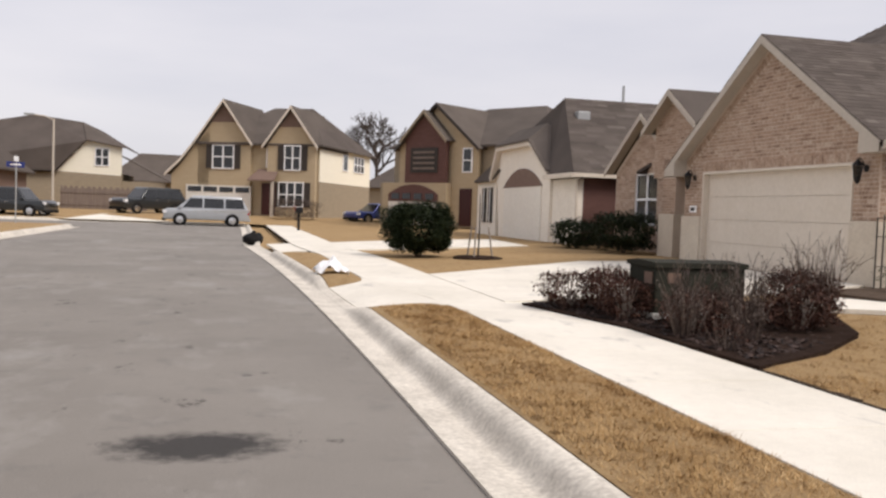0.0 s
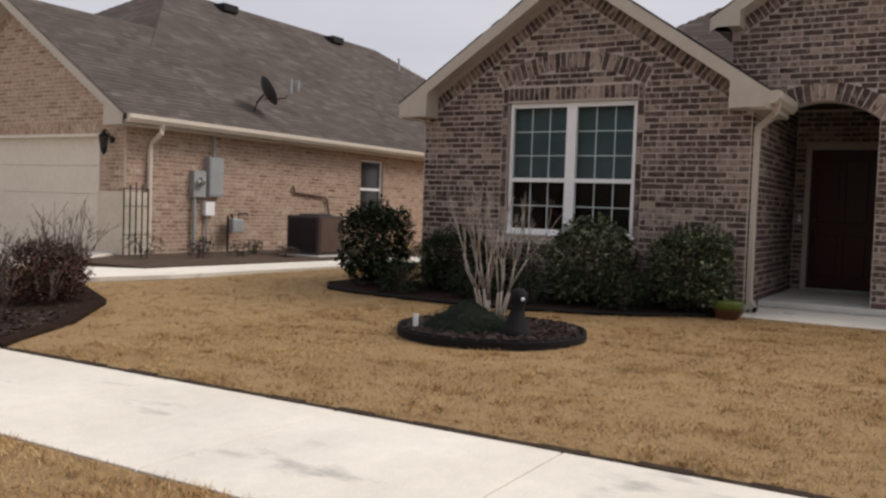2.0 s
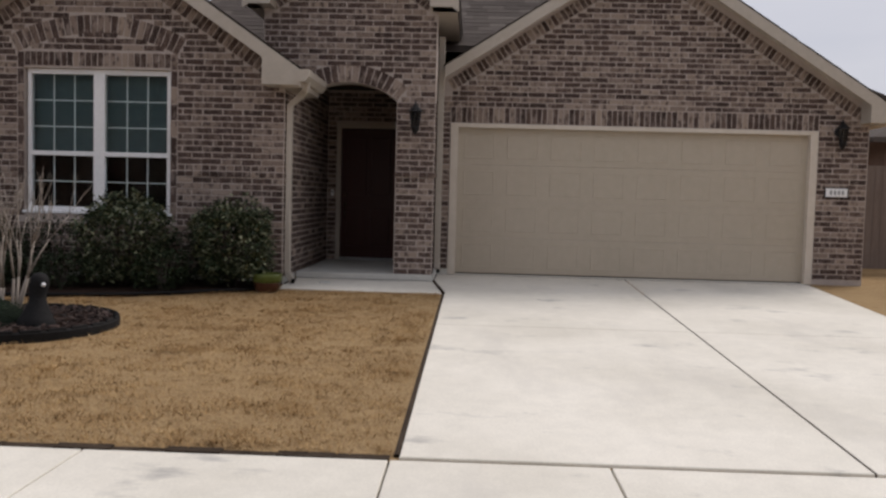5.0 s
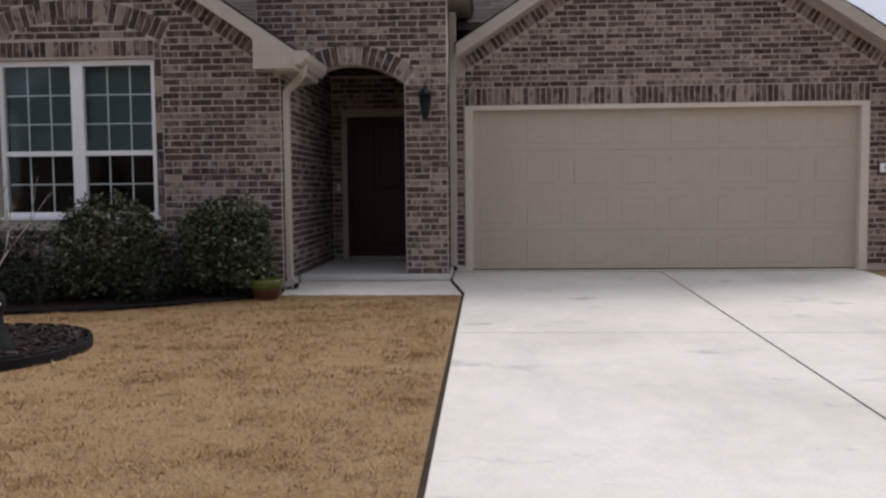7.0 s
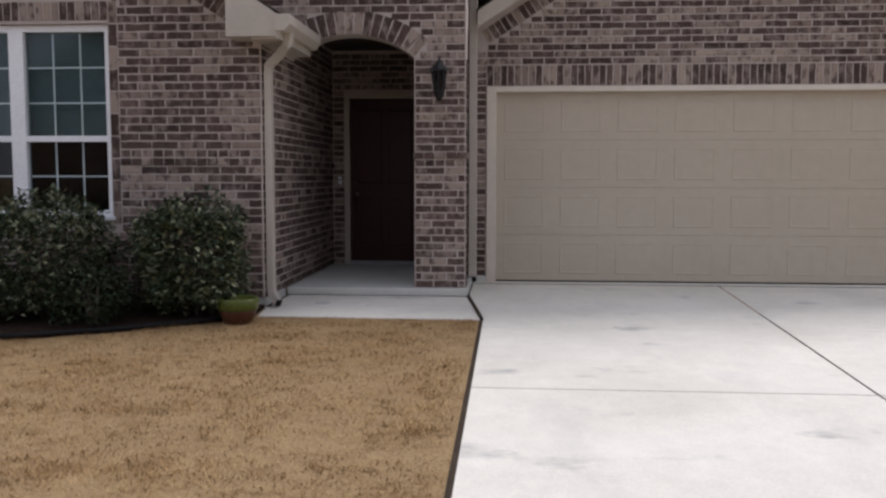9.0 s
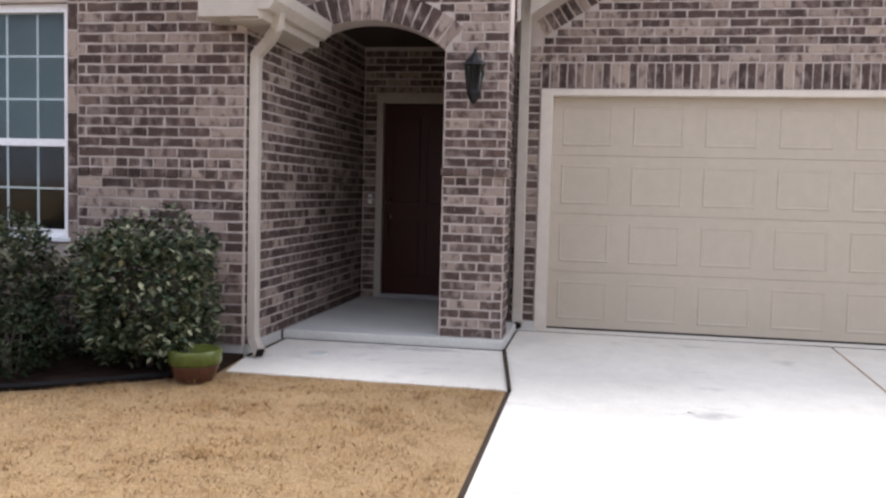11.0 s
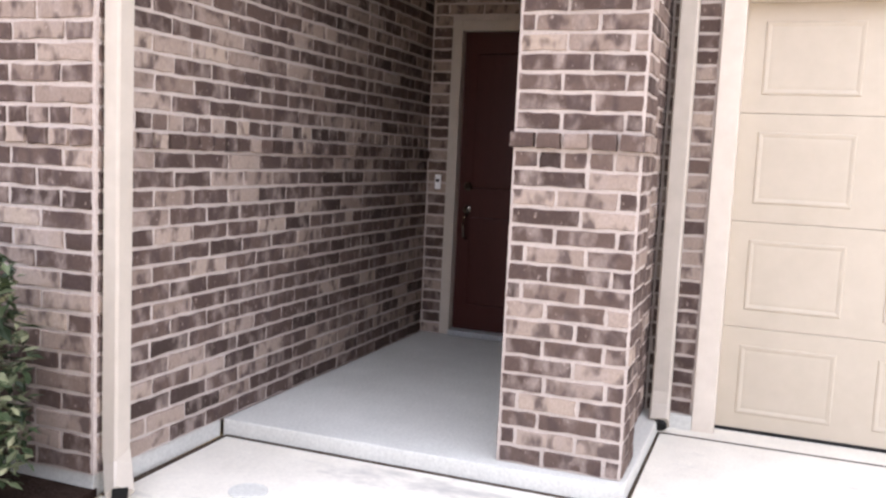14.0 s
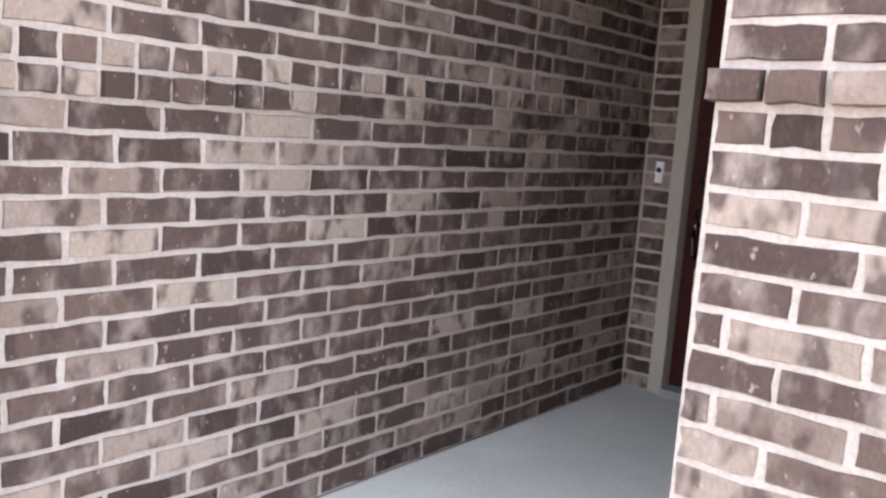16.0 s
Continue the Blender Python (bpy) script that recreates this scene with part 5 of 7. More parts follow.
for a, b, c, d in ((24.0, 24.06, 1.15, 2.75), (25.44, 25.5, 1.15, 2.75), (24.06, 25.44, 1.15, 1.22), (24.06, 25.44, 2.68, 2.75), (24.06, 25.44, 1.90, 1.97)):
    box(bm, 12.24, 12.31, a, b, c, d)
part("window_frame", bm, M_WHITE, nw)
part("pane", newbox(12.28, 12.29, 24.0, 25.5, 1.15, 2.75), M_CARGLASS, nw)
part("body_wall", newbox(13.0, 31.0, 13.0, 24.5, 0.2, 2.7), M_MORTAR_TAN, n1)
# roof vents, pipe
for x in (18.4, 23.3):
    y = 18.2
    z = ez + NP * (y - EV)
    bm = newbox(x - 0.28, x + 0.28, y - 0.22, y + 0.22, z - 0.05, z + 0.17, 0.03)
    part("roof_vent", bm, M_DARKMETAL, n1, "dark metal roof vent")
for x, y, h in ((16.6, 14.2, 0.35), (17.1, 14.4, 0.25), (26, 17.4, 0.4), (19, 21, 0.6)):
    z = ez + NP * (y - EV) if y < 18.6 else 6.2
    part("vent_pipe", tube(bmesh.new(), [(x, y, z - 0.05), (x, y, z + h)], 0.04, 8), M_GREYMETAL, n1)

dish = thing("satellite_dish", (14.3, 13.05, ez + NP * (13.05 - EV)), "dark grey satellite dish mounted on the shingle roof", "satellite dish")
dz0 = ez + NP * (13.05 - EV)
part("mast", tube(bmesh.new(), [(14.15, 13.1, dz0 - 0.02), (14.15, 13.0, dz0 + 0.22), (14.25, 12.9, dz0 + 0.40)], 0.022, 8), M_DARKMETAL, dish)
bm = bmesh.new()
lathe(bm, [(0.02, 0.0), (0.14, 0.015), (0.25, 0.05), (0.33, 0.095), (0.335, 0.10), (0.25, 0.062), (0.14, 0.03), (0.02, 0.014)], seg=24, m=pose(14.3, 12.92, dz0 + 0.45, 62, 0, 60))
part("reflector", bm, M_LOUVRE, dish, smooth=True)
part("feed_arm", tube(bmesh.new(), [(14.25, 12.9, dz0 + 0.3), (14.6, 12.6, dz0 + 0.35), (14.62, 12.58, dz0 + 0.42)], 0.014, 6), M_DARKMETAL, dish)


def wall_lamp(x, y, z, label, group, s=1.0):
    """A carriage lantern on a bracket."""
    ob = thing("wall_lamp", (x, y, z), label, "wall lamp", group)
    part("back_plate", lathe(bmesh.new(), [(0.055 * s, 0), (0.055 * s, 0.012), (0.03 * s, 0.025)], m=pose(x, y, z - 0.02, 0, -90, 0), seg=16), M_DARKMETAL, ob)
    part("bracket", tube(bmesh.new(), [(x - 0.02, y, z - 0.02), (x - 0.08 * s, y, z + 0.10 * s), (x - 0.13 * s, y, z + 0.13 * s), (x - 0.15 * s, y, z + 0.09 * s)], 0.010 * s, 8), M_DARKMETAL, ob)
    xc = x - 0.15 * s
    part("roof_cap", lathe(bmesh.new(), [(0.085 * s, z + 0.02 * s), (0.075 * s, z + 0.04 * s), (0.03 * s, z + 0.085 * s), (0.012 * s, z + 0.11 * s)], xc, y, 8), M_DARKMETAL, ob)
    g = part("glass", lathe(bmesh.new(), [(0.042 * s, z - 0.16 * s), (0.064 * s, z + 0.018 * s)], xc, y, 8), M_SMOKED, ob, "dark seeded lantern glass")
    g.visible_shadow = False
    for k in range(8):
        a = 2 * math.pi * k / 8
        part("cage_bar", tube(bmesh.new(), [(xc + 0.044 * s * math.cos(a), y + 0.044 * s * math.sin(a), z - 0.16 * s), (xc + 0.067 * s * math.cos(a), y + 0.067 * s * math.sin(a), z + 0.02 * s)], 0.006 * s, 5), M_DARKMETAL, ob)
    part("base_cup", lathe(bmesh.new(), [(0.048 * s, z - 0.155 * s), (0.05 * s, z - 0.175 * s), (0.03 * s, z - 0.22 * s), (0.008 * s, z - 0.25 * s)], xc, y, 12), M_DARKMETAL, ob)
    return ob


wall_lamp(N_X - 0.008, 13.05, 2.38, "black carriage lamp on the tan brick wall", "lamps of the tan house", 1.2)
wall_lamp(N_X - 0.008, 18.85, 2.38, "black carriage lamp on the tan brick wall", "lamps of the tan house", 1.2)
pl = thing("house_number_plaque", (N_X - 0.01, 18.85, 1.62), "small pale house number plaque on tan brick", "plaque")
part("plate", newbox(N_X - 0.03, N_X - 0.006, 18.70, 19.0, 1.54, 1.70, 0.006), M_WHITE, pl)
part("number_bars", newbox(N_X - 0.034, N_X - 0.029, 18.76, 18.94, 1.58, 1.66), M_DARKMETAL, pl)

# meters on the side wall
sy = N_Y - 0.006
eb = thing("breaker_box", (12.6, sy, 1.4), "grey metal electric panel on the tan brick wall", "electric panel")
part("panel_box", newbox(12.42, 12.80, sy - 0.14, sy, 1.42, 2.18, 0.008), M_GREYMETAL, eb)
part("panel_door", newbox(12.44, 12.78, sy - 0.15, sy - 0.139, 1.46, 2.14, 0.004), M_GREYMETAL, eb)
part("conduit", tube(bmesh.new(), [(12.6, sy - 0.07, 2.17), (12.6, sy - 0.07, 2.6)], 0.03, 8), M_GREYMETAL, eb)
mt = thing("electric_meter", (12.2, sy, 1.4), "grey electric meter box with a glass dome", "meter")
part("meter_box", newbox(12.05, 12.36, sy - 0.12, sy, 1.40, 1.90, 0.008), M_GREYMETAL, mt)
part("dome", lathe(bmesh.new(), [(0.09, 0), (0.09, 0.05), (0.07, 0.09), (0.02, 0.10)], m=pose(12.2, sy - 0.12, 1.70, 90, 0, 0), seg=18), M_CHROME, mt)
part("conduit", tube(bmesh.new(), [(12.12, sy - 0.06, 1.41), (12.12, sy - 0.06, 0.3)], 0.035, 8), M_GREYMETAL, mt)
part("lower_box", newbox(12.38, 12.62, sy - 0.10, sy, 1.05, 1.32, 0.008), M_WHITE, mt)
part("conduit", tube(bmesh.new(), [(12.45, sy - 0.05, 1.06), (12.45, sy - 0.05, 0.3)], 0.02, 8), M_GREYMETAL, mt)
gm = thing("gas_meter", (13.2, sy - 0.15, 0.35), "dark gas meter with bent pipes by the wall", "meter")
part("meter_body", newbox(12.95, 13.25, sy - 0.28, sy - 0.08, 0.72, 1.0, 0.03), M_GREYMETAL, gm)
bm = tube(bmesh.new(), [(12.9, sy - 0.18, 0.35), (12.9, sy - 0.18, 1.05), (13.0, sy - 0.18, 1.08), (13.02, sy - 0.18, 0.98)], 0.02, 6)
tube(bm, [(13.2, sy - 0.18, 0.98), (13.2, sy - 0.18, 1.1), (13.5, sy - 0.12, 1.1), (13.5, sy - 0.02, 1.1)], 0.02, 6)
part("piping", bm, M_DARKMETAL, gm)
hose = thing("refrigerant_line", (15.1, sy - 0.03, 0.9), "tan wrapped pipe bent along the brick wall", "pipe")
part("pipe", tube(bmesh.new(), [(15.0, sy - 0.04, 1.72), (15.05, sy - 0.04, 1.60), (15.1, sy - 0.04, 1.58), (16.1, sy - 0.04, 1.52), (16.2, sy - 0.04, 1.45), (16.3, sy - 0.05, 1.0)], 0.024, 8), M_PIPE, hose)
ac = thing("air_conditioner", (13.75, 11.0, 0.31), "dark brown outdoor air conditioning unit on a concrete pad", "air conditioner")
part("pad", newbox(13.25, 14.25, 10.5, 11.5, 0.30, 0.36, 0.01), M_CONC_GREY, ac)
part("body", newbox(13.35, 14.15, 10.6, 11.4, 0.36, 1.12, 0.03), M_ACBROWN, ac)
for k in range(16):
    z = 0.44 + k * 0.04
    part("louvre_slat", newbox(13.338, 13.352, 10.66, 11.34, z, z + 0.018), M_DARKMETAL, ac)
    # slats on the sunlit face are tan, so its brightness is in the colour
    part("louvre_slat", newbox(13.41, 14.09, 10.588, 10.602, z, z + 0.018), M_PIPE, ac)
part("fan_guard", lathe(bmesh.new(), [(0.34, 1.12), (0.34, 1.14), (0.30, 1.15), (0.05, 1.16)], 13.75, 11.0, 24), M_DARKMETAL, ac)
tr = thing("trellis", (10.75, 12.45, 0.33), "dark slender metal trellis against the corner", "trellis")
for k in range(5):
    part("upright", tube(bmesh.new(), [(10.35 + 0.13 * k, 12.48, 0.28), (10.35 + 0.13 * k, 12.48, 1.62 - 0.05 * abs(k - 2))], 0.012, 6), M_DARKMETAL, tr)
for z in (0.7, 1.2, 1.5):
    part("crossbar", tube(bmesh.new(), [(10.33, 12.48, z), (10.89, 12.48, z)], 0.008, 6), M_DARKMETAL, tr)
# planting along the side wall
bm = prism(bmesh.new(), [(8.9, 12.0, 0.325), (10.4, 12.72, 0.335), (18.0, 12.72, 0.345), (18.0, 9.35, 0.345), (9.1, 10.42, 0.325)], (0, 0, -0.08))
structure("side_bed", bm, M_SOIL, "brown soil bed along the neighbouring wall", "bed")
for i, (x, y, w, h) in enumerate(((10.3, 11.9, 0.6, 0.45), (11.3, 11.6, 0.4, 0.3), (12.2, 11.5, 0.5, 0.25), (13.0, 11.9, 0.3, 0.28), (11.9, 12.2, 0.35, 0.3), (12.8, 10.9, 0.4, 0.2))):
    shrub("low_shrub", x, y, w, w, h, 260, 0.05, M_LEAF_BROWN if i % 2 else M_LEAF_DARK, "small winter-worn shrub in dark mulch", "shrub", "shrubs along the neighbouring wall", 60 + i, 4, ground=0.335)

def chips(name, poly, zf, count, seed, parent):
    """Loose bark pieces strewn over a bed with the outline poly."""
    rng = random.Random(seed)
    vs, fs = [], []
    x0, x1, y0, y1 = min(p[0] for p in poly), max(p[0] for p in poly), min(p[1] for p in poly), max(p[1] for p in poly)
    while len(fs) < count * 5:
        x, y = rng.uniform(x0, x1), rng.uniform(y0, y1)
        if not inside(x, y, poly):
            continue
        m = Euler((rng.uniform(-0.5, 0.5), rng.uniform(-0.5, 0.5), rng.uniform(0, 6.28))).to_matrix()
        a, b, n = rng.uniform(0.02, 0.06), rng.uniform(0.008, 0.02), len(vs)
        c = Vector((x, y, zf(x, y) + rng.uniform(0, 0.02)))
        for sx, sy_, sz in ((-1, -1, 0), (1, -1, 0), (1, 1, 0), (-1, 1, 0), (-0.8, -0.8, 0.5), (0.8, -0.8, 0.5), (0.8, 0.8, 0.5), (-0.8, 0.8, 0.5)):
            vs.append(tuple(c + m @ Vector((sx * a, sy_ * b, sz * 0.014))))
        fs += [tuple(n + j for j in t) for t in B_FACES]
    return soup(name, vs, fs, M_CHIP, parent, "", "stuff")


# corner bed with the utility box
bm = prism(bmesh.new(), [(3.72, 11.0, 0.185), (4.5, 11.45, 0.20), (5.6, 11.5, 0.24), (7.4, 10.6, 0.285), (7.1, 9.2, 0.275), (6.4, 7.9, 0.25), (5.3, 6.95, 0.215), (4.22, 6.35, 0.185), (4.20, 8.7, 0.185)], (0, 0, -0.07))
bed_ = structure("corner_bed", bm, M_MULCH, "dark mulch bed round the utility box", "bed")
chips("mulch_bark", [(3.8, 10.9), (4.5, 11.35), (5.6, 11.4), (7.3, 10.5), (7.0, 9.25), (6.3, 8.0), (5.3, 7.1), (4.3, 6.6), (4.28, 8.7)], lambda x, y: gz(x, y) + 0.035, 2600, 44, bed_)
ub = thing("utility_box", (5.3, 9.6, 0.2), "dark green metal electrical utility cabinet in a shrub bed", "utility box")
part("plinth", newbox(4.70, 5.95, 9.22, 10.02, 0.18, 0.27, 0.01), M_CONC_GREY, ub)
part("cabinet", newbox(4.75, 5.90, 9.27, 9.97, 0.265, 0.80, 0.012), M_GREENBOX, ub)
part("lid", prism(bmesh.new(), [(4.72, 9.24, 0.80), (4.72, 10.0, 0.80), (4.72, 10.0, 0.85), (4.72, 9.7, 0.88), (4.72, 9.24, 0.86)], (1.21, 0, 0)), M_GREENBOX, ub)
part("warning_plate", newbox(4.742, 4.752, 9.35, 9.55, 0.60, 0.74), M_PIPE, ub, "faded warning label")
part("warning_plate", newbox(4.90, 5.06, 9.262, 9.272, 0.62, 0.74), M_PIPE, ub, "faded warning label")
G = "shrubs round the utility box"
for i, (x, y, w, h, n) in enumerate(((4.15, 10.5, 0.72, 0.50, 1500), (4.55, 10.1, 0.7, 0.55, 1500), (4.95, 10.9, 0.7, 0.52, 1300), (4.45, 9.4, 0.65, 0.50, 1300), (6.25, 8.75, 0.95, 0.66, 2000), (6.6, 9.3, 0.8, 0.6, 1500), (5.9, 8.2, 0.8, 0.5, 1500), (5.1, 8.75, 0.9, 0.42, 1400), (4.7, 8.3, 0.7, 0.38, 1000))):
    shrub("winter_shrub", x, y, w, w * 0.95, h, int(n * 1.7), 0.045, M_LEAF_RED, "low shrub with dull reddish winter leaves", "shrub", G, 80 + i, 9, boxy=2.1, lump=0.3, wood=M_BARK)
for i, (x, y, h, n) in enumerate(((4.75, 8.55, 0.85, 46), (5.15, 8.2, 0.75, 40), (4.45, 8.0, 0.6, 36), (4.95, 7.6, 0.5, 30), (5.5, 8.6, 0.95, 34), (6.3, 8.5, 1.12, 40), (6.6, 8.95, 1.0, 30), (4.45, 7.2, 0.35, 26))):
    twiggy("bare_shrub", x, y, h, n, "bare brown winter shrub with thin twigs", M_LEAF_BROWN, 90 + i, 0.55, G, M_LEAF_BROWN if i < 5 else M_LEAF_RED, 260, 0.035)

# ---- houses further down the street ----
M_TANB = surface("far_tan_brick", (0.39, 0.305, 0.195), (0.47, 0.375, 0.25), 2.0, 18.0, 0.95, bumps=0.2, stretch=(1, 1, 3))
M_OLIVE = surface("far_olive_brick", (0.25, 0.205, 0.145), (0.34, 0.28, 0.20), 2.0, 18.0, 0.95, bumps=0.2, stretch=(1, 1, 3))
M_REDB = surface("far_red_brick", (0.095, 0.048, 0.041), (0.145, 0.076, 0.064), 2.0, 18.0, 0.95, bumps=0.2, stretch=(1, 1, 3))
M_CREAM = surface("cream_siding", (0.78, 0.735, 0.60), (0.86, 0.815, 0.68), 1.0, 12.0, 0.7, bumps=0.1, stretch=(0.3, 0.3, 8))
M_CREAMSTONE = surface("cream_stone", (0.72, 0.665, 0.575), (0.83, 0.775, 0.685), 2.2, 14.0, 0.9, bumps=0.3)
M_SHUTTER = surface("dark_shutter", (0.03, 0.024, 0.02), (0.05, 0.04, 0.034), 3.0, 20.0, 0.6)
M_PALEDOOR = surface("pale_door_paint", (0.70, 0.665, 0.595), (0.77, 0.735, 0.665), 1.0, 12.0, 0.6, bumps=0.05)
M_BROWNBRICK = surface("arch_brown_brick", (0.15, 0.10, 0.08), (0.22, 0.15, 0.12), 3.0, 18.0, 0.95)


def lw(bm, x0, x1, y, z0, z1, depth):
    """A stretch of front wall in a house's own axes: x along the front, y inwards."""
    return box(bm, x0, x1, y, y + depth, z0, z1)


def far_window(parent, x0, x1, z0, z1, y, shutters=False, bars=(1, 1), sidewall=None):
    """A framed window with glazing bars on the wall face y (or on the side wall at x = sidewall)."""
    def P(a, b, c, d, e, f):
        return newbox(sidewall + d, sidewall + e, a, b, c, f) if sidewall is not None else newbox(a, b, y - e, y - d, c, f)
    w = part("window", P(x0, x1, z0, 0.0, 0.03, z1), M_CARGLASS, parent)
    bm = bmesh.new()
    t = 0.07

    def add(a, b, c, f):
        if sidewall is not None:
            box(bm, sidewall + 0.01, sidewall + 0.07, a, b, c, f)
        else:
            box(bm, a, b, y - 0.07, y - 0.01, c, f)
    add(x0 - t, x0, z0 - t, z1 + t)
    add(x1, x1 + t, z0 - t, z1 + t)
    add(x0, x1, z1, z1 + t)
    add(x0, x1, z0 - t, z0)
    part("frame", bm, M_WHITE, w)
    for k in range(1, bars[0] + 1):
        c = x0 + (x1 - x0) * k / (bars[0] + 1)
        bm = bmesh.new()
        add(c - 0.04, c + 0.04, z0, z1)
        part("mullion", bm, M_WHITE, w)
    for k in range(1, bars[1] + 1):
        c = z0 + (z1 - z0) * k / (bars[1] + 1)
        bm = bmesh.new()
        add(x0, x1, c - 0.035, c + 0.035)
        part("transom", bm, M_WHITE, w)
    if shutters:
        for a, b in ((x0 - 0.5, x0 - 0.1), (x1 + 0.1, x1 + 0.5)):
            part("shutter", P(a, b, z0 - 0.05, 0.0, 0.05, z1 + 0.05), M_SHUTTER, parent)


def far_gable(parent, c, half, top, pitch, yf, yb, mat_wall, z0, trim=M_TRIM_PALE, brown=True):
    """A front gable in a house's own axes, with its wall, barge boards and roof."""
    e = top - pitch * half
    bm = prism(bmesh.new(), [(c - half + 0.25, yf, z0), (c + half - 0.25, yf, z0), (c + half - 0.25, yf, e + 0.1), (c, yf, top - 0.15), (c - half + 0.25, yf, e + 0.1)], (0, 0.3, 0))
    part("gable_wall", bm, mat_wall, parent)
    if brown:
        k = 0.45
        bm = prism(bmesh.new(), [(c - half * k, yf - 0.02, top - pitch * half * k - 0.2), (c + half * k, yf - 0.02, top - pitch * half * k - 0.2), (c, yf - 0.02, top - 0.2)], (0, 0.02, 0))
        part("gable_cladding", bm, M_BROWNBRICK, parent)
    bm = bmesh.new()
    slab(bm, [(c, yf - 0.3, top), (c + half, yf - 0.3, e), (c + half, yb, e), (c, yb, top)], 0.1)
    slab(bm, [(c, yf - 0.3, top), (c, yb, top), (c - half, yb, e), (c - half, yf - 0.3, e)], 0.1)
    part("roof", bm, M_SHINGLE, parent)
    bm = bmesh.new()
    for s in (-1, 1):
        prism(bm, [(c, yf - 0.33, top - 0.01), (c + s * half, yf - 0.33, e - 0.01), (c + s * half, yf - 0.33, e - 0.22), (c, yf - 0.33, top - 0.22)], (0, 0.04, 0))
    part("barge_board", bm, trim, parent)


def hip_roof(parent, x0, x1, y0, y1, z, top, inset):
    bm = bmesh.new()
    ym = (y0 + y1) / 2
    a, b = (x0 + inset, ym, top), (x1 - inset, ym, top)
    for q in (((x0, y0, z), (x1, y0, z), b, a), ((x1, y1, z), (x0, y1, z), a, b), ((x1, y0, z), (x1, y1, z), b), ((x0, y1, z), (x0, y0, z), a)):
        slab(bm, list(q), 0.12)
    part("roof", bm, M_SHINGLE, parent, "brown asphalt shingle roof")


# the two-storey tan house facing down the street
h4 = thing("two_storey_tan_house", (0, 0, 0), "two-storey tan brick house with twin gables and cream siding", "house")
part("wall", lw(bmesh.new(), -8.3, 0, 0.3, 0, 4.9, 9.5), M_TANB, h4, "tan brick walls")
part("side_siding", newbox(-0.01, 0.06, 0.3, 9.8, 2.45, 4.95), M_CREAM, h4, "cream painted siding")
part("side_wall", newbox(-0.01, 0.05, 0.3, 9.8, 0, 2.44), M_OLIVE, h4, "olive brick lower side wall")
hip_roof(h4, -8.5, 0.4, -0.1, 10.2, 4.9, 8.0, 3.0)
far_gable(h4, -6.45, 2.1, 7.85, 1.42, 0.0, 5.0, M_TANB, 0)
far_gable(h4, -1.75, 1.9, 7.45, 1.42, -0.05, 5.0, M_TANB, 0)
# long sweeping catslide on one side of the big gable
bm = prism(bmesh.new(), [(-7.5, 0.0, 0), (-7.5, 0, 5.6), (-8.5, 0, 4.8), (-9.4, 0, 3.6), (-10.2, 0, 2.7), (-10.2, 0, 0)], (0, 0.3, 0))
part("catslide_wall", bm, M_TANB, h4)
bm = bmesh.new()
for (xa, za), (xb, zb) in (((-8.4, 5.05), (-9.4, 3.8)), ((-9.4, 3.8), (-10.5, 2.75))):
    slab(bm, [(xa, -0.3, za), (xb, -0.3, zb), (xb, 6, zb), (xa, 6, za)], 0.1)
part("roof", bm, M_SHINGLE, h4)
bm = bmesh.new()
for (xa, za), (xb, zb) in (((-8.4, 5.05), (-9.4, 3.8)), ((-9.4, 3.8), (-10.5, 2.75))):
    prism(bm, [(xa, -0.33, za), (xb, -0.33, zb), (xb, -0.33, zb - 0.22), (xa, -0.33, za - 0.22)], (0, 0.04, 0))
part("barge_board", bm, M_TRIM_PALE, h4)
far_window(h4, -7.2, -5.8, 3.2, 4.7, 0.0, True, (1, 1))
far_window(h4, -2.15, -1.15, 3.2, 4.75, -0.05, True, (1, 1))
far_window(h4, -2.5, -0.9, 0.75, 2.3, -0.05, True, (2, 1))
far_window(h4, -3.55, -3.2, 3.4, 4.8, 0.3, False, (0, 0))
gd = part("garage_door", newbox(-9.1, -4.5, -0.04, 0.02, 0.05, 2.0), M_PALEDOOR, h4, "pale garage door")
for k in range(4):
    part("door_window", newbox(-8.95 + k * 1.13, -8.0 + k * 1.13, -0.06, -0.03, 1.55, 1.9), M_CARGLASS, gd)
# door set proud of the wall; its dark colour doubles as recess shade
part("front_door", newbox(-3.7, -2.75, -0.12, -0.05, 0.1, 2.25), M_DOOR, h4, "dark wooden front door, doubling as the shaded entry recess")
bm = prism(bmesh.new(), [(-4.3, -0.9, 2.45), (-2.5, -0.9, 2.45), (-2.7, 0.2, 3.2), (-4.1, 0.2, 3.2)], (0, 0, -0.1))
part("porch_roof", bm, M_BROWNBRICK, h4)
part("porch_post", newbox(-2.75, -2.6, -0.8, -0.65, 0, 2.4), M_TRIM, h4)
far_window(h4, 4.2, 5.0, 3.5, 4.6, 0, False, (0, 0), sidewall=0.06)
far_window(h4, 6.3, 8.3, 3.5, 4.6, 0, False, (2, 1), sidewall=0.06)
h4.matrix_basis = pose(5.5, 62.0, 0.5, 0, 0, -25) @ Matrix.Diagonal((1.09, 1.3, 1.05, 1))

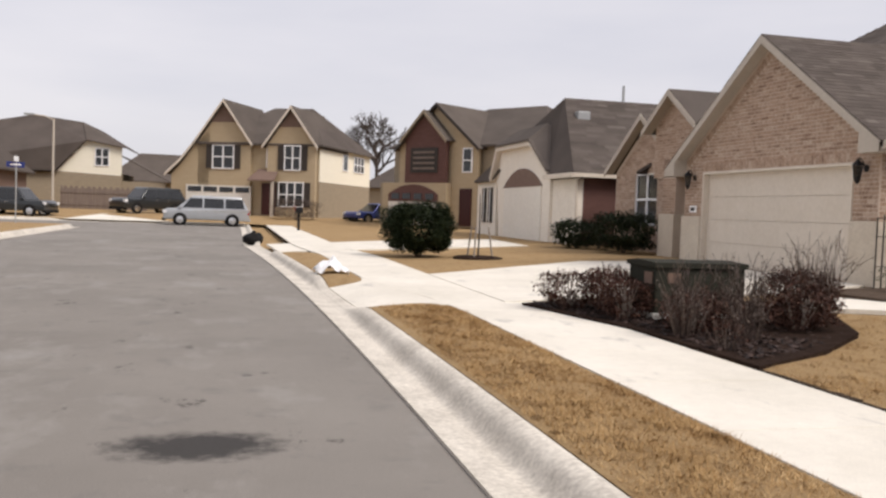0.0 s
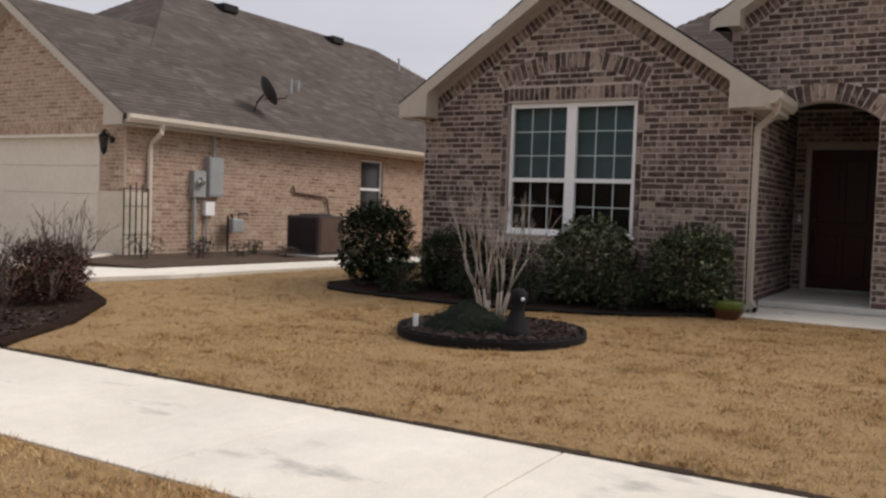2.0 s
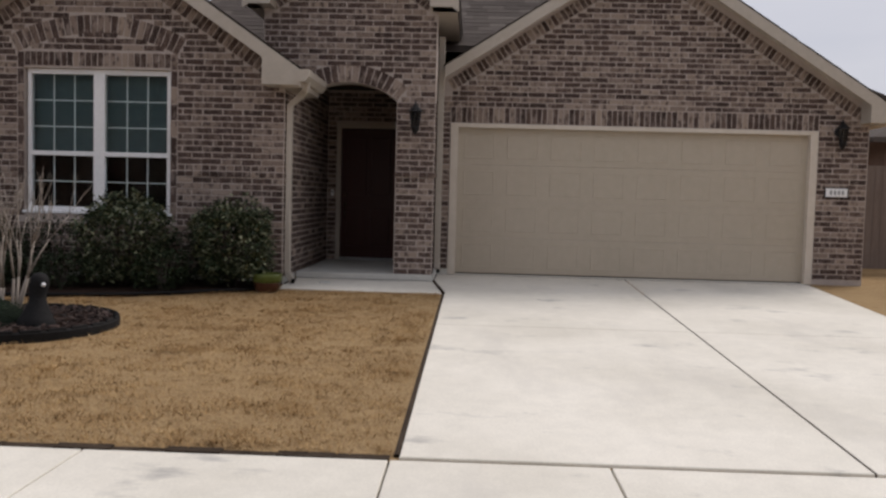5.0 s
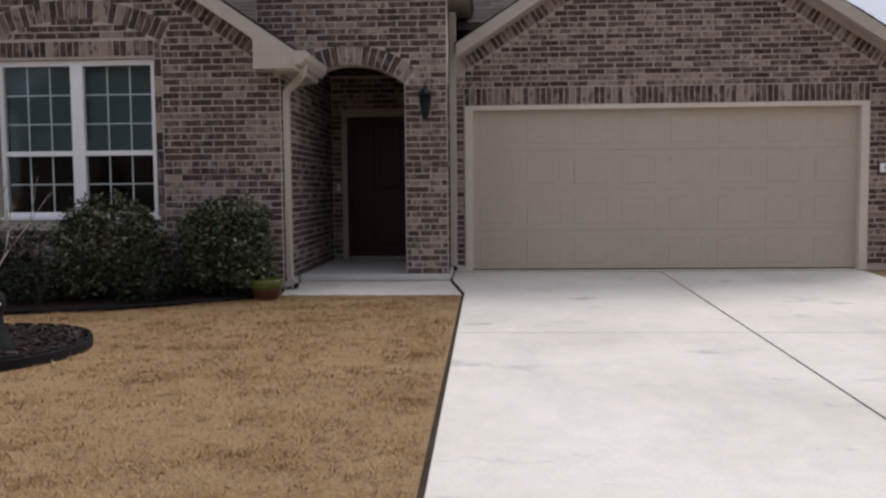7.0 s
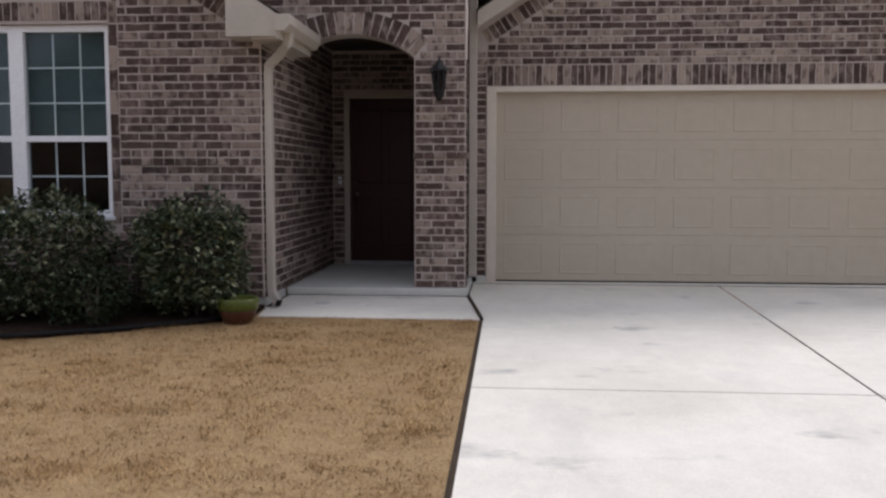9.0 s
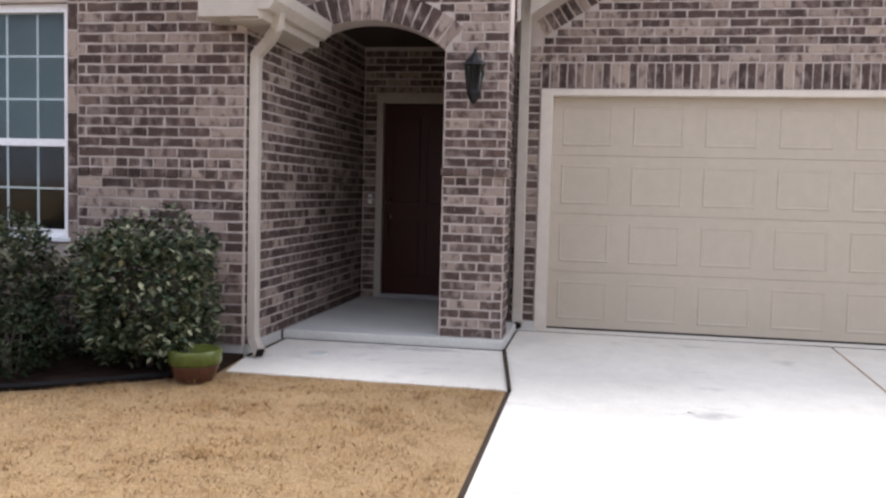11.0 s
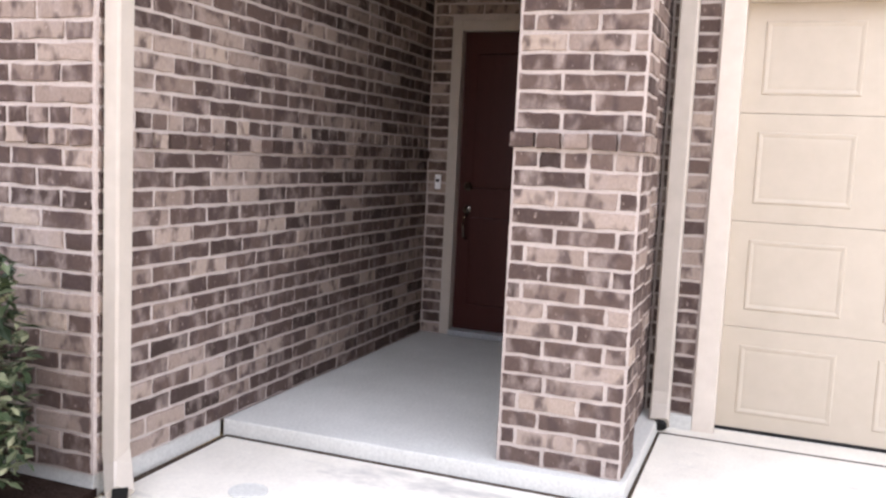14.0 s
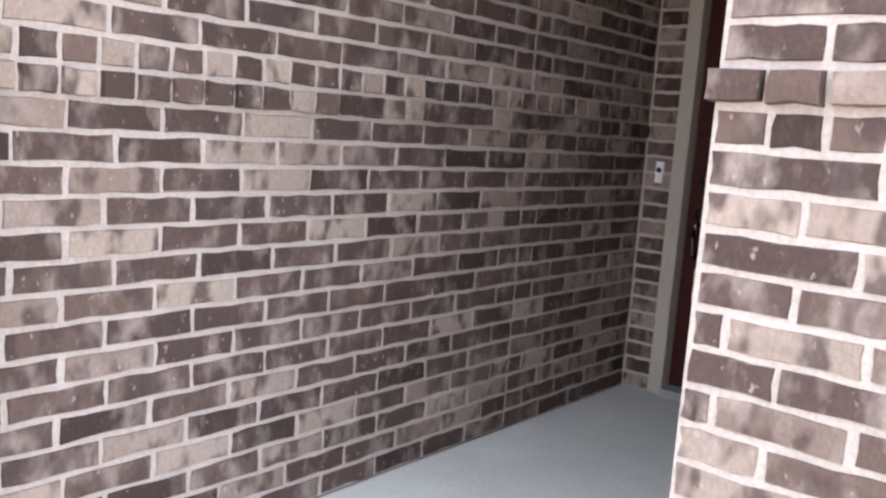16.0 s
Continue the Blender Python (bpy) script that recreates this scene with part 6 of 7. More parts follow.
# the red brick house
h3 = thing("two_storey_red_house", (0, 0, 0), "two-storey red and olive brick house with an arched garage door", "house")
part("wall", lw(bmesh.new(), -5.3, 6.5, 0.4, 0, 4.9, 9.0), M_OLIVE, h3, "olive brick walls")
far_gable(h3, -1.75, 1.9, 6.95, 0.95, -0.6, 5.0, M_REDB, 2.6, M_OLIVE, False)
far_gable(h3, -1.2, 3.4, 7.4, 0.8, -0.1, 6.0, M_TANB, 0, M_SHUTTER, False)
hip_roof(h3, -5.5, 7.0, 0, 10, 4.85, 7.6, 4.0)
part("garage_front", newbox(-5.3, 0.0, -0.6, -0.1, 0, 2.6), M_TANB, h3, "tan stone garage front")
bm = bmesh.new()
c0, cz, r = arc_of(-4.7, -0.6, 1.9, 0.6)
pts = [(c0 + r * math.sin(a), -0.66, cz + r * math.cos(a)) for a in [math.asin(2.05 / r) * (1 - k / 6) for k in range(13)]]
prism(bm, pts + [(-4.7, -0.66, 1.45), (-0.6, -0.66, 1.45)], (0, 0.08, 0))
arch = part("arched_transom", bm, M_REDB, h3, "red-brown arched panel")
for k in range(4):
    part("door_window", newbox(-4.4 + k * 0.95, -3.75 + k * 0.95, -0.70, -0.65, 1.6, 1.95), M_CARGLASS, arch)
part("garage_door", newbox(-4.7, -0.6, -0.64, -0.58, 0.05, 1.45), M_PALEDOOR, h3)
lv = part("louvre_window", newbox(-2.9, -0.7, -0.66, -0.58, 3.2, 4.7), M_SHUTTER, h3, "dark shuttered window")
for k in range(4):
    part("louvre_slat", newbox(-2.65, -0.95, -0.70, -0.65, 3.4 + k * 0.32, 3.52 + k * 0.32), M_FENCE, lv)
part("front_door", newbox(0.7, 1.6, -0.18, -0.08, 0.1, 2.3), M_DOOR, h3)
far_window(h3, 0.9, 1.5, 3.3, 4.6, -0.1, False, (0, 1))
bm = newbox(-5.8, -5.2, -0.3, 8, 0, 2.6)
part("side_wall", bm, M_OLIVE, h3)
h3.matrix_basis = pose(12.5, 50.6, 0.4, 0, 0, -55)

# the cream stone house with the arched garage
h2 = thing("cream_stone_house", (11.4, 33, 0.3), "one-storey cream stone house with arched garage and red brick side", "house")
F2 = front(11.4)
bm = bmesh.new()
panel(bm, F2, [(31.0, 0.2), (37.3, 0.2), (37.9, 2.9), (37.2, 4.2), (33.0, 4.2), (30.95, 3.0)], 0.3)
panel(bm, F2, [(37.9, 0.2), (41.0, 0.2), (41.0, 3.0), (37.9, 3.0)], 0.3)
part("front_wall", bm, M_CREAMSTONE, h2, "cream stone front")
part("front_panel", newbox(11.5, 11.7, 28.5, 31.0, 0.2, 2.65), M_CREAMSTONE, h2)
part("side_wall", newbox(11.7, 22.0, 28.5, 28.75, 0.2, 2.75), M_REDB, h2, "red brick side wall")
part("body_wall", newbox(11.75, 22.0, 28.8, 40.5, 0.2, 2.75), M_CREAMSTONE, h2)
part("garage_door", newbox(11.36, 11.41, 31.9, 36.6, 0.3, 2.45), M_PALEDOOR, h2, "pale garage door")
bm = bmesh.new()
c0, cz, r = arc_of(31.8, 36.7, 2.45, 0.75)
pts = [(11.34, c0 + r * math.sin(a), cz + r * math.cos(a)) for a in [math.asin(2.45 / r) * (1 - k / 8) for k in range(17)]]
prism(bm, pts, (0.07, 0, 0))
part("brick_arch", bm, M_BROWNBRICK, h2, "brown brick arch panel")
bm = bmesh.new()
prism(bm, [(11.15, 37.4, 4.28), (11.15, 32.85, 4.28), (11.15, 32.9, 4.05), (11.15, 37.3, 4.05)], (0.3, 0, 0))
prism(bm, [(11.15, 32.85, 4.28), (11.15, 30.7, 3.02), (11.15, 30.8, 2.82), (11.15, 32.9, 4.05)], (0.3, 0, 0))
prism(bm, [(11.15, 37.4, 4.28), (11.15, 38.3, 2.9), (11.15, 38.1, 2.75), (11.15, 37.3, 4.05)], (0.3, 0, 0))
part("barge_board", bm, M_TRIM_PALE, h2, "pale barge boards")
bm = bmesh.new()
slab(bm, [(11.1, 37.4, 4.30), (11.1, 32.85, 4.30), (12.0, 33.2, 5.0), (12.0, 36.8, 5.0)], 0.08)
slab(bm, [(11.1, 32.85, 4.30), (11.1, 30.7, 3.02), (14, 30.7, 3.02), (12.0, 33.2, 5.0)], 0.08)
ezz = 2.85
for q in (((11.2, 28.2, ezz), (22.4, 28.2, ezz), (19.0, 33.0, 6.0), (12.6, 33.0, 6.0)), ((22.4, 28.2, ezz), (22.4, 41, ezz), (19.0, 33, 6.0)), ((22.4, 41, ezz), (11.2, 41, ezz), (12.6, 33, 6.0), (19.0, 33, 6.0)), ((11.2, 30.9, ezz), (11.2, 28.2, ezz), (12.6, 33, 6.0)), ((11.2, 41, ezz), (11.2, 38.1, ezz), (12.6, 33, 6.0)), ((11.7, 38.1, 3.9), (11.7, 30.9, 3.9), (12.6, 33, 6.0))):
    slab(bm, list(q), 0.1)
r2 = part("roof", bm, M_SHINGLE, h2, "brown asphalt shingle roof")
shingles("shingle_field", [(11.2, 28.2, ezz + 0.01), (22.4, 28.2, ezz + 0.01), (19.0, 33.0, 6.01), (12.6, 33.0, 6.01)], M_SHINGLE, r2, 71, expo=0.2, wide=0.6)
part("gutter", newbox(11.1, 22.4, 28.1, 28.22, ezz - 0.16, ezz - 0.02), M_TRIM_PALE, h2)
part("gutter", newbox(11.08, 11.2, 28.1, 31.0, ezz - 0.18, ezz - 0.02), M_TRIM_PALE, h2)
part("downspout", tube(bmesh.new(), [(11.45, 28.45, 2.6), (11.45, 28.45, 0.4)], 0.05, 6), M_TRIM_PALE, h2)
part("roof_vent", newbox(12.6, 13.1, 31.5, 31.9, 5.0, 5.35, 0.04), M_GREYMETAL, h2)
part("chimney_pipe", tube(bmesh.new(), [(15.1, 33, 5.9), (15.1, 33, 6.65)], 0.055, 8), M_GREYMETAL, h2)
for y in (38.4, 39.4):
    w = part("window", newbox(11.34, 11.41, y, y + 0.6, 0.9, 2.5), M_CARGLASS, h2)
    part("mullion", newbox(11.32, 11.36, y + 0.27, y + 0.33, 0.9, 2.5), M_WHITE, w)

# houses across the bend
h5 = thing("olive_brick_house", (0, 0, 0), "olive brick house with cream gable end and wide shingle roof", "house")
part("wall", newbox(-14.5, 0, 0, 9, 0, 2.9), M_OLIVE, h5)
bm = prism(bmesh.new(), [(-4.9, -0.02, 2.9), (0, -0.02, 2.7), (0, -0.02, 5.1), (-2.6, -0.02, 5.5)], (0, 0.3, 0))
part("gable_siding", bm, M_CREAM, h5, "cream siding")
bm = bmesh.new()
slab(bm, [(-15, -0.4, 2.9), (-4.9, -0.4, 2.9), (-2.6, -0.4, 5.5), (-3.4, 3, 7.1), (-7.4, 4, 7.6), (-12.0, 4, 6.6)], 0.1)
slab(bm, [(-2.6, -0.4, 5.5), (0.4, -0.4, 5.0), (-2.0, 4, 6.5), (-3.4, 3, 7.1)], 0.1)
slab(bm, [(0.4, -0.4, 5.0), (0.4, 9, 5.0), (-2.0, 4, 6.5)], 0.1)
slab(bm, [(-15, -0.4, 2.9), (-12.0, 4, 6.6), (-15, 9, 2.9)], 0.1)
part("roof", bm, M_SHINGLE, h5, "brown shingle roof")
far_window(h5, -1.95, -1.0, 3.5, 4.8, -0.02, False, (1, 1))
part("side_wing", newbox(0, 3.4, 0.5, 8, 0, 2.3), M_OLIVE, h5)
part("wing_roof", slab(bmesh.new(), [(-0.1, 0.2, 4.4), (4.0, 0.2, 2.3), (4.0, 9, 2.3), (-0.1, 9, 4.4)], 0.1), M_SHINGLE, h5)
h5.matrix_basis = pose(-9.0, 75.0, 0.5)
h6 = thing("distant_house", (0, 0, 0), "distant house with a dark shingle roof", "house")
part("wall", newbox(-6, 6, 0, 8, 0, 3), M_OLIVE, h6)
hip_roof(h6, -6.5, 6.5, -0.5, 8.5, 3, 6.3, 3.5)
h6.matrix_basis = pose(-8.0, 105.0, 0.5)
copy_thing(h6, pose(17.5, 86, 0.5, 0, 0, -40))
h7 = thing("brown_house", (0, 0, 0), "brown brick house at the street corner", "house")
part("wall", newbox(-8, 0, 0, 9, 0, 2.8), M_BROWNBRICK, h7)
hip_roof(h7, -8.5, 0.5, -0.5, 9.5, 2.8, 5.8, 3.0)
h7.matrix_basis = pose(-15.2, 62, 0.3)
# plain houses that close the other side of the street
across = thing("house_across_street", (0, 0, 0), "plain brown brick house across the street", "house", "houses across the street")
part("wall", newbox(-5, 0, -5.5, 5.5, 0, 4.6), M_BROWNBRICK, across)
bm = bmesh.new()
for q in (((-5.4, -5.9, 4.5), (-5.4, 5.9, 4.5), (-2.5, 3, 7.6), (-2.5, -3, 7.6)), ((0.4, 5.9, 4.5), (0.4, -5.9, 4.5), (-2.5, -3, 7.6), (-2.5, 3, 7.6)), ((-5.4, 5.9, 4.5), (0.4, 5.9, 4.5), (-2.5, 3, 7.6)), ((0.4, -5.9, 4.5), (-5.4, -5.9, 4.5), (-2.5, -3, 7.6))):
    slab(bm, list(q), 0.12)
part("roof", bm, M_SHINGLE, across)
part("garage_door", newbox(-0.01, 0.05, -4.5, 0.2, 0.05, 2.3), M_FENCE, across)
part("front_door", newbox(-0.01, 0.05, 1.2, 2.2, 0.05, 2.2), M_DOOR, across)
across.matrix_basis = pose(-13.5, 0.5, 0.2)
for y in (-37, -24.5, -12, 13):
    copy_thing(across, pose(-13.5, y, 0.2))
fence = thing("wooden_fence", (-10, 70, 0.4), "weathered wooden fence between the far houses", "fence")
for k in range(30):
    part("fence_board", newbox(-12.6 + k * 0.2, -12.42 + k * 0.2, 70, 70.03, 0.35, 2.2 - 0.15 * (k % 2 == 0)), M_FENCE, fence)
for z in (0.8, 1.7):
    part("fence_rail", newbox(-12.6, -6.6, 69.95, 69.995, z, z + 0.1), M_FENCE, fence)
for k in range(7):
    part("fence_post", newbox(-12.65 + k, -12.53 + k, 70.035, 70.15, 0.3, 2.2), M_FENCE, fence)

bm = prism(bmesh.new(), [(-9.6, 54.05, 0.135), (-3.9, 54.05, 0.135), (-1.3, 63.6, 0.53), (-5.4, 65.8, 0.53), (-7.2, 61.2, 0.53), (-8.4, 57.5, 0.35)], (0, 0, -0.03))
structure("far_drive", bm, M_CONCRETE, "pale concrete drive of the tan house", "driveway")
structure("far_pavement", newbox(-24, -9.7, 55.0, 56.2, 0.1, 0.185), M_CONCRETE, "pale concrete pavement at the bend", "pavement")

# ---- vehicles ----


def paint(name, c):
    m, n, l, bs = material(name, 0.3, 0.3, 0.5)
    f = noise_node(n, l, 3.0, 3.0)
    l.new(ramp(n, l, f, [(0.3, tuple(v * 0.9 for v in c)), (0.7, c)]), bs.inputs["Base Color"])
    bs.inputs["Coat Weight"].default_value = 0.5
    return m


M_SILVER, M_BLACKCAR, M_BLUECAR = paint("silver_car_paint", (0.40, 0.415, 0.43)), paint("black_car_paint", (0.025, 0.028, 0.03)), paint("blue_car_paint", (0.03, 0.05, 0.22))
M_TAIL = surface("red_lens", (0.25, 0.01, 0.01), (0.35, 0.02, 0.02), 5.0, 30.0, 0.2)
M_HEAD = surface("clear_lens", (0.6, 0.6, 0.6), (0.75, 0.75, 0.75), 5.0, 30.0, 0.1)


def car(name, label, body, L, W, H, hood, screen, roof0, roof1, rear, deck, m):
    """A car along x, nose at -x; hood to deck are shares of the length or height of the side view."""
    ob = thing(name, (0, 0, 0), label, "car")
    z0 = 0.22
    belt = H * 0.56
    side_ = [(-0.5, z0 + 0.12), (-0.5, hood * H * 0.82), (-0.46, hood * H), (screen, belt), (rear, belt), (0.485, deck * H), (0.5, deck * H * 0.8), (0.5, z0 + 0.1)]

    def loft(prof, widths, bevel):
        bm = bmesh.new()
        ring = [[(x * L, s * wd, z) for (x, z), wd in zip(prof, widths)] for s in (-0.5, 0.5)]
        prism_pts = [Vector(p) for p in ring[0]]
        a = [bm.verts.new(p) for p in ring[0]]
        b = [bm.verts.new(p) for p in ring[1]]
        bm.faces.new(a)
        bm.faces.new(b[::-1])
        for i in range(len(a)):
            bm.faces.new((a[i], b[i], b[(i + 1) % len(a)], a[(i + 1) % len(a)]))
        bmesh.ops.recalc_face_normals(bm, faces=bm.faces)
        bmesh.ops.bevel(bm, geom=list(bm.edges), offset=bevel, segments=3, affect="EDGES", profile=0.5)
        return bm
    part("body", loft(side_, [W * 0.97, W, W * 0.96, W * 0.97, W * 0.97, W * 0.95, W, W * 0.97], 0.07), body, ob, smooth=True)
    cab = [(screen - 0.005, belt - 0.05), (roof0, H), (roof1, H * 0.99), (rear + 0.005, belt - 0.05)]
    c = part("cabin", loft(cab, [W * 0.95, W * 0.78, W * 0.78, W * 0.95], 0.06), body, ob, smooth=True)
    # side glass, windscreen and rear glass set just proud of the cabin
    hgt = H - belt
    for s in (-1, 1):
        n_w = 3
        xs0, xs1 = (screen + (roof0 - screen) * 0.35) * L, (rear + (roof1 - rear) * 0.35) * L
        for k in range(n_w):
            a, b = xs0 + (xs1 - xs0) * (k + 0.04) / n_w, xs0 + (xs1 - xs0) * (k + 0.96) / n_w
            bm = bmesh.new()
            za, zb = belt + hgt * 0.08, belt + hgt * 0.80
            wa, wb = W * (0.475 - 0.085 * 0.12), W * (0.475 - 0.085 * 0.82)
            ta = max(a, (screen + (roof0 - screen) * 0.85) * L)
            tb = min(b, (rear + (roof1 - rear) * 0.85) * L)
            prism(bm, [(a, s * (wa + 0.012), za), (b, s * (wa + 0.012), za), (tb, s * (wb + 0.012), zb), (ta, s * (wb + 0.012), zb)], (0, -s * 0.02, 0))
            part("side_window", bm, M_CARGLASS, ob)
    for xa, xb, nm, sg in ((screen, roof0, "windscreen", -1), (rear, roof1, "rear_window", 1)):
        bm = bmesh.new()
        p0 = Vector(((xa + (xb - xa) * 0.1) * L + sg * 0.02, 0, belt + hgt * 0.08))
        p1 = Vector(((xa + (xb - xa) * 0.88) * L + sg * 0.02, 0, belt + hgt * 0.88))
        prism(bm, [(p0.x, -W * 0.43, p0.z), (p0.x, W * 0.43, p0.z), (p1.x, W * 0.36, p1.z), (p1.x, -W * 0.36, p1.z)], (-sg * 0.03, 0, 0))
        part(nm, bm, M_CARGLASS, ob)
    for x in (-0.31 * L, 0.30 * L):
        for s in (-1, 1):
            mm = pose(x, s * (W / 2 - 0.10), 0.33, 90, 0, 0)
            w = part("wheel", lathe(bmesh.new(), [(0.20, -0.10), (0.30, -0.11), (0.33, -0.07), (0.33, 0.07), (0.30, 0.11), (0.20, 0.10)], seg=24, m=mm), M_RUBBER, ob, smooth=True)
            part("rim", lathe(bmesh.new(), [(0.05, -0.112), (0.20, -0.105), (0.20, 0.105), (0.05, 0.112)], seg=16, m=mm), M_CHROME, w)
            part("wheel_arch", lathe(bmesh.new(), [(0.30, -0.015), (0.385, -0.015), (0.385, 0.015), (0.30, 0.015)], seg=24, m=pose(x, s * (W / 2 - 0.012), 0.34, 90, 0, 0)), M_RUBBER, ob)
    for s in (-1, 1):
        part("headlight", newbox(-0.505 * L, -0.46 * L, s * W * 0.44 - 0.16, s * W * 0.44 + 0.08, hood * H * 0.72, hood * H * 0.9, 0.02), M_HEAD, ob)
        part("tail_light", newbox(0.475 * L, 0.503 * L, s * W * 0.43 - 0.1, s * W * 0.43 + 0.08, deck * H * 0.72, deck * H * 0.98, 0.015), M_TAIL, ob)
        part("mirror", newbox((screen + 0.04) * L, (screen + 0.07) * L, s * (W / 2 + 0.02) - 0.08, s * (W / 2 + 0.02) + 0.08, belt, belt + 0.14, 0.03), body, ob)
    part("bumper", newbox(-0.512 * L, -0.47 * L, -W * 0.45, W * 0.45, 0.25, 0.42, 0.03), M_RUBBER, ob)
    part("bumper", newbox(0.47 * L, 0.512 * L, -W * 0.45, W * 0.45, 0.30, 0.5, 0.03), body, ob)
    for s in (-1, 1):
        for k in (-0.02, 0.17):
            part("door_handle", newbox(k * L, k * L + 0.16, s * W / 2 - 0.02, s * W / 2 + 0.012, belt - 0.13, belt - 0.10, 0.006), M_CHROME, ob)
    ob.matrix_basis = m
    return ob


car("minivan", "silver minivan parked along the bend of the street", M_SILVER, 4.75, 1.9, 1.72, 0.55, -0.36, -0.16, 0.40, 0.485, 0.56, pose(-1.62, 52.7, 0.0, 0, 0, 3))
car("suv", "dark sport utility vehicle parked on a drive", M_BLACKCAR, 4.7, 1.9, 1.75, 0.58, -0.26, -0.12, 0.40, 0.48, 0.57, pose(-5.6, 61.5, 0.45, 0, 0, 38))
car("suv", "black sport utility vehicle parked across the street", M_BLACKCAR, 4.5, 1.85, 1.7, 0.58, -0.26, -0.12, 0.40, 0.48, 0.57, pose(-12.7, 56.2, 0.14, 0, 0, 165))
car("sedan", "dark blue sedan parked on a drive", M_BLUECAR, 4.5, 1.8, 1.42, 0.58, -0.22, -0.06, 0.20, 0.36, 0.66, pose(9.6, 60.5, 0.28, 0, 0, 28))

# ---- street furniture and far plants ----
pole = thing("street_lamp", (-11.4, 60.5, 0.3), "slender pale street lamp post", "street lamp")
part("pole", tube(bmesh.new(), [(-11.4, 60.5, 0.2), (-11.4, 60.5, 6.3)], 0.085, 10, 0.06), M_TRIM, pole)
part("arm", tube(bmesh.new(), [(-11.4, 60.5, 6.25), (-11.9, 60.4, 6.45), (-12.6, 60.3, 6.5)], 0.04, 8), M_TRIM, pole)
part("lamp_head", newbox(-13.1, -12.5, 60.15, 60.45, 6.45, 6.58, 0.03), M_GREYMETAL, pole)
sign = thing("street_sign", (-9.55, 42.6, 0.13), "blue and white street name sign on a post", "street sign")
part("post", tube(bmesh.new(), [(-9.55, 42.6, 0.1), (-9.55, 42.6, 2.9)], 0.03, 8), M_GREYMETAL, sign)
part("blade", newbox(-9.95, -9.2, 42.58, 42.60, 2.60, 2.85), M_BLUECAR, sign)
part("blade", newbox(-9.56, -9.54, 42.2, 43.0, 2.87, 3.1), M_WHITE, sign)
part("lettering_bar", newbox(-9.8, -9.35, 42.572, 42.582, 2.69, 2.76), M_WHITE, sign)
mb = thing("mailbox", (3.0, 43, 0.2), "dark mailbox on a post by the kerb", "mailbox")
part("post", newbox(2.94, 3.06, 42.94, 43.06, 0.12, 1.0, 0.01), M_DARKMETAL, mb)
bm = newbox(2.82, 3.18, 42.7, 43.3, 0.98, 1.28, 0.08)
part("box", bm, M_DARKMETAL, mb)
part("flag", newbox(2.78, 2.81, 42.8, 42.84, 1.1, 1.35), M_TAIL, mb)
bag = thing("trash_bag", (0.62, 29.3, 0.0), "black rubbish bag lying by the kerb", "bag")
bm = bmesh.new()
bmesh.ops.create_icosphere(bm, subdivisions=3, radius=0.34)
for v in bm.verts:
    v.co += v.normal * 0.10 * noise.noise(v.co * 5)
    v.co.z = max(-0.2, v.co.z * 0.62)
bmesh.ops.translate(bm, verts=bm.verts, vec=(0.62, 29.3, 0.22))
part("sack", bm, M_RUBBER, bag, smooth=True)
part("knot", lathe(bmesh.new(), [(0.03, 0.38), (0.05, 0.44), (0.08, 0.48)], 0.62, 29.3, 8), M_RUBBER, bag)
wb = thing("plastic_sheet", (1.72, 15.9, 0.15), "crumpled white plastic sheet on the grass", "plastic sheet")
bm = bmesh.new()
bmesh.ops.create_grid(bm, x_segments=18, y_segments=18, size=0.30)
for v in bm.verts:
    q = v.co.copy()
    v.co.z = 0.05 + 0.26 * max(0, 1 - q.length / 0.38) + 0.09 * noise.noise(q * 7) + 0.05 * noise.noise(q * 15)
    v.co.z = max(0.006, v.co.z)
bmesh.ops.translate(bm, verts=bm.verts, vec=(1.72, 15.9, 0.15))
bmesh.ops.solidify(bm, geom=bm.faces[:], thickness=0.004)
part("sheet", bm, M_PLASTIC, wb, smooth=True)
shrub("round_bush", 4.55, 21.8, 1.80, 1.80, 1.38, 22000, 0.085, M_LEAF_DARK, "large rounded dark evergreen bush on the lawn", "bush", seed=101, boxy=2.2, lump=0.12)
shrub("dark_bush", 11.0, 23.6, 1.5, 2.2, 1.15, 7000, 0.10, M_LEAF_DARK, "dense dark evergreen bush by a wall", "bush", seed=102, boxy=2.4, lump=0.2)
shrub("dark_bush", 10.6, 26.2, 1.3, 1.8, 0.9, 4500, 0.10, M_LEAF_DARK, "dense dark evergreen bush by a wall", "bush", seed=103, boxy=2.4, lump=0.2)
shrub("brown_bush", 3.9, 59.0, 3.2, 1.6, 1.4, 2500, 0.12, M_LEAF_BROWN, "brown winter hedge in front of a far house", "bush", seed=104, ground=0.4)
shrub("brown_bush", 8.7, 50.0, 1.6, 1.2, 1.2, 1200, 0.10, M_LEAF_DARK, "dark shrub beside a front door", "bush", seed=105, ground=0.35)
yt = thing("staked_sapling", (5.9, 21.0, 0.25), "young bare tree held by three stakes in mulch", "tree")
bm = lathe(bmesh.new(), [(0.62, 0.17), (0.62, 0.24), (0.5, 0.27), (0.05, 0.29)], 5.9, 21.0, 24)
part("mulch_ring", bm, M_MULCH, yt)
part("trunk", tube(bmesh.new(), [(5.9, 21, 0.2), (5.92, 21, 1.0), (5.9, 21, 1.8)], 0.025, 6, 0.012), M_DARKBARK, yt)
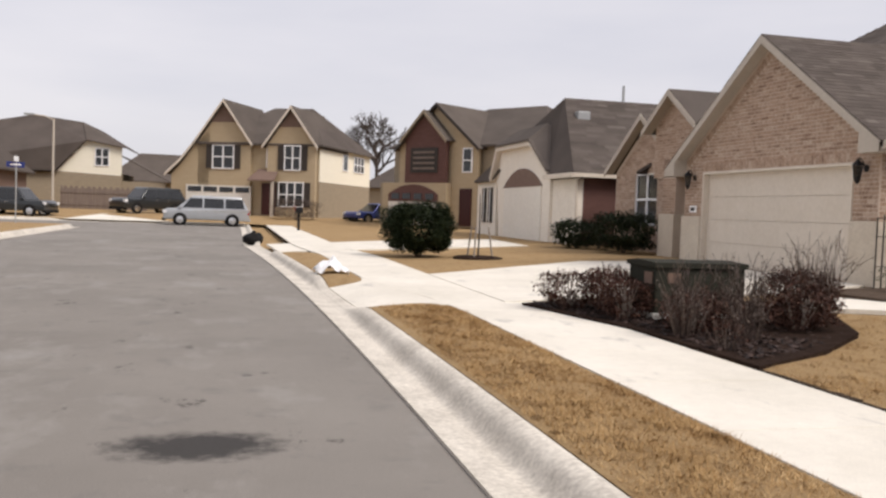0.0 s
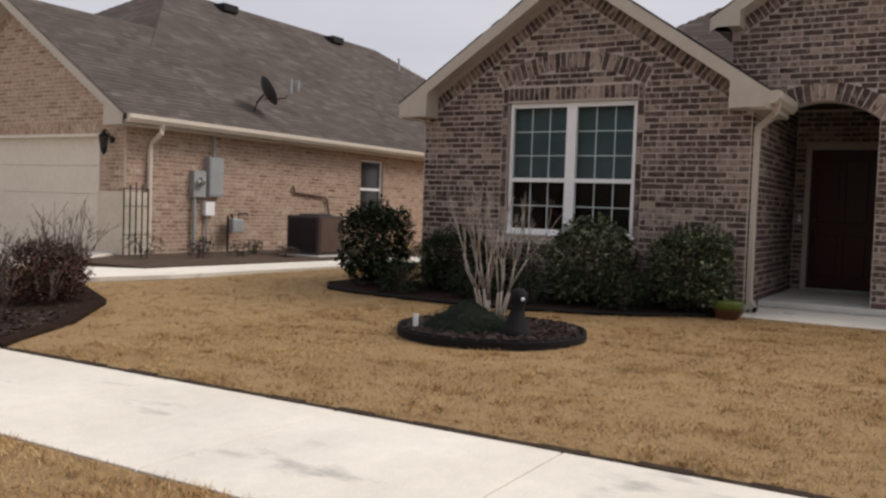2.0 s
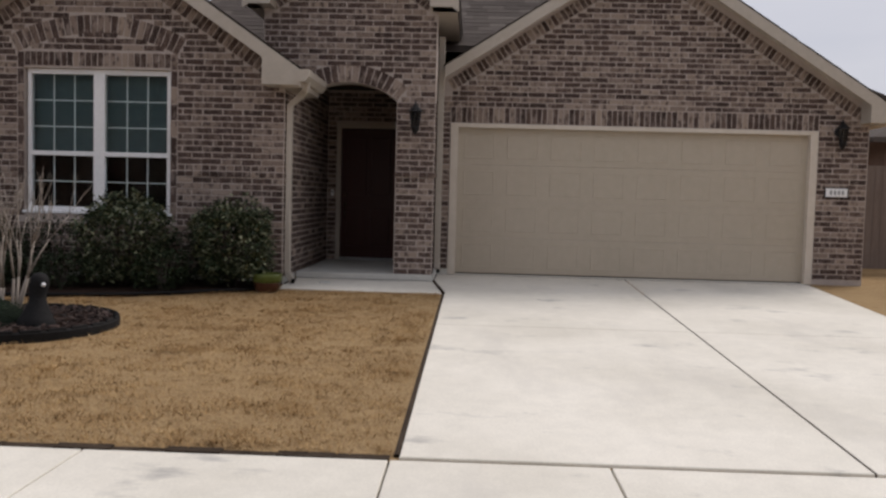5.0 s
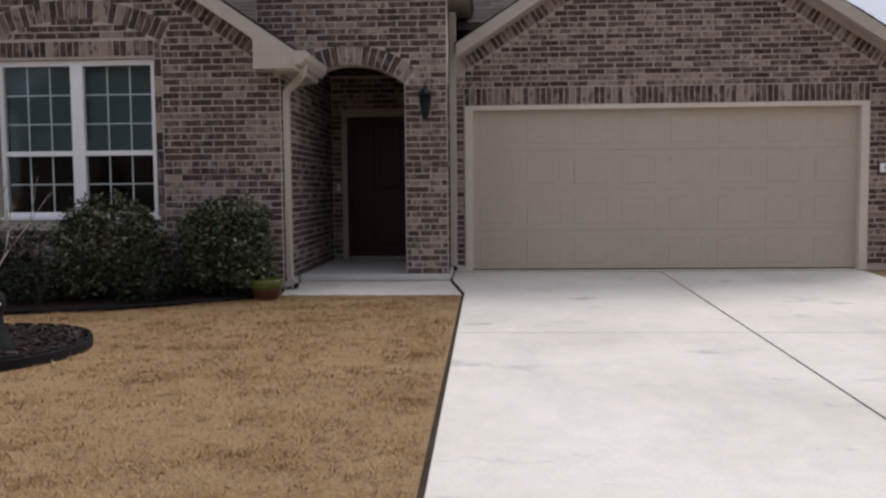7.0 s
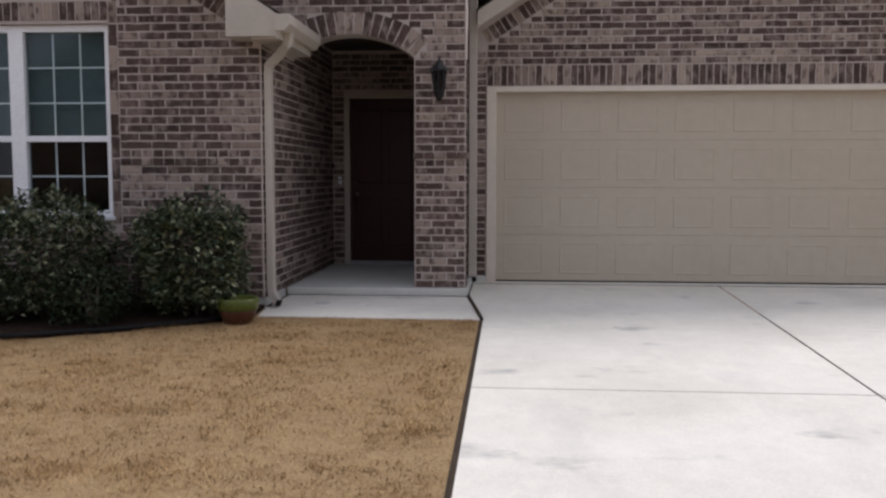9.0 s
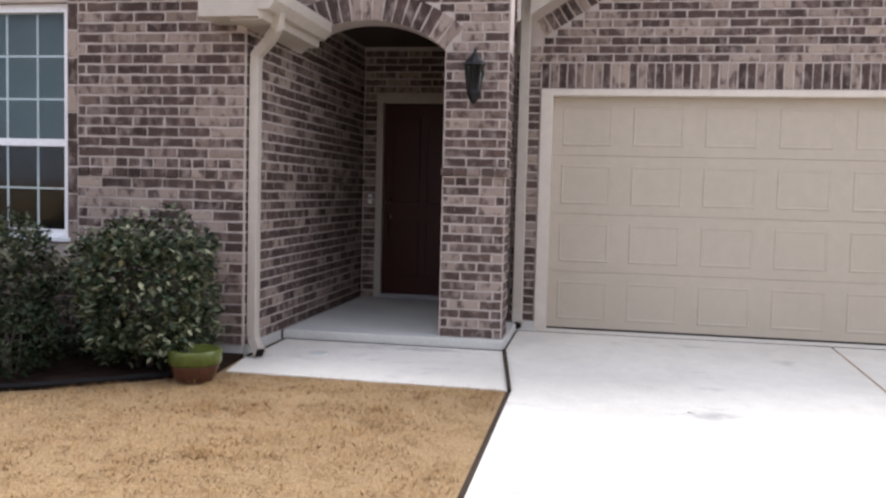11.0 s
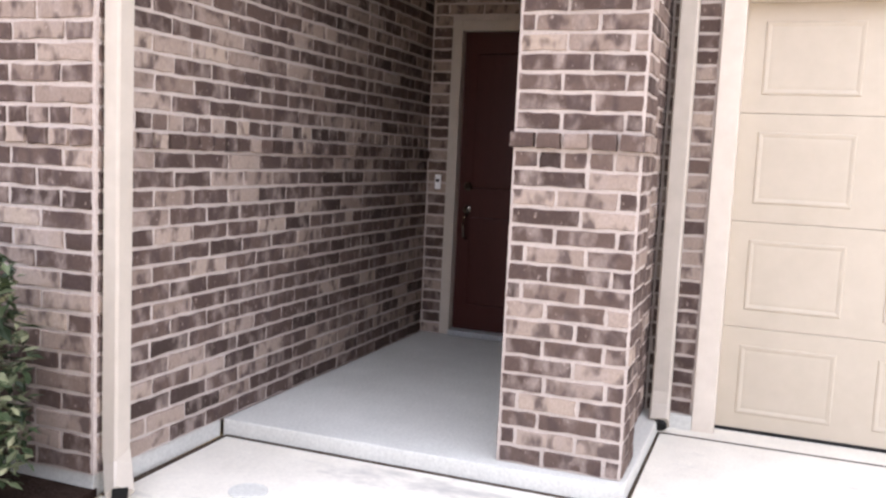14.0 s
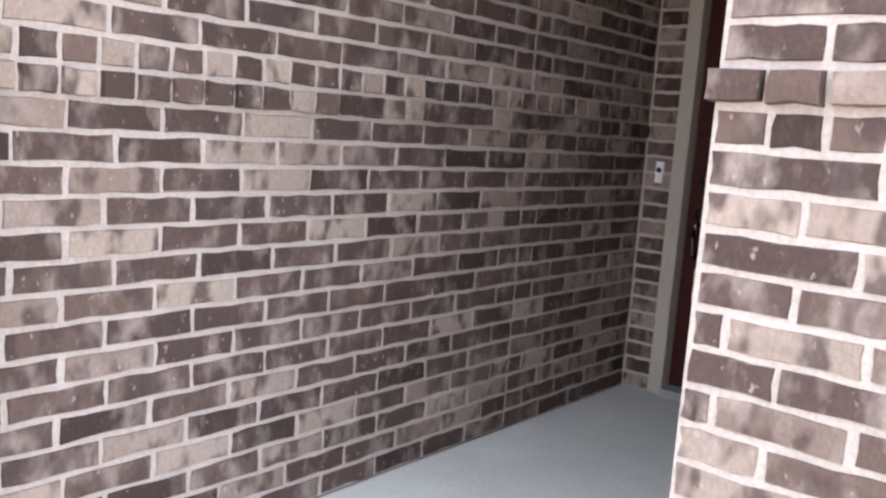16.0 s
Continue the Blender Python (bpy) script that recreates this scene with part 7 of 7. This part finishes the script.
for k in range(3):
    a = k * 2.09
    part("stake", tube(bmesh.new(), [(5.9 + 0.38 * math.cos(a), 21 + 0.38 * math.sin(a), 0.2), (5.9 + 0.25 * math.cos(a), 21 + 0.25 * math.sin(a), 1.0)], 0.022, 6), M_BARK, yt)
big = thing("bare_tree", (15.0, 96, 0.5), "tall bare winter tree behind the houses", "tree")
rng = random.Random(9)
bm = bmesh.new()
tube(bm, [(15.0, 96, 0.4), (15.1, 96, 3), (15.0, 96, 7.4)], 0.34, 10, 0.14)
part("trunk", bm, M_DARKBARK, big)
bm = bmesh.new()
for k in range(6):
    a = k * 1.05
    branching(bm, Vector((15.0, 96, 5.2 + 0.35 * k)), Vector((math.cos(a) * 0.7, math.sin(a) * 0.7, 0.75)).normalized(), 1.6, 0.19, 6, rng, 0.1, 0.85, (2, 4))
part("branchwork", bm, M_DARKBARK, big)

# ---- own front yard ----
part("gutter", prism(bmesh.new(), [(10.50, 1.97, 2.80), (10.50, 1.84, 2.80), (10.50, 1.84, 2.72), (10.50, 1.89, 2.66), (10.50, 1.97, 2.66)], (1.22, 0, 0)), M_TRIM, house, "cream eaves gutter")


def spout(pts, w, d, label):
    """A squared downspout along pts."""
    bm = bmesh.new()
    rings = []
    for i, p in enumerate(pts):
        p = Vector(p)
        a, b = Vector(pts[max(0, i - 1)]), Vector(pts[min(len(pts) - 1, i + 1)])
        t = (b - a).normalized()
        s = Vector((1, 0, 0)) if abs(t.x) < 0.8 else Vector((0, 0, 1))
        u = t.cross(s).normalized()
        s = u.cross(t)
        rings.append([bm.verts.new(p + s * w * x + u * d * y) for x, y in ((-0.5, -0.4), (-0.4, -0.5), (0.4, -0.5), (0.5, -0.4), (0.5, 0.4), (0.4, 0.5), (-0.4, 0.5), (-0.5, 0.4))])
    for a, b in zip(rings, rings[1:]):
        for k in range(8):
            bm.faces.new((a[k], a[(k + 1) % 8], b[(k + 1) % 8], b[k]))
    bm.faces.new(rings[0])
    bm.faces.new(rings[-1][::-1])
    return part("downspout", bm, M_TRIM, house, label)


spout([(10.72, 1.90, 2.68), (10.74, 1.92, 2.58), (10.84, 2.02, 2.50), (10.90, 2.13, 2.42), (10.915, 2.143, 2.34), (10.915, 2.143, 0.42), (10.91, 2.13, 0.36), (10.84, 2.06, 0.29)], 0.085, 0.07, "cream metal downspout")
spout([(12.75, 0.385, 3.6), (12.75, 0.385, 0.46), (12.73, 0.383, 0.38), (12.66, 0.375, 0.315)], 0.085, 0.09, "cream metal downspout")
part("drain_boot", tube(bmesh.new(), [(12.675, 0.377, 0.327), (12.645, 0.373, 0.300)], 0.036, 10), M_RUBBER, house, "black drain boot")
# flat black plate stands in for the shade inside the open spout end
part("spout_mouth_shade", newbox(-0.035, 0.035, -0.028, 0.028, 0, 0.004, m=pose(10.8385, 2.0585, 0.289, 0, -122, 45)), M_RUBBER, house, "dark plate for the shaded hollow of the downspout")
structure("cleanout_cap", lathe(bmesh.new(), [(0.075, 0.235), (0.075, 0.2555), (0.068, 0.2575), (0.064, 0.2555), (0.02, 0.2560)], 11.15, 1.72, 24), M_CONC_GREY, "round cleanout cap set in the walk", "cap")
bm = bmesh.new()
box(bm, 11.640, 11.659, 0.37, 2.17, 0.2, 0.2585)
box(bm, 10.88, 11.640, 2.158, 2.176, 0.2, 0.2575)
box(bm, 11.662, 12.69, 0.371, 0.384, 0.2, 0.2605)
box(bm, 12.686, 12.699, GD[0], 0.371, 0.2, 0.2605)
structure("walk_seam", bm, M_JOINT, "dark seam along the porch step and garage sill", "joint")
wall_lamp(11.722, 0.66, 2.42, "black carriage lamp on the brick pier", "lamps of the brown house", 1.08)
wall_lamp(12.812, -5.20, 2.42, "black carriage lamp on the garage wall", "lamps of the brown house", 1.08)
pl = thing("house_number_plaque", (12.81, -5.21, 1.5), "small white house number plaque on brown brick", "plaque")
part("plate", newbox(12.79, 12.812, -5.36, -5.06, 1.50, 1.62, 0.005), M_WHITE, pl)
part("plate_frame", newbox(12.797, 12.813, -5.375, -5.045, 1.485, 1.635, 0.004), M_DARKMETAL, pl)
for k in range(4):
    part("digit_bar", newbox(12.786, 12.791, -5.31 + k * 0.055, -5.28 + k * 0.055, 1.53, 1.59), M_GREYMETAL, pl)

# bed under the window
bm = bmesh.new()
edge = [(10.36, 2.16), (10.05, 2.45), (9.62, 3.0), (9.3, 3.6), (9.12, 4.3), (9.05, 5.1), (9.1, 5.9), (9.2, 6.6), (9.35, 7.2), (9.8, 7.55), (10.9, 7.5)]
outline = edge + [(10.90, 6.72), (10.88, 2.20)]
prism(bm, [(x, y, gz(x, y) + 0.045) for x, y in outline], (0, 0, -0.1))
structure("window_bed", bm, M_MULCH, "dark mulch bed under the front window", "bed")
bm = tube(bmesh.new(), [(x - 0.01, y, gz(x, y) + 0.045) for x, y in edge], 0.018, 6)
structure("bed_edging", bm, M_RUBBER, "black plastic edging round the bed", "edging")
GB = "shrubs under the front window"
shrub("evergreen_shrub", 10.30, 2.66, 0.86, 0.86, 0.98, 6500, 0.062, M_LEAF, "clipped evergreen shrub with glossy mottled leaves", "shrub", GB, 111, 9, ground=0.24)
shrub("evergreen_shrub", 10.12, 3.86, 0.98, 0.95, 1.00, 6500, 0.062, M_LEAF, "clipped evergreen shrub with glossy mottled leaves", "shrub", GB, 112, 9, ground=0.24)
shrub("evergreen_shrub", 10.25, 5.75, 0.9, 0.9, 0.85, 4000, 0.062, M_LEAF_DARK, "clipped dark evergreen shrub under the window", "shrub", GB, 113, 7, ground=0.24)
shrub("evergreen_shrub", 10.05, 6.95, 0.85, 0.85, 1.12, 6500, 0.075, M_LEAF_DARK, "upright dark evergreen shrub at the house corner", "shrub", GB, 114, 7, ground=0.24)
for i, (x, y, w, h) in enumerate(((9.80, 3.30, 0.55, 0.48), (9.75, 4.4, 0.6, 0.42), (9.7, 5.2, 0.6, 0.40), (9.6, 6.2, 0.6, 0.42), (10.3, 4.75, 0.8, 0.75), (10.47, 3.25, 0.6, 0.62), (10.45, 5.2, 0.65, 0.62), (10.42, 6.35, 0.65, 0.66))):
    shrub("low_shrub", x, y, w, w, h, 1100, 0.05, M_LEAF_DARK, "low dark green shrub in the mulch", "shrub", GB, 120 + i, 5, ground=0.23)

# glazed pot
pot = thing("flower_pot", (10.10, 2.20, 0.245), "glazed pot, lime green rim over brown body", "flower pot")
zb = 0.228
part("body", lathe(bmesh.new(), [(0.105, zb), (0.125, zb + 0.025), (0.148, zb + 0.09), (0.158, zb + 0.14), (0.13, zb + 0.14), (0.10, zb + 0.05)], 10.10, 2.20, 32), M_POTBROWN, pot, smooth=True)
part("rim", lathe(bmesh.new(), [(0.157, zb + 0.115), (0.168, zb + 0.13), (0.172, zb + 0.20), (0.166, zb + 0.212), (0.152, zb + 0.21), (0.148, zb + 0.14)], 10.10, 2.20, 32), M_POTGREEN, pot, "lime green glazed rim", smooth=True)
part("soil", lathe(bmesh.new(), [(0.147, zb + 0.14), (0.147, zb + 0.16), (0.05, zb + 0.167)], 10.10, 2.20, 24), M_MULCH, pot)

# ring bed with the bare multi-stemmed tree
RX, RYC, RR = 7.32, 3.70, 0.85
gzr = gz(RX, RYC)
bm = bmesh.new()
seg = 56
ring_o = [(RR + 0.02, gzr - 0.03), (RR + 0.025, gzr + 0.075), (RR + 0.01, gzr + 0.09), (RR - 0.012, gzr + 0.085), (RR - 0.02, gzr - 0.03)]
lathe(bm, ring_o, RX, RYC, seg)
edging = thing("tree_ring", (RX, RYC, gzr), "black scalloped edging ring filled with dark mulch", "edging")
part("edging_band", bm, M_RUBBER, edging)
for k in range(28):
    a = 2 * math.pi * k / 28
    part("scallop", newbox(-0.012, 0.012, -0.075, 0.075, 0, 0.032, 0.008, m=pose(RX + (RR + 0.005) * math.cos(a), RYC + (RR + 0.005) * math.sin(a), gzr + 0.07, 0, 0, math.degrees(a))), M_RUBBER, edging)
part("mulch", lathe(bmesh.new(), [(RR - 0.015, gzr + 0.02), (RR - 0.02, gzr + 0.05), (0.5, gzr + 0.075), (0.05, gzr + 0.10)], RX, RYC, 40), M_MULCH, edging, "dark wet mulch")
rng = random.Random(15)
vs, fs = [], []
for i in range(900):
    a, r_ = rng.uniform(0, 6.283), RR * math.sqrt(rng.random()) * 0.96
    c = Vector((RX + r_ * math.cos(a), RYC + r_ * math.sin(a), gzr + 0.065 + rng.uniform(0, 0.03)))
    m = Euler((rng.uniform(-0.5, 0.5), rng.uniform(-0.5, 0.5), rng.uniform(0, 6.28))).to_matrix()
    l_, w_ = rng.uniform(0.02, 0.05), rng.uniform(0.006, 0.016)
    n = len(vs)
    for sx, sy_, sz in ((-1, -1, 0), (1, -1, 0), (1, 1, 0), (-1, 1, 0), (-0.8, -0.8, 0.5), (0.8, -0.8, 0.5), (0.8, 0.8, 0.5), (-0.8, 0.8, 0.5)):
        vs.append(tuple(c + m @ Vector((sx * l_, sy_ * w_, sz * 0.014))))
    fs += [tuple(n + j for j in t) for t in B_FACES]
soup("mulch_bark", vs, fs, M_CHIP, edging, "", "stuff")
myrtle = thing("bare_myrtle_tree", (RX, RYC, gzr + 0.05), "small bare multi-stemmed tree with smooth pale bark", "tree")
rng = random.Random(21)
for k in range(9):
    a = 2 * math.pi * k / 9 + rng.uniform(-0.2, 0.2)
    t = rng.uniform(0.08, 0.30)
    p0 = Vector((RX + 0.06 * math.cos(a), RYC + 0.06 * math.sin(a), gzr + 0.05))
    d = Vector((math.cos(a) * t, math.sin(a) * t, 1)).normalized()
    bm = bmesh.new()
    p1 = p0 + d * rng.uniform(0.28, 0.42)
    tube(bm, [p0, (p0 + p1) / 2 + Vector((rng.uniform(-0.02, 0.02), rng.uniform(-0.02, 0.02), 0)), p1], 0.015, 7, 0.011)
    for j in range(2):
        nd = (d + Vector((rng.uniform(-0.3, 0.3), rng.uniform(-0.3, 0.3), 0.1))).normalized()
        branching(bm, p1, nd, rng.uniform(0.27, 0.37), 0.009, 3, rng, 0.6, 0.36, (2, 2))
    part("stem", bm, M_BARK, myrtle, smooth=True)
mound = thing("groundcover_mound", (RX - 0.1, RYC + 0.12, gzr + 0.05), "low dark green mound of groundcover round the stems", "plant")
bm = bmesh.new()
mrng = random.Random(33)
rings = []
for k in range(9):
    u = k / 8
    rad = 0.44 * (1 - u) ** 0.72 if k < 8 else 0.02
    rings.append([bm.verts.new((RX - 0.16 + rad * 0.95 * math.cos(j * math.pi / 14) * (1 + mrng.uniform(-0.07, 0.07)), RYC + 0.16 + rad * 1.08 * math.sin(j * math.pi / 14) * (1 + mrng.uniform(-0.07, 0.07)), gzr + 0.05 + 0.28 * u + mrng.uniform(-0.012, 0.012))) for j in range(28)])
for p, q in zip(rings, rings[1:]):
    for j in range(28):
        bm.faces.new((p[j], p[(j + 1) % 28], q[(j + 1) % 28], q[j]))
bm.faces.new(rings[-1])
part("mat", bm, M_MOUND, mound, smooth=True)
leaves("foliage", crown_points((RX - 0.16, RYC + 0.16, gzr + 0.08), (0.41, 0.44, 0.20), 2400, 131, 2.0, 0.2, 0.1), 0.022, M_LEAF_DARK, mound, 131)
# upright figure: spreading skirt, narrow body, round head, pale cap at one side
OX, OY, OZ = RX - 0.24, RYC - 0.36, gzr + 0.05
orn = thing("garden_ornament", (OX, OY, OZ), "dark painted upright garden ornament in the mulch", "ornament")
bm = lathe(bmesh.new(), [(0.0, 0.0), (0.21, 0.0), (0.215, 0.03), (0.18, 0.10), (0.13, 0.20), (0.095, 0.29), (0.085, 0.36), (0.10, 0.42), (0.108, 0.48), (0.095, 0.54), (0.06, 0.585), (0.0, 0.60)], seg=22, m=pose(OX, OY, OZ, 0, 8, 0) @ Matrix.Diagonal((0.72, 0.72, 0.74, 1.0)))
part("figure", bm, M_RUBBER, orn, smooth=True)
bm = bmesh.new()
bmesh.ops.create_uvsphere(bm, u_segments=10, v_segments=8, radius=0.016, matrix=pose(OX - 0.03, OY - 0.075, OZ + 0.35))
part("pale_knob", bm, M_WHITE, orn, "small pale knob", smooth=True)
mk = thing("plant_marker", (RX - 0.45, RYC + 0.55, gzr + 0.06), "small white plant marker in the mulch", "marker")
part("tag", newbox(RX - 0.46, RX - 0.445, RYC + 0.52, RYC + 0.57, gzr + 0.05, gzr + 0.20, 0.003), M_WHITE, mk)

# soil edges beside the lawn
bm = bmesh.new()
for i in range(24):
    y = 0.24 + i * 0.26
    box(bm, 4.192, 4.262, y, y + 0.26, 0.12, 0.158 + 0.006 * math.sin(i * 2.7))
box(bm, 4.25, 10.34, 0.198, 0.222, 0.10, 0.163)
structure("lawn_edge", bm, M_JOINT, "dark soil edge of the lawn", "edge")
bm = prism(bmesh.new(), [(10.345, 0.19, 0.262), (10.365, 0.215, 0.262), (11.665, 0.395, 0.270), (11.665, 0.365, 0.270)], (0, 0, -0.06))
structure("walk_joint", bm, M_JOINT, "dark joint beside the front walk", "joint")
bm = prism(bmesh.new(), [(4.25, 0.193, gz(4.25, 0) + 0.0155), (4.25, 0.222, gz(4.25, 0) + 0.0155), (10.35, 0.222, gz(10.35, 0) + 0.0165), (10.35, 0.193, gz(10.35, 0) + 0.0165)], (0, 0, -0.05))
structure("drive_edge", bm, M_JOINT, "dark soil edge of the drive", "edge")

# house and fence beyond the drive
h8 = thing("neighbour_house", (18, -12, 0.25), "brown house beyond a dark wooden fence", "house")
part("wall", newbox(17.5, 27, -18, -8.0, 0.2, 2.7), M_BROWNBRICK, h8)
bm = bmesh.new()
for q in (((17.1, -18.4, 2.7), (17.1, -7.6, 2.7), (21, -11.5, 4.6), (21, -14.5, 4.6)), ((17.1, -7.6, 2.7), (27.4, -7.6, 2.7), (23, -11.5, 4.6), (21, -11.5, 4.6)), ((17.1, -18.4, 2.7), (27.4, -18.4, 2.7), (23, -14.5, 4.6), (21, -14.5, 4.6)), ((21, -11.5, 4.6), (23, -11.5, 4.6), (23, -14.5, 4.6), (21, -14.5, 4.6))):
    slab(bm, list(q), 0.1)
part("roof", bm, M_SHINGLE, h8)
fen = thing("side_fence", (15.5, -6.6, 0.25), "dark weathered wooden privacy fence", "fence")
for k in range(18):
    y = -5.68 - k * 0.14
    part("fence_board", newbox(15.5, 15.52, y - 0.135, y, 0.32, 2.08), M_FENCE, fen)
for z in (0.6, 1.7):
    part("fence_rail", newbox(15.525, 15.57, -8.2, -5.66, z, z + 0.09), M_FENCE, fen)

# ---- dry grass blades ----


def blades(name, n, x0, x1, y0, y1, zf, keep, seed, size, label):
    """Short matted blades in tufts, each tuft combed its own way, with thin places between."""
    rs = np.random.RandomState(seed)
    vs, fs = [], []
    for i in range(n // 12):
        tx, ty = rs.uniform(x0, x1), rs.uniform(y0, y1)
        if not keep(tx, ty):
            continue
        lay_dir, rad = rs.uniform(0, 6.283), rs.uniform(0.02, 0.05)
        thick = noise.noise(Vector((tx * 3.1, ty * 1.7, seed)))
        count = int(12 + 9 * thick)
        tall = size * (1.0 + 0.6 * thick)
        for k in range(count):
            x, y = tx + rs.normal(0, rad), ty + rs.normal(0, rad)
            if not (x0 < x < x1 and y0 < y < y1):
                continue
            a, lean, L, w = lay_dir + rs.normal(0, 0.8), rs.uniform(0.6, 1.4), tall * rs.uniform(0.5, 1.5), rs.uniform(0.0014, 0.0034)
            z = zf(x, y) - 0.004
            ca, sa = math.cos(a), math.sin(a)
            h, o = L * math.cos(lean), L * math.sin(lean)
            k = len(vs)
            vs += [(x - sa * w, y + ca * w, z), (x + sa * w, y - ca * w, z), (x + ca * o, y + sa * o, z + h)]
            fs.append((k, k + 1, k + 2))
    ob = soup(name, vs, fs, M_BLADE, None)
    return tagged(ob, label, "grass", kind="stuff")


bed_poly = outline
corner_poly = [(3.7, 11.0), (4.5, 11.5), (5.6, 11.55), (7.4, 10.6), (7.1, 9.2), (6.4, 7.9), (5.3, 6.95), (4.2, 6.33)]


def on_lawn(x, y):
    if (x - RX) ** 2 + (y - RYC) ** 2 < (RR + 0.02) ** 2:
        return False
    if x > 10.37 and y < 2.2:
        return False
    return not inside(x, y, bed_poly) and not inside(x, y, corner_poly) and not (x > 7.2 and y > 9.35 - 0.10 * (x - 8.6))


lawn_z = lambda x, y: gz(x, y) + 0.012
blades("lawn_grass", 170000, 4.24, 10.4, 0.24, 6.0, lawn_z, on_lawn, 1, 0.036, "short dry tan grass of the front lawn")
blades("lawn_grass", 40000, 4.24, 12.5, 6.0, 9.6, lawn_z, on_lawn, 2, 0.04, "short dry tan grass between the houses")
blades("strip_grass", 60000, 1.74, 2.74, 0.9, 10.7, lambda x, y: 0.15 + 0.03 * math.sin(math.pi * (x - 1.72) / 1.03), lambda x, y: True, 3, 0.04, "short dry tan grass beside the kerb")

# ---- bricks that can be told apart singly ----
for f, quads, owner, proud in BRICK_JOBS:
    shift = root_shift(owner)
    brng = random.Random(77)
    for q in quads:
        me = bpy.data.meshes.new("brick")
        cen = Vector(f(sum(p[0] for p in q) / 4, sum(p[1] for p in q) / 4, 0.0))
        corners = brick_verts(f, q, proud, brng)
        me.from_pydata([tuple(Vector(v) - cen) for v in corners], [], brick_faces(len(corners)))
        ob = finish("brick", me, M_BRICK_ONE, owner)
        ob.location = cen - shift
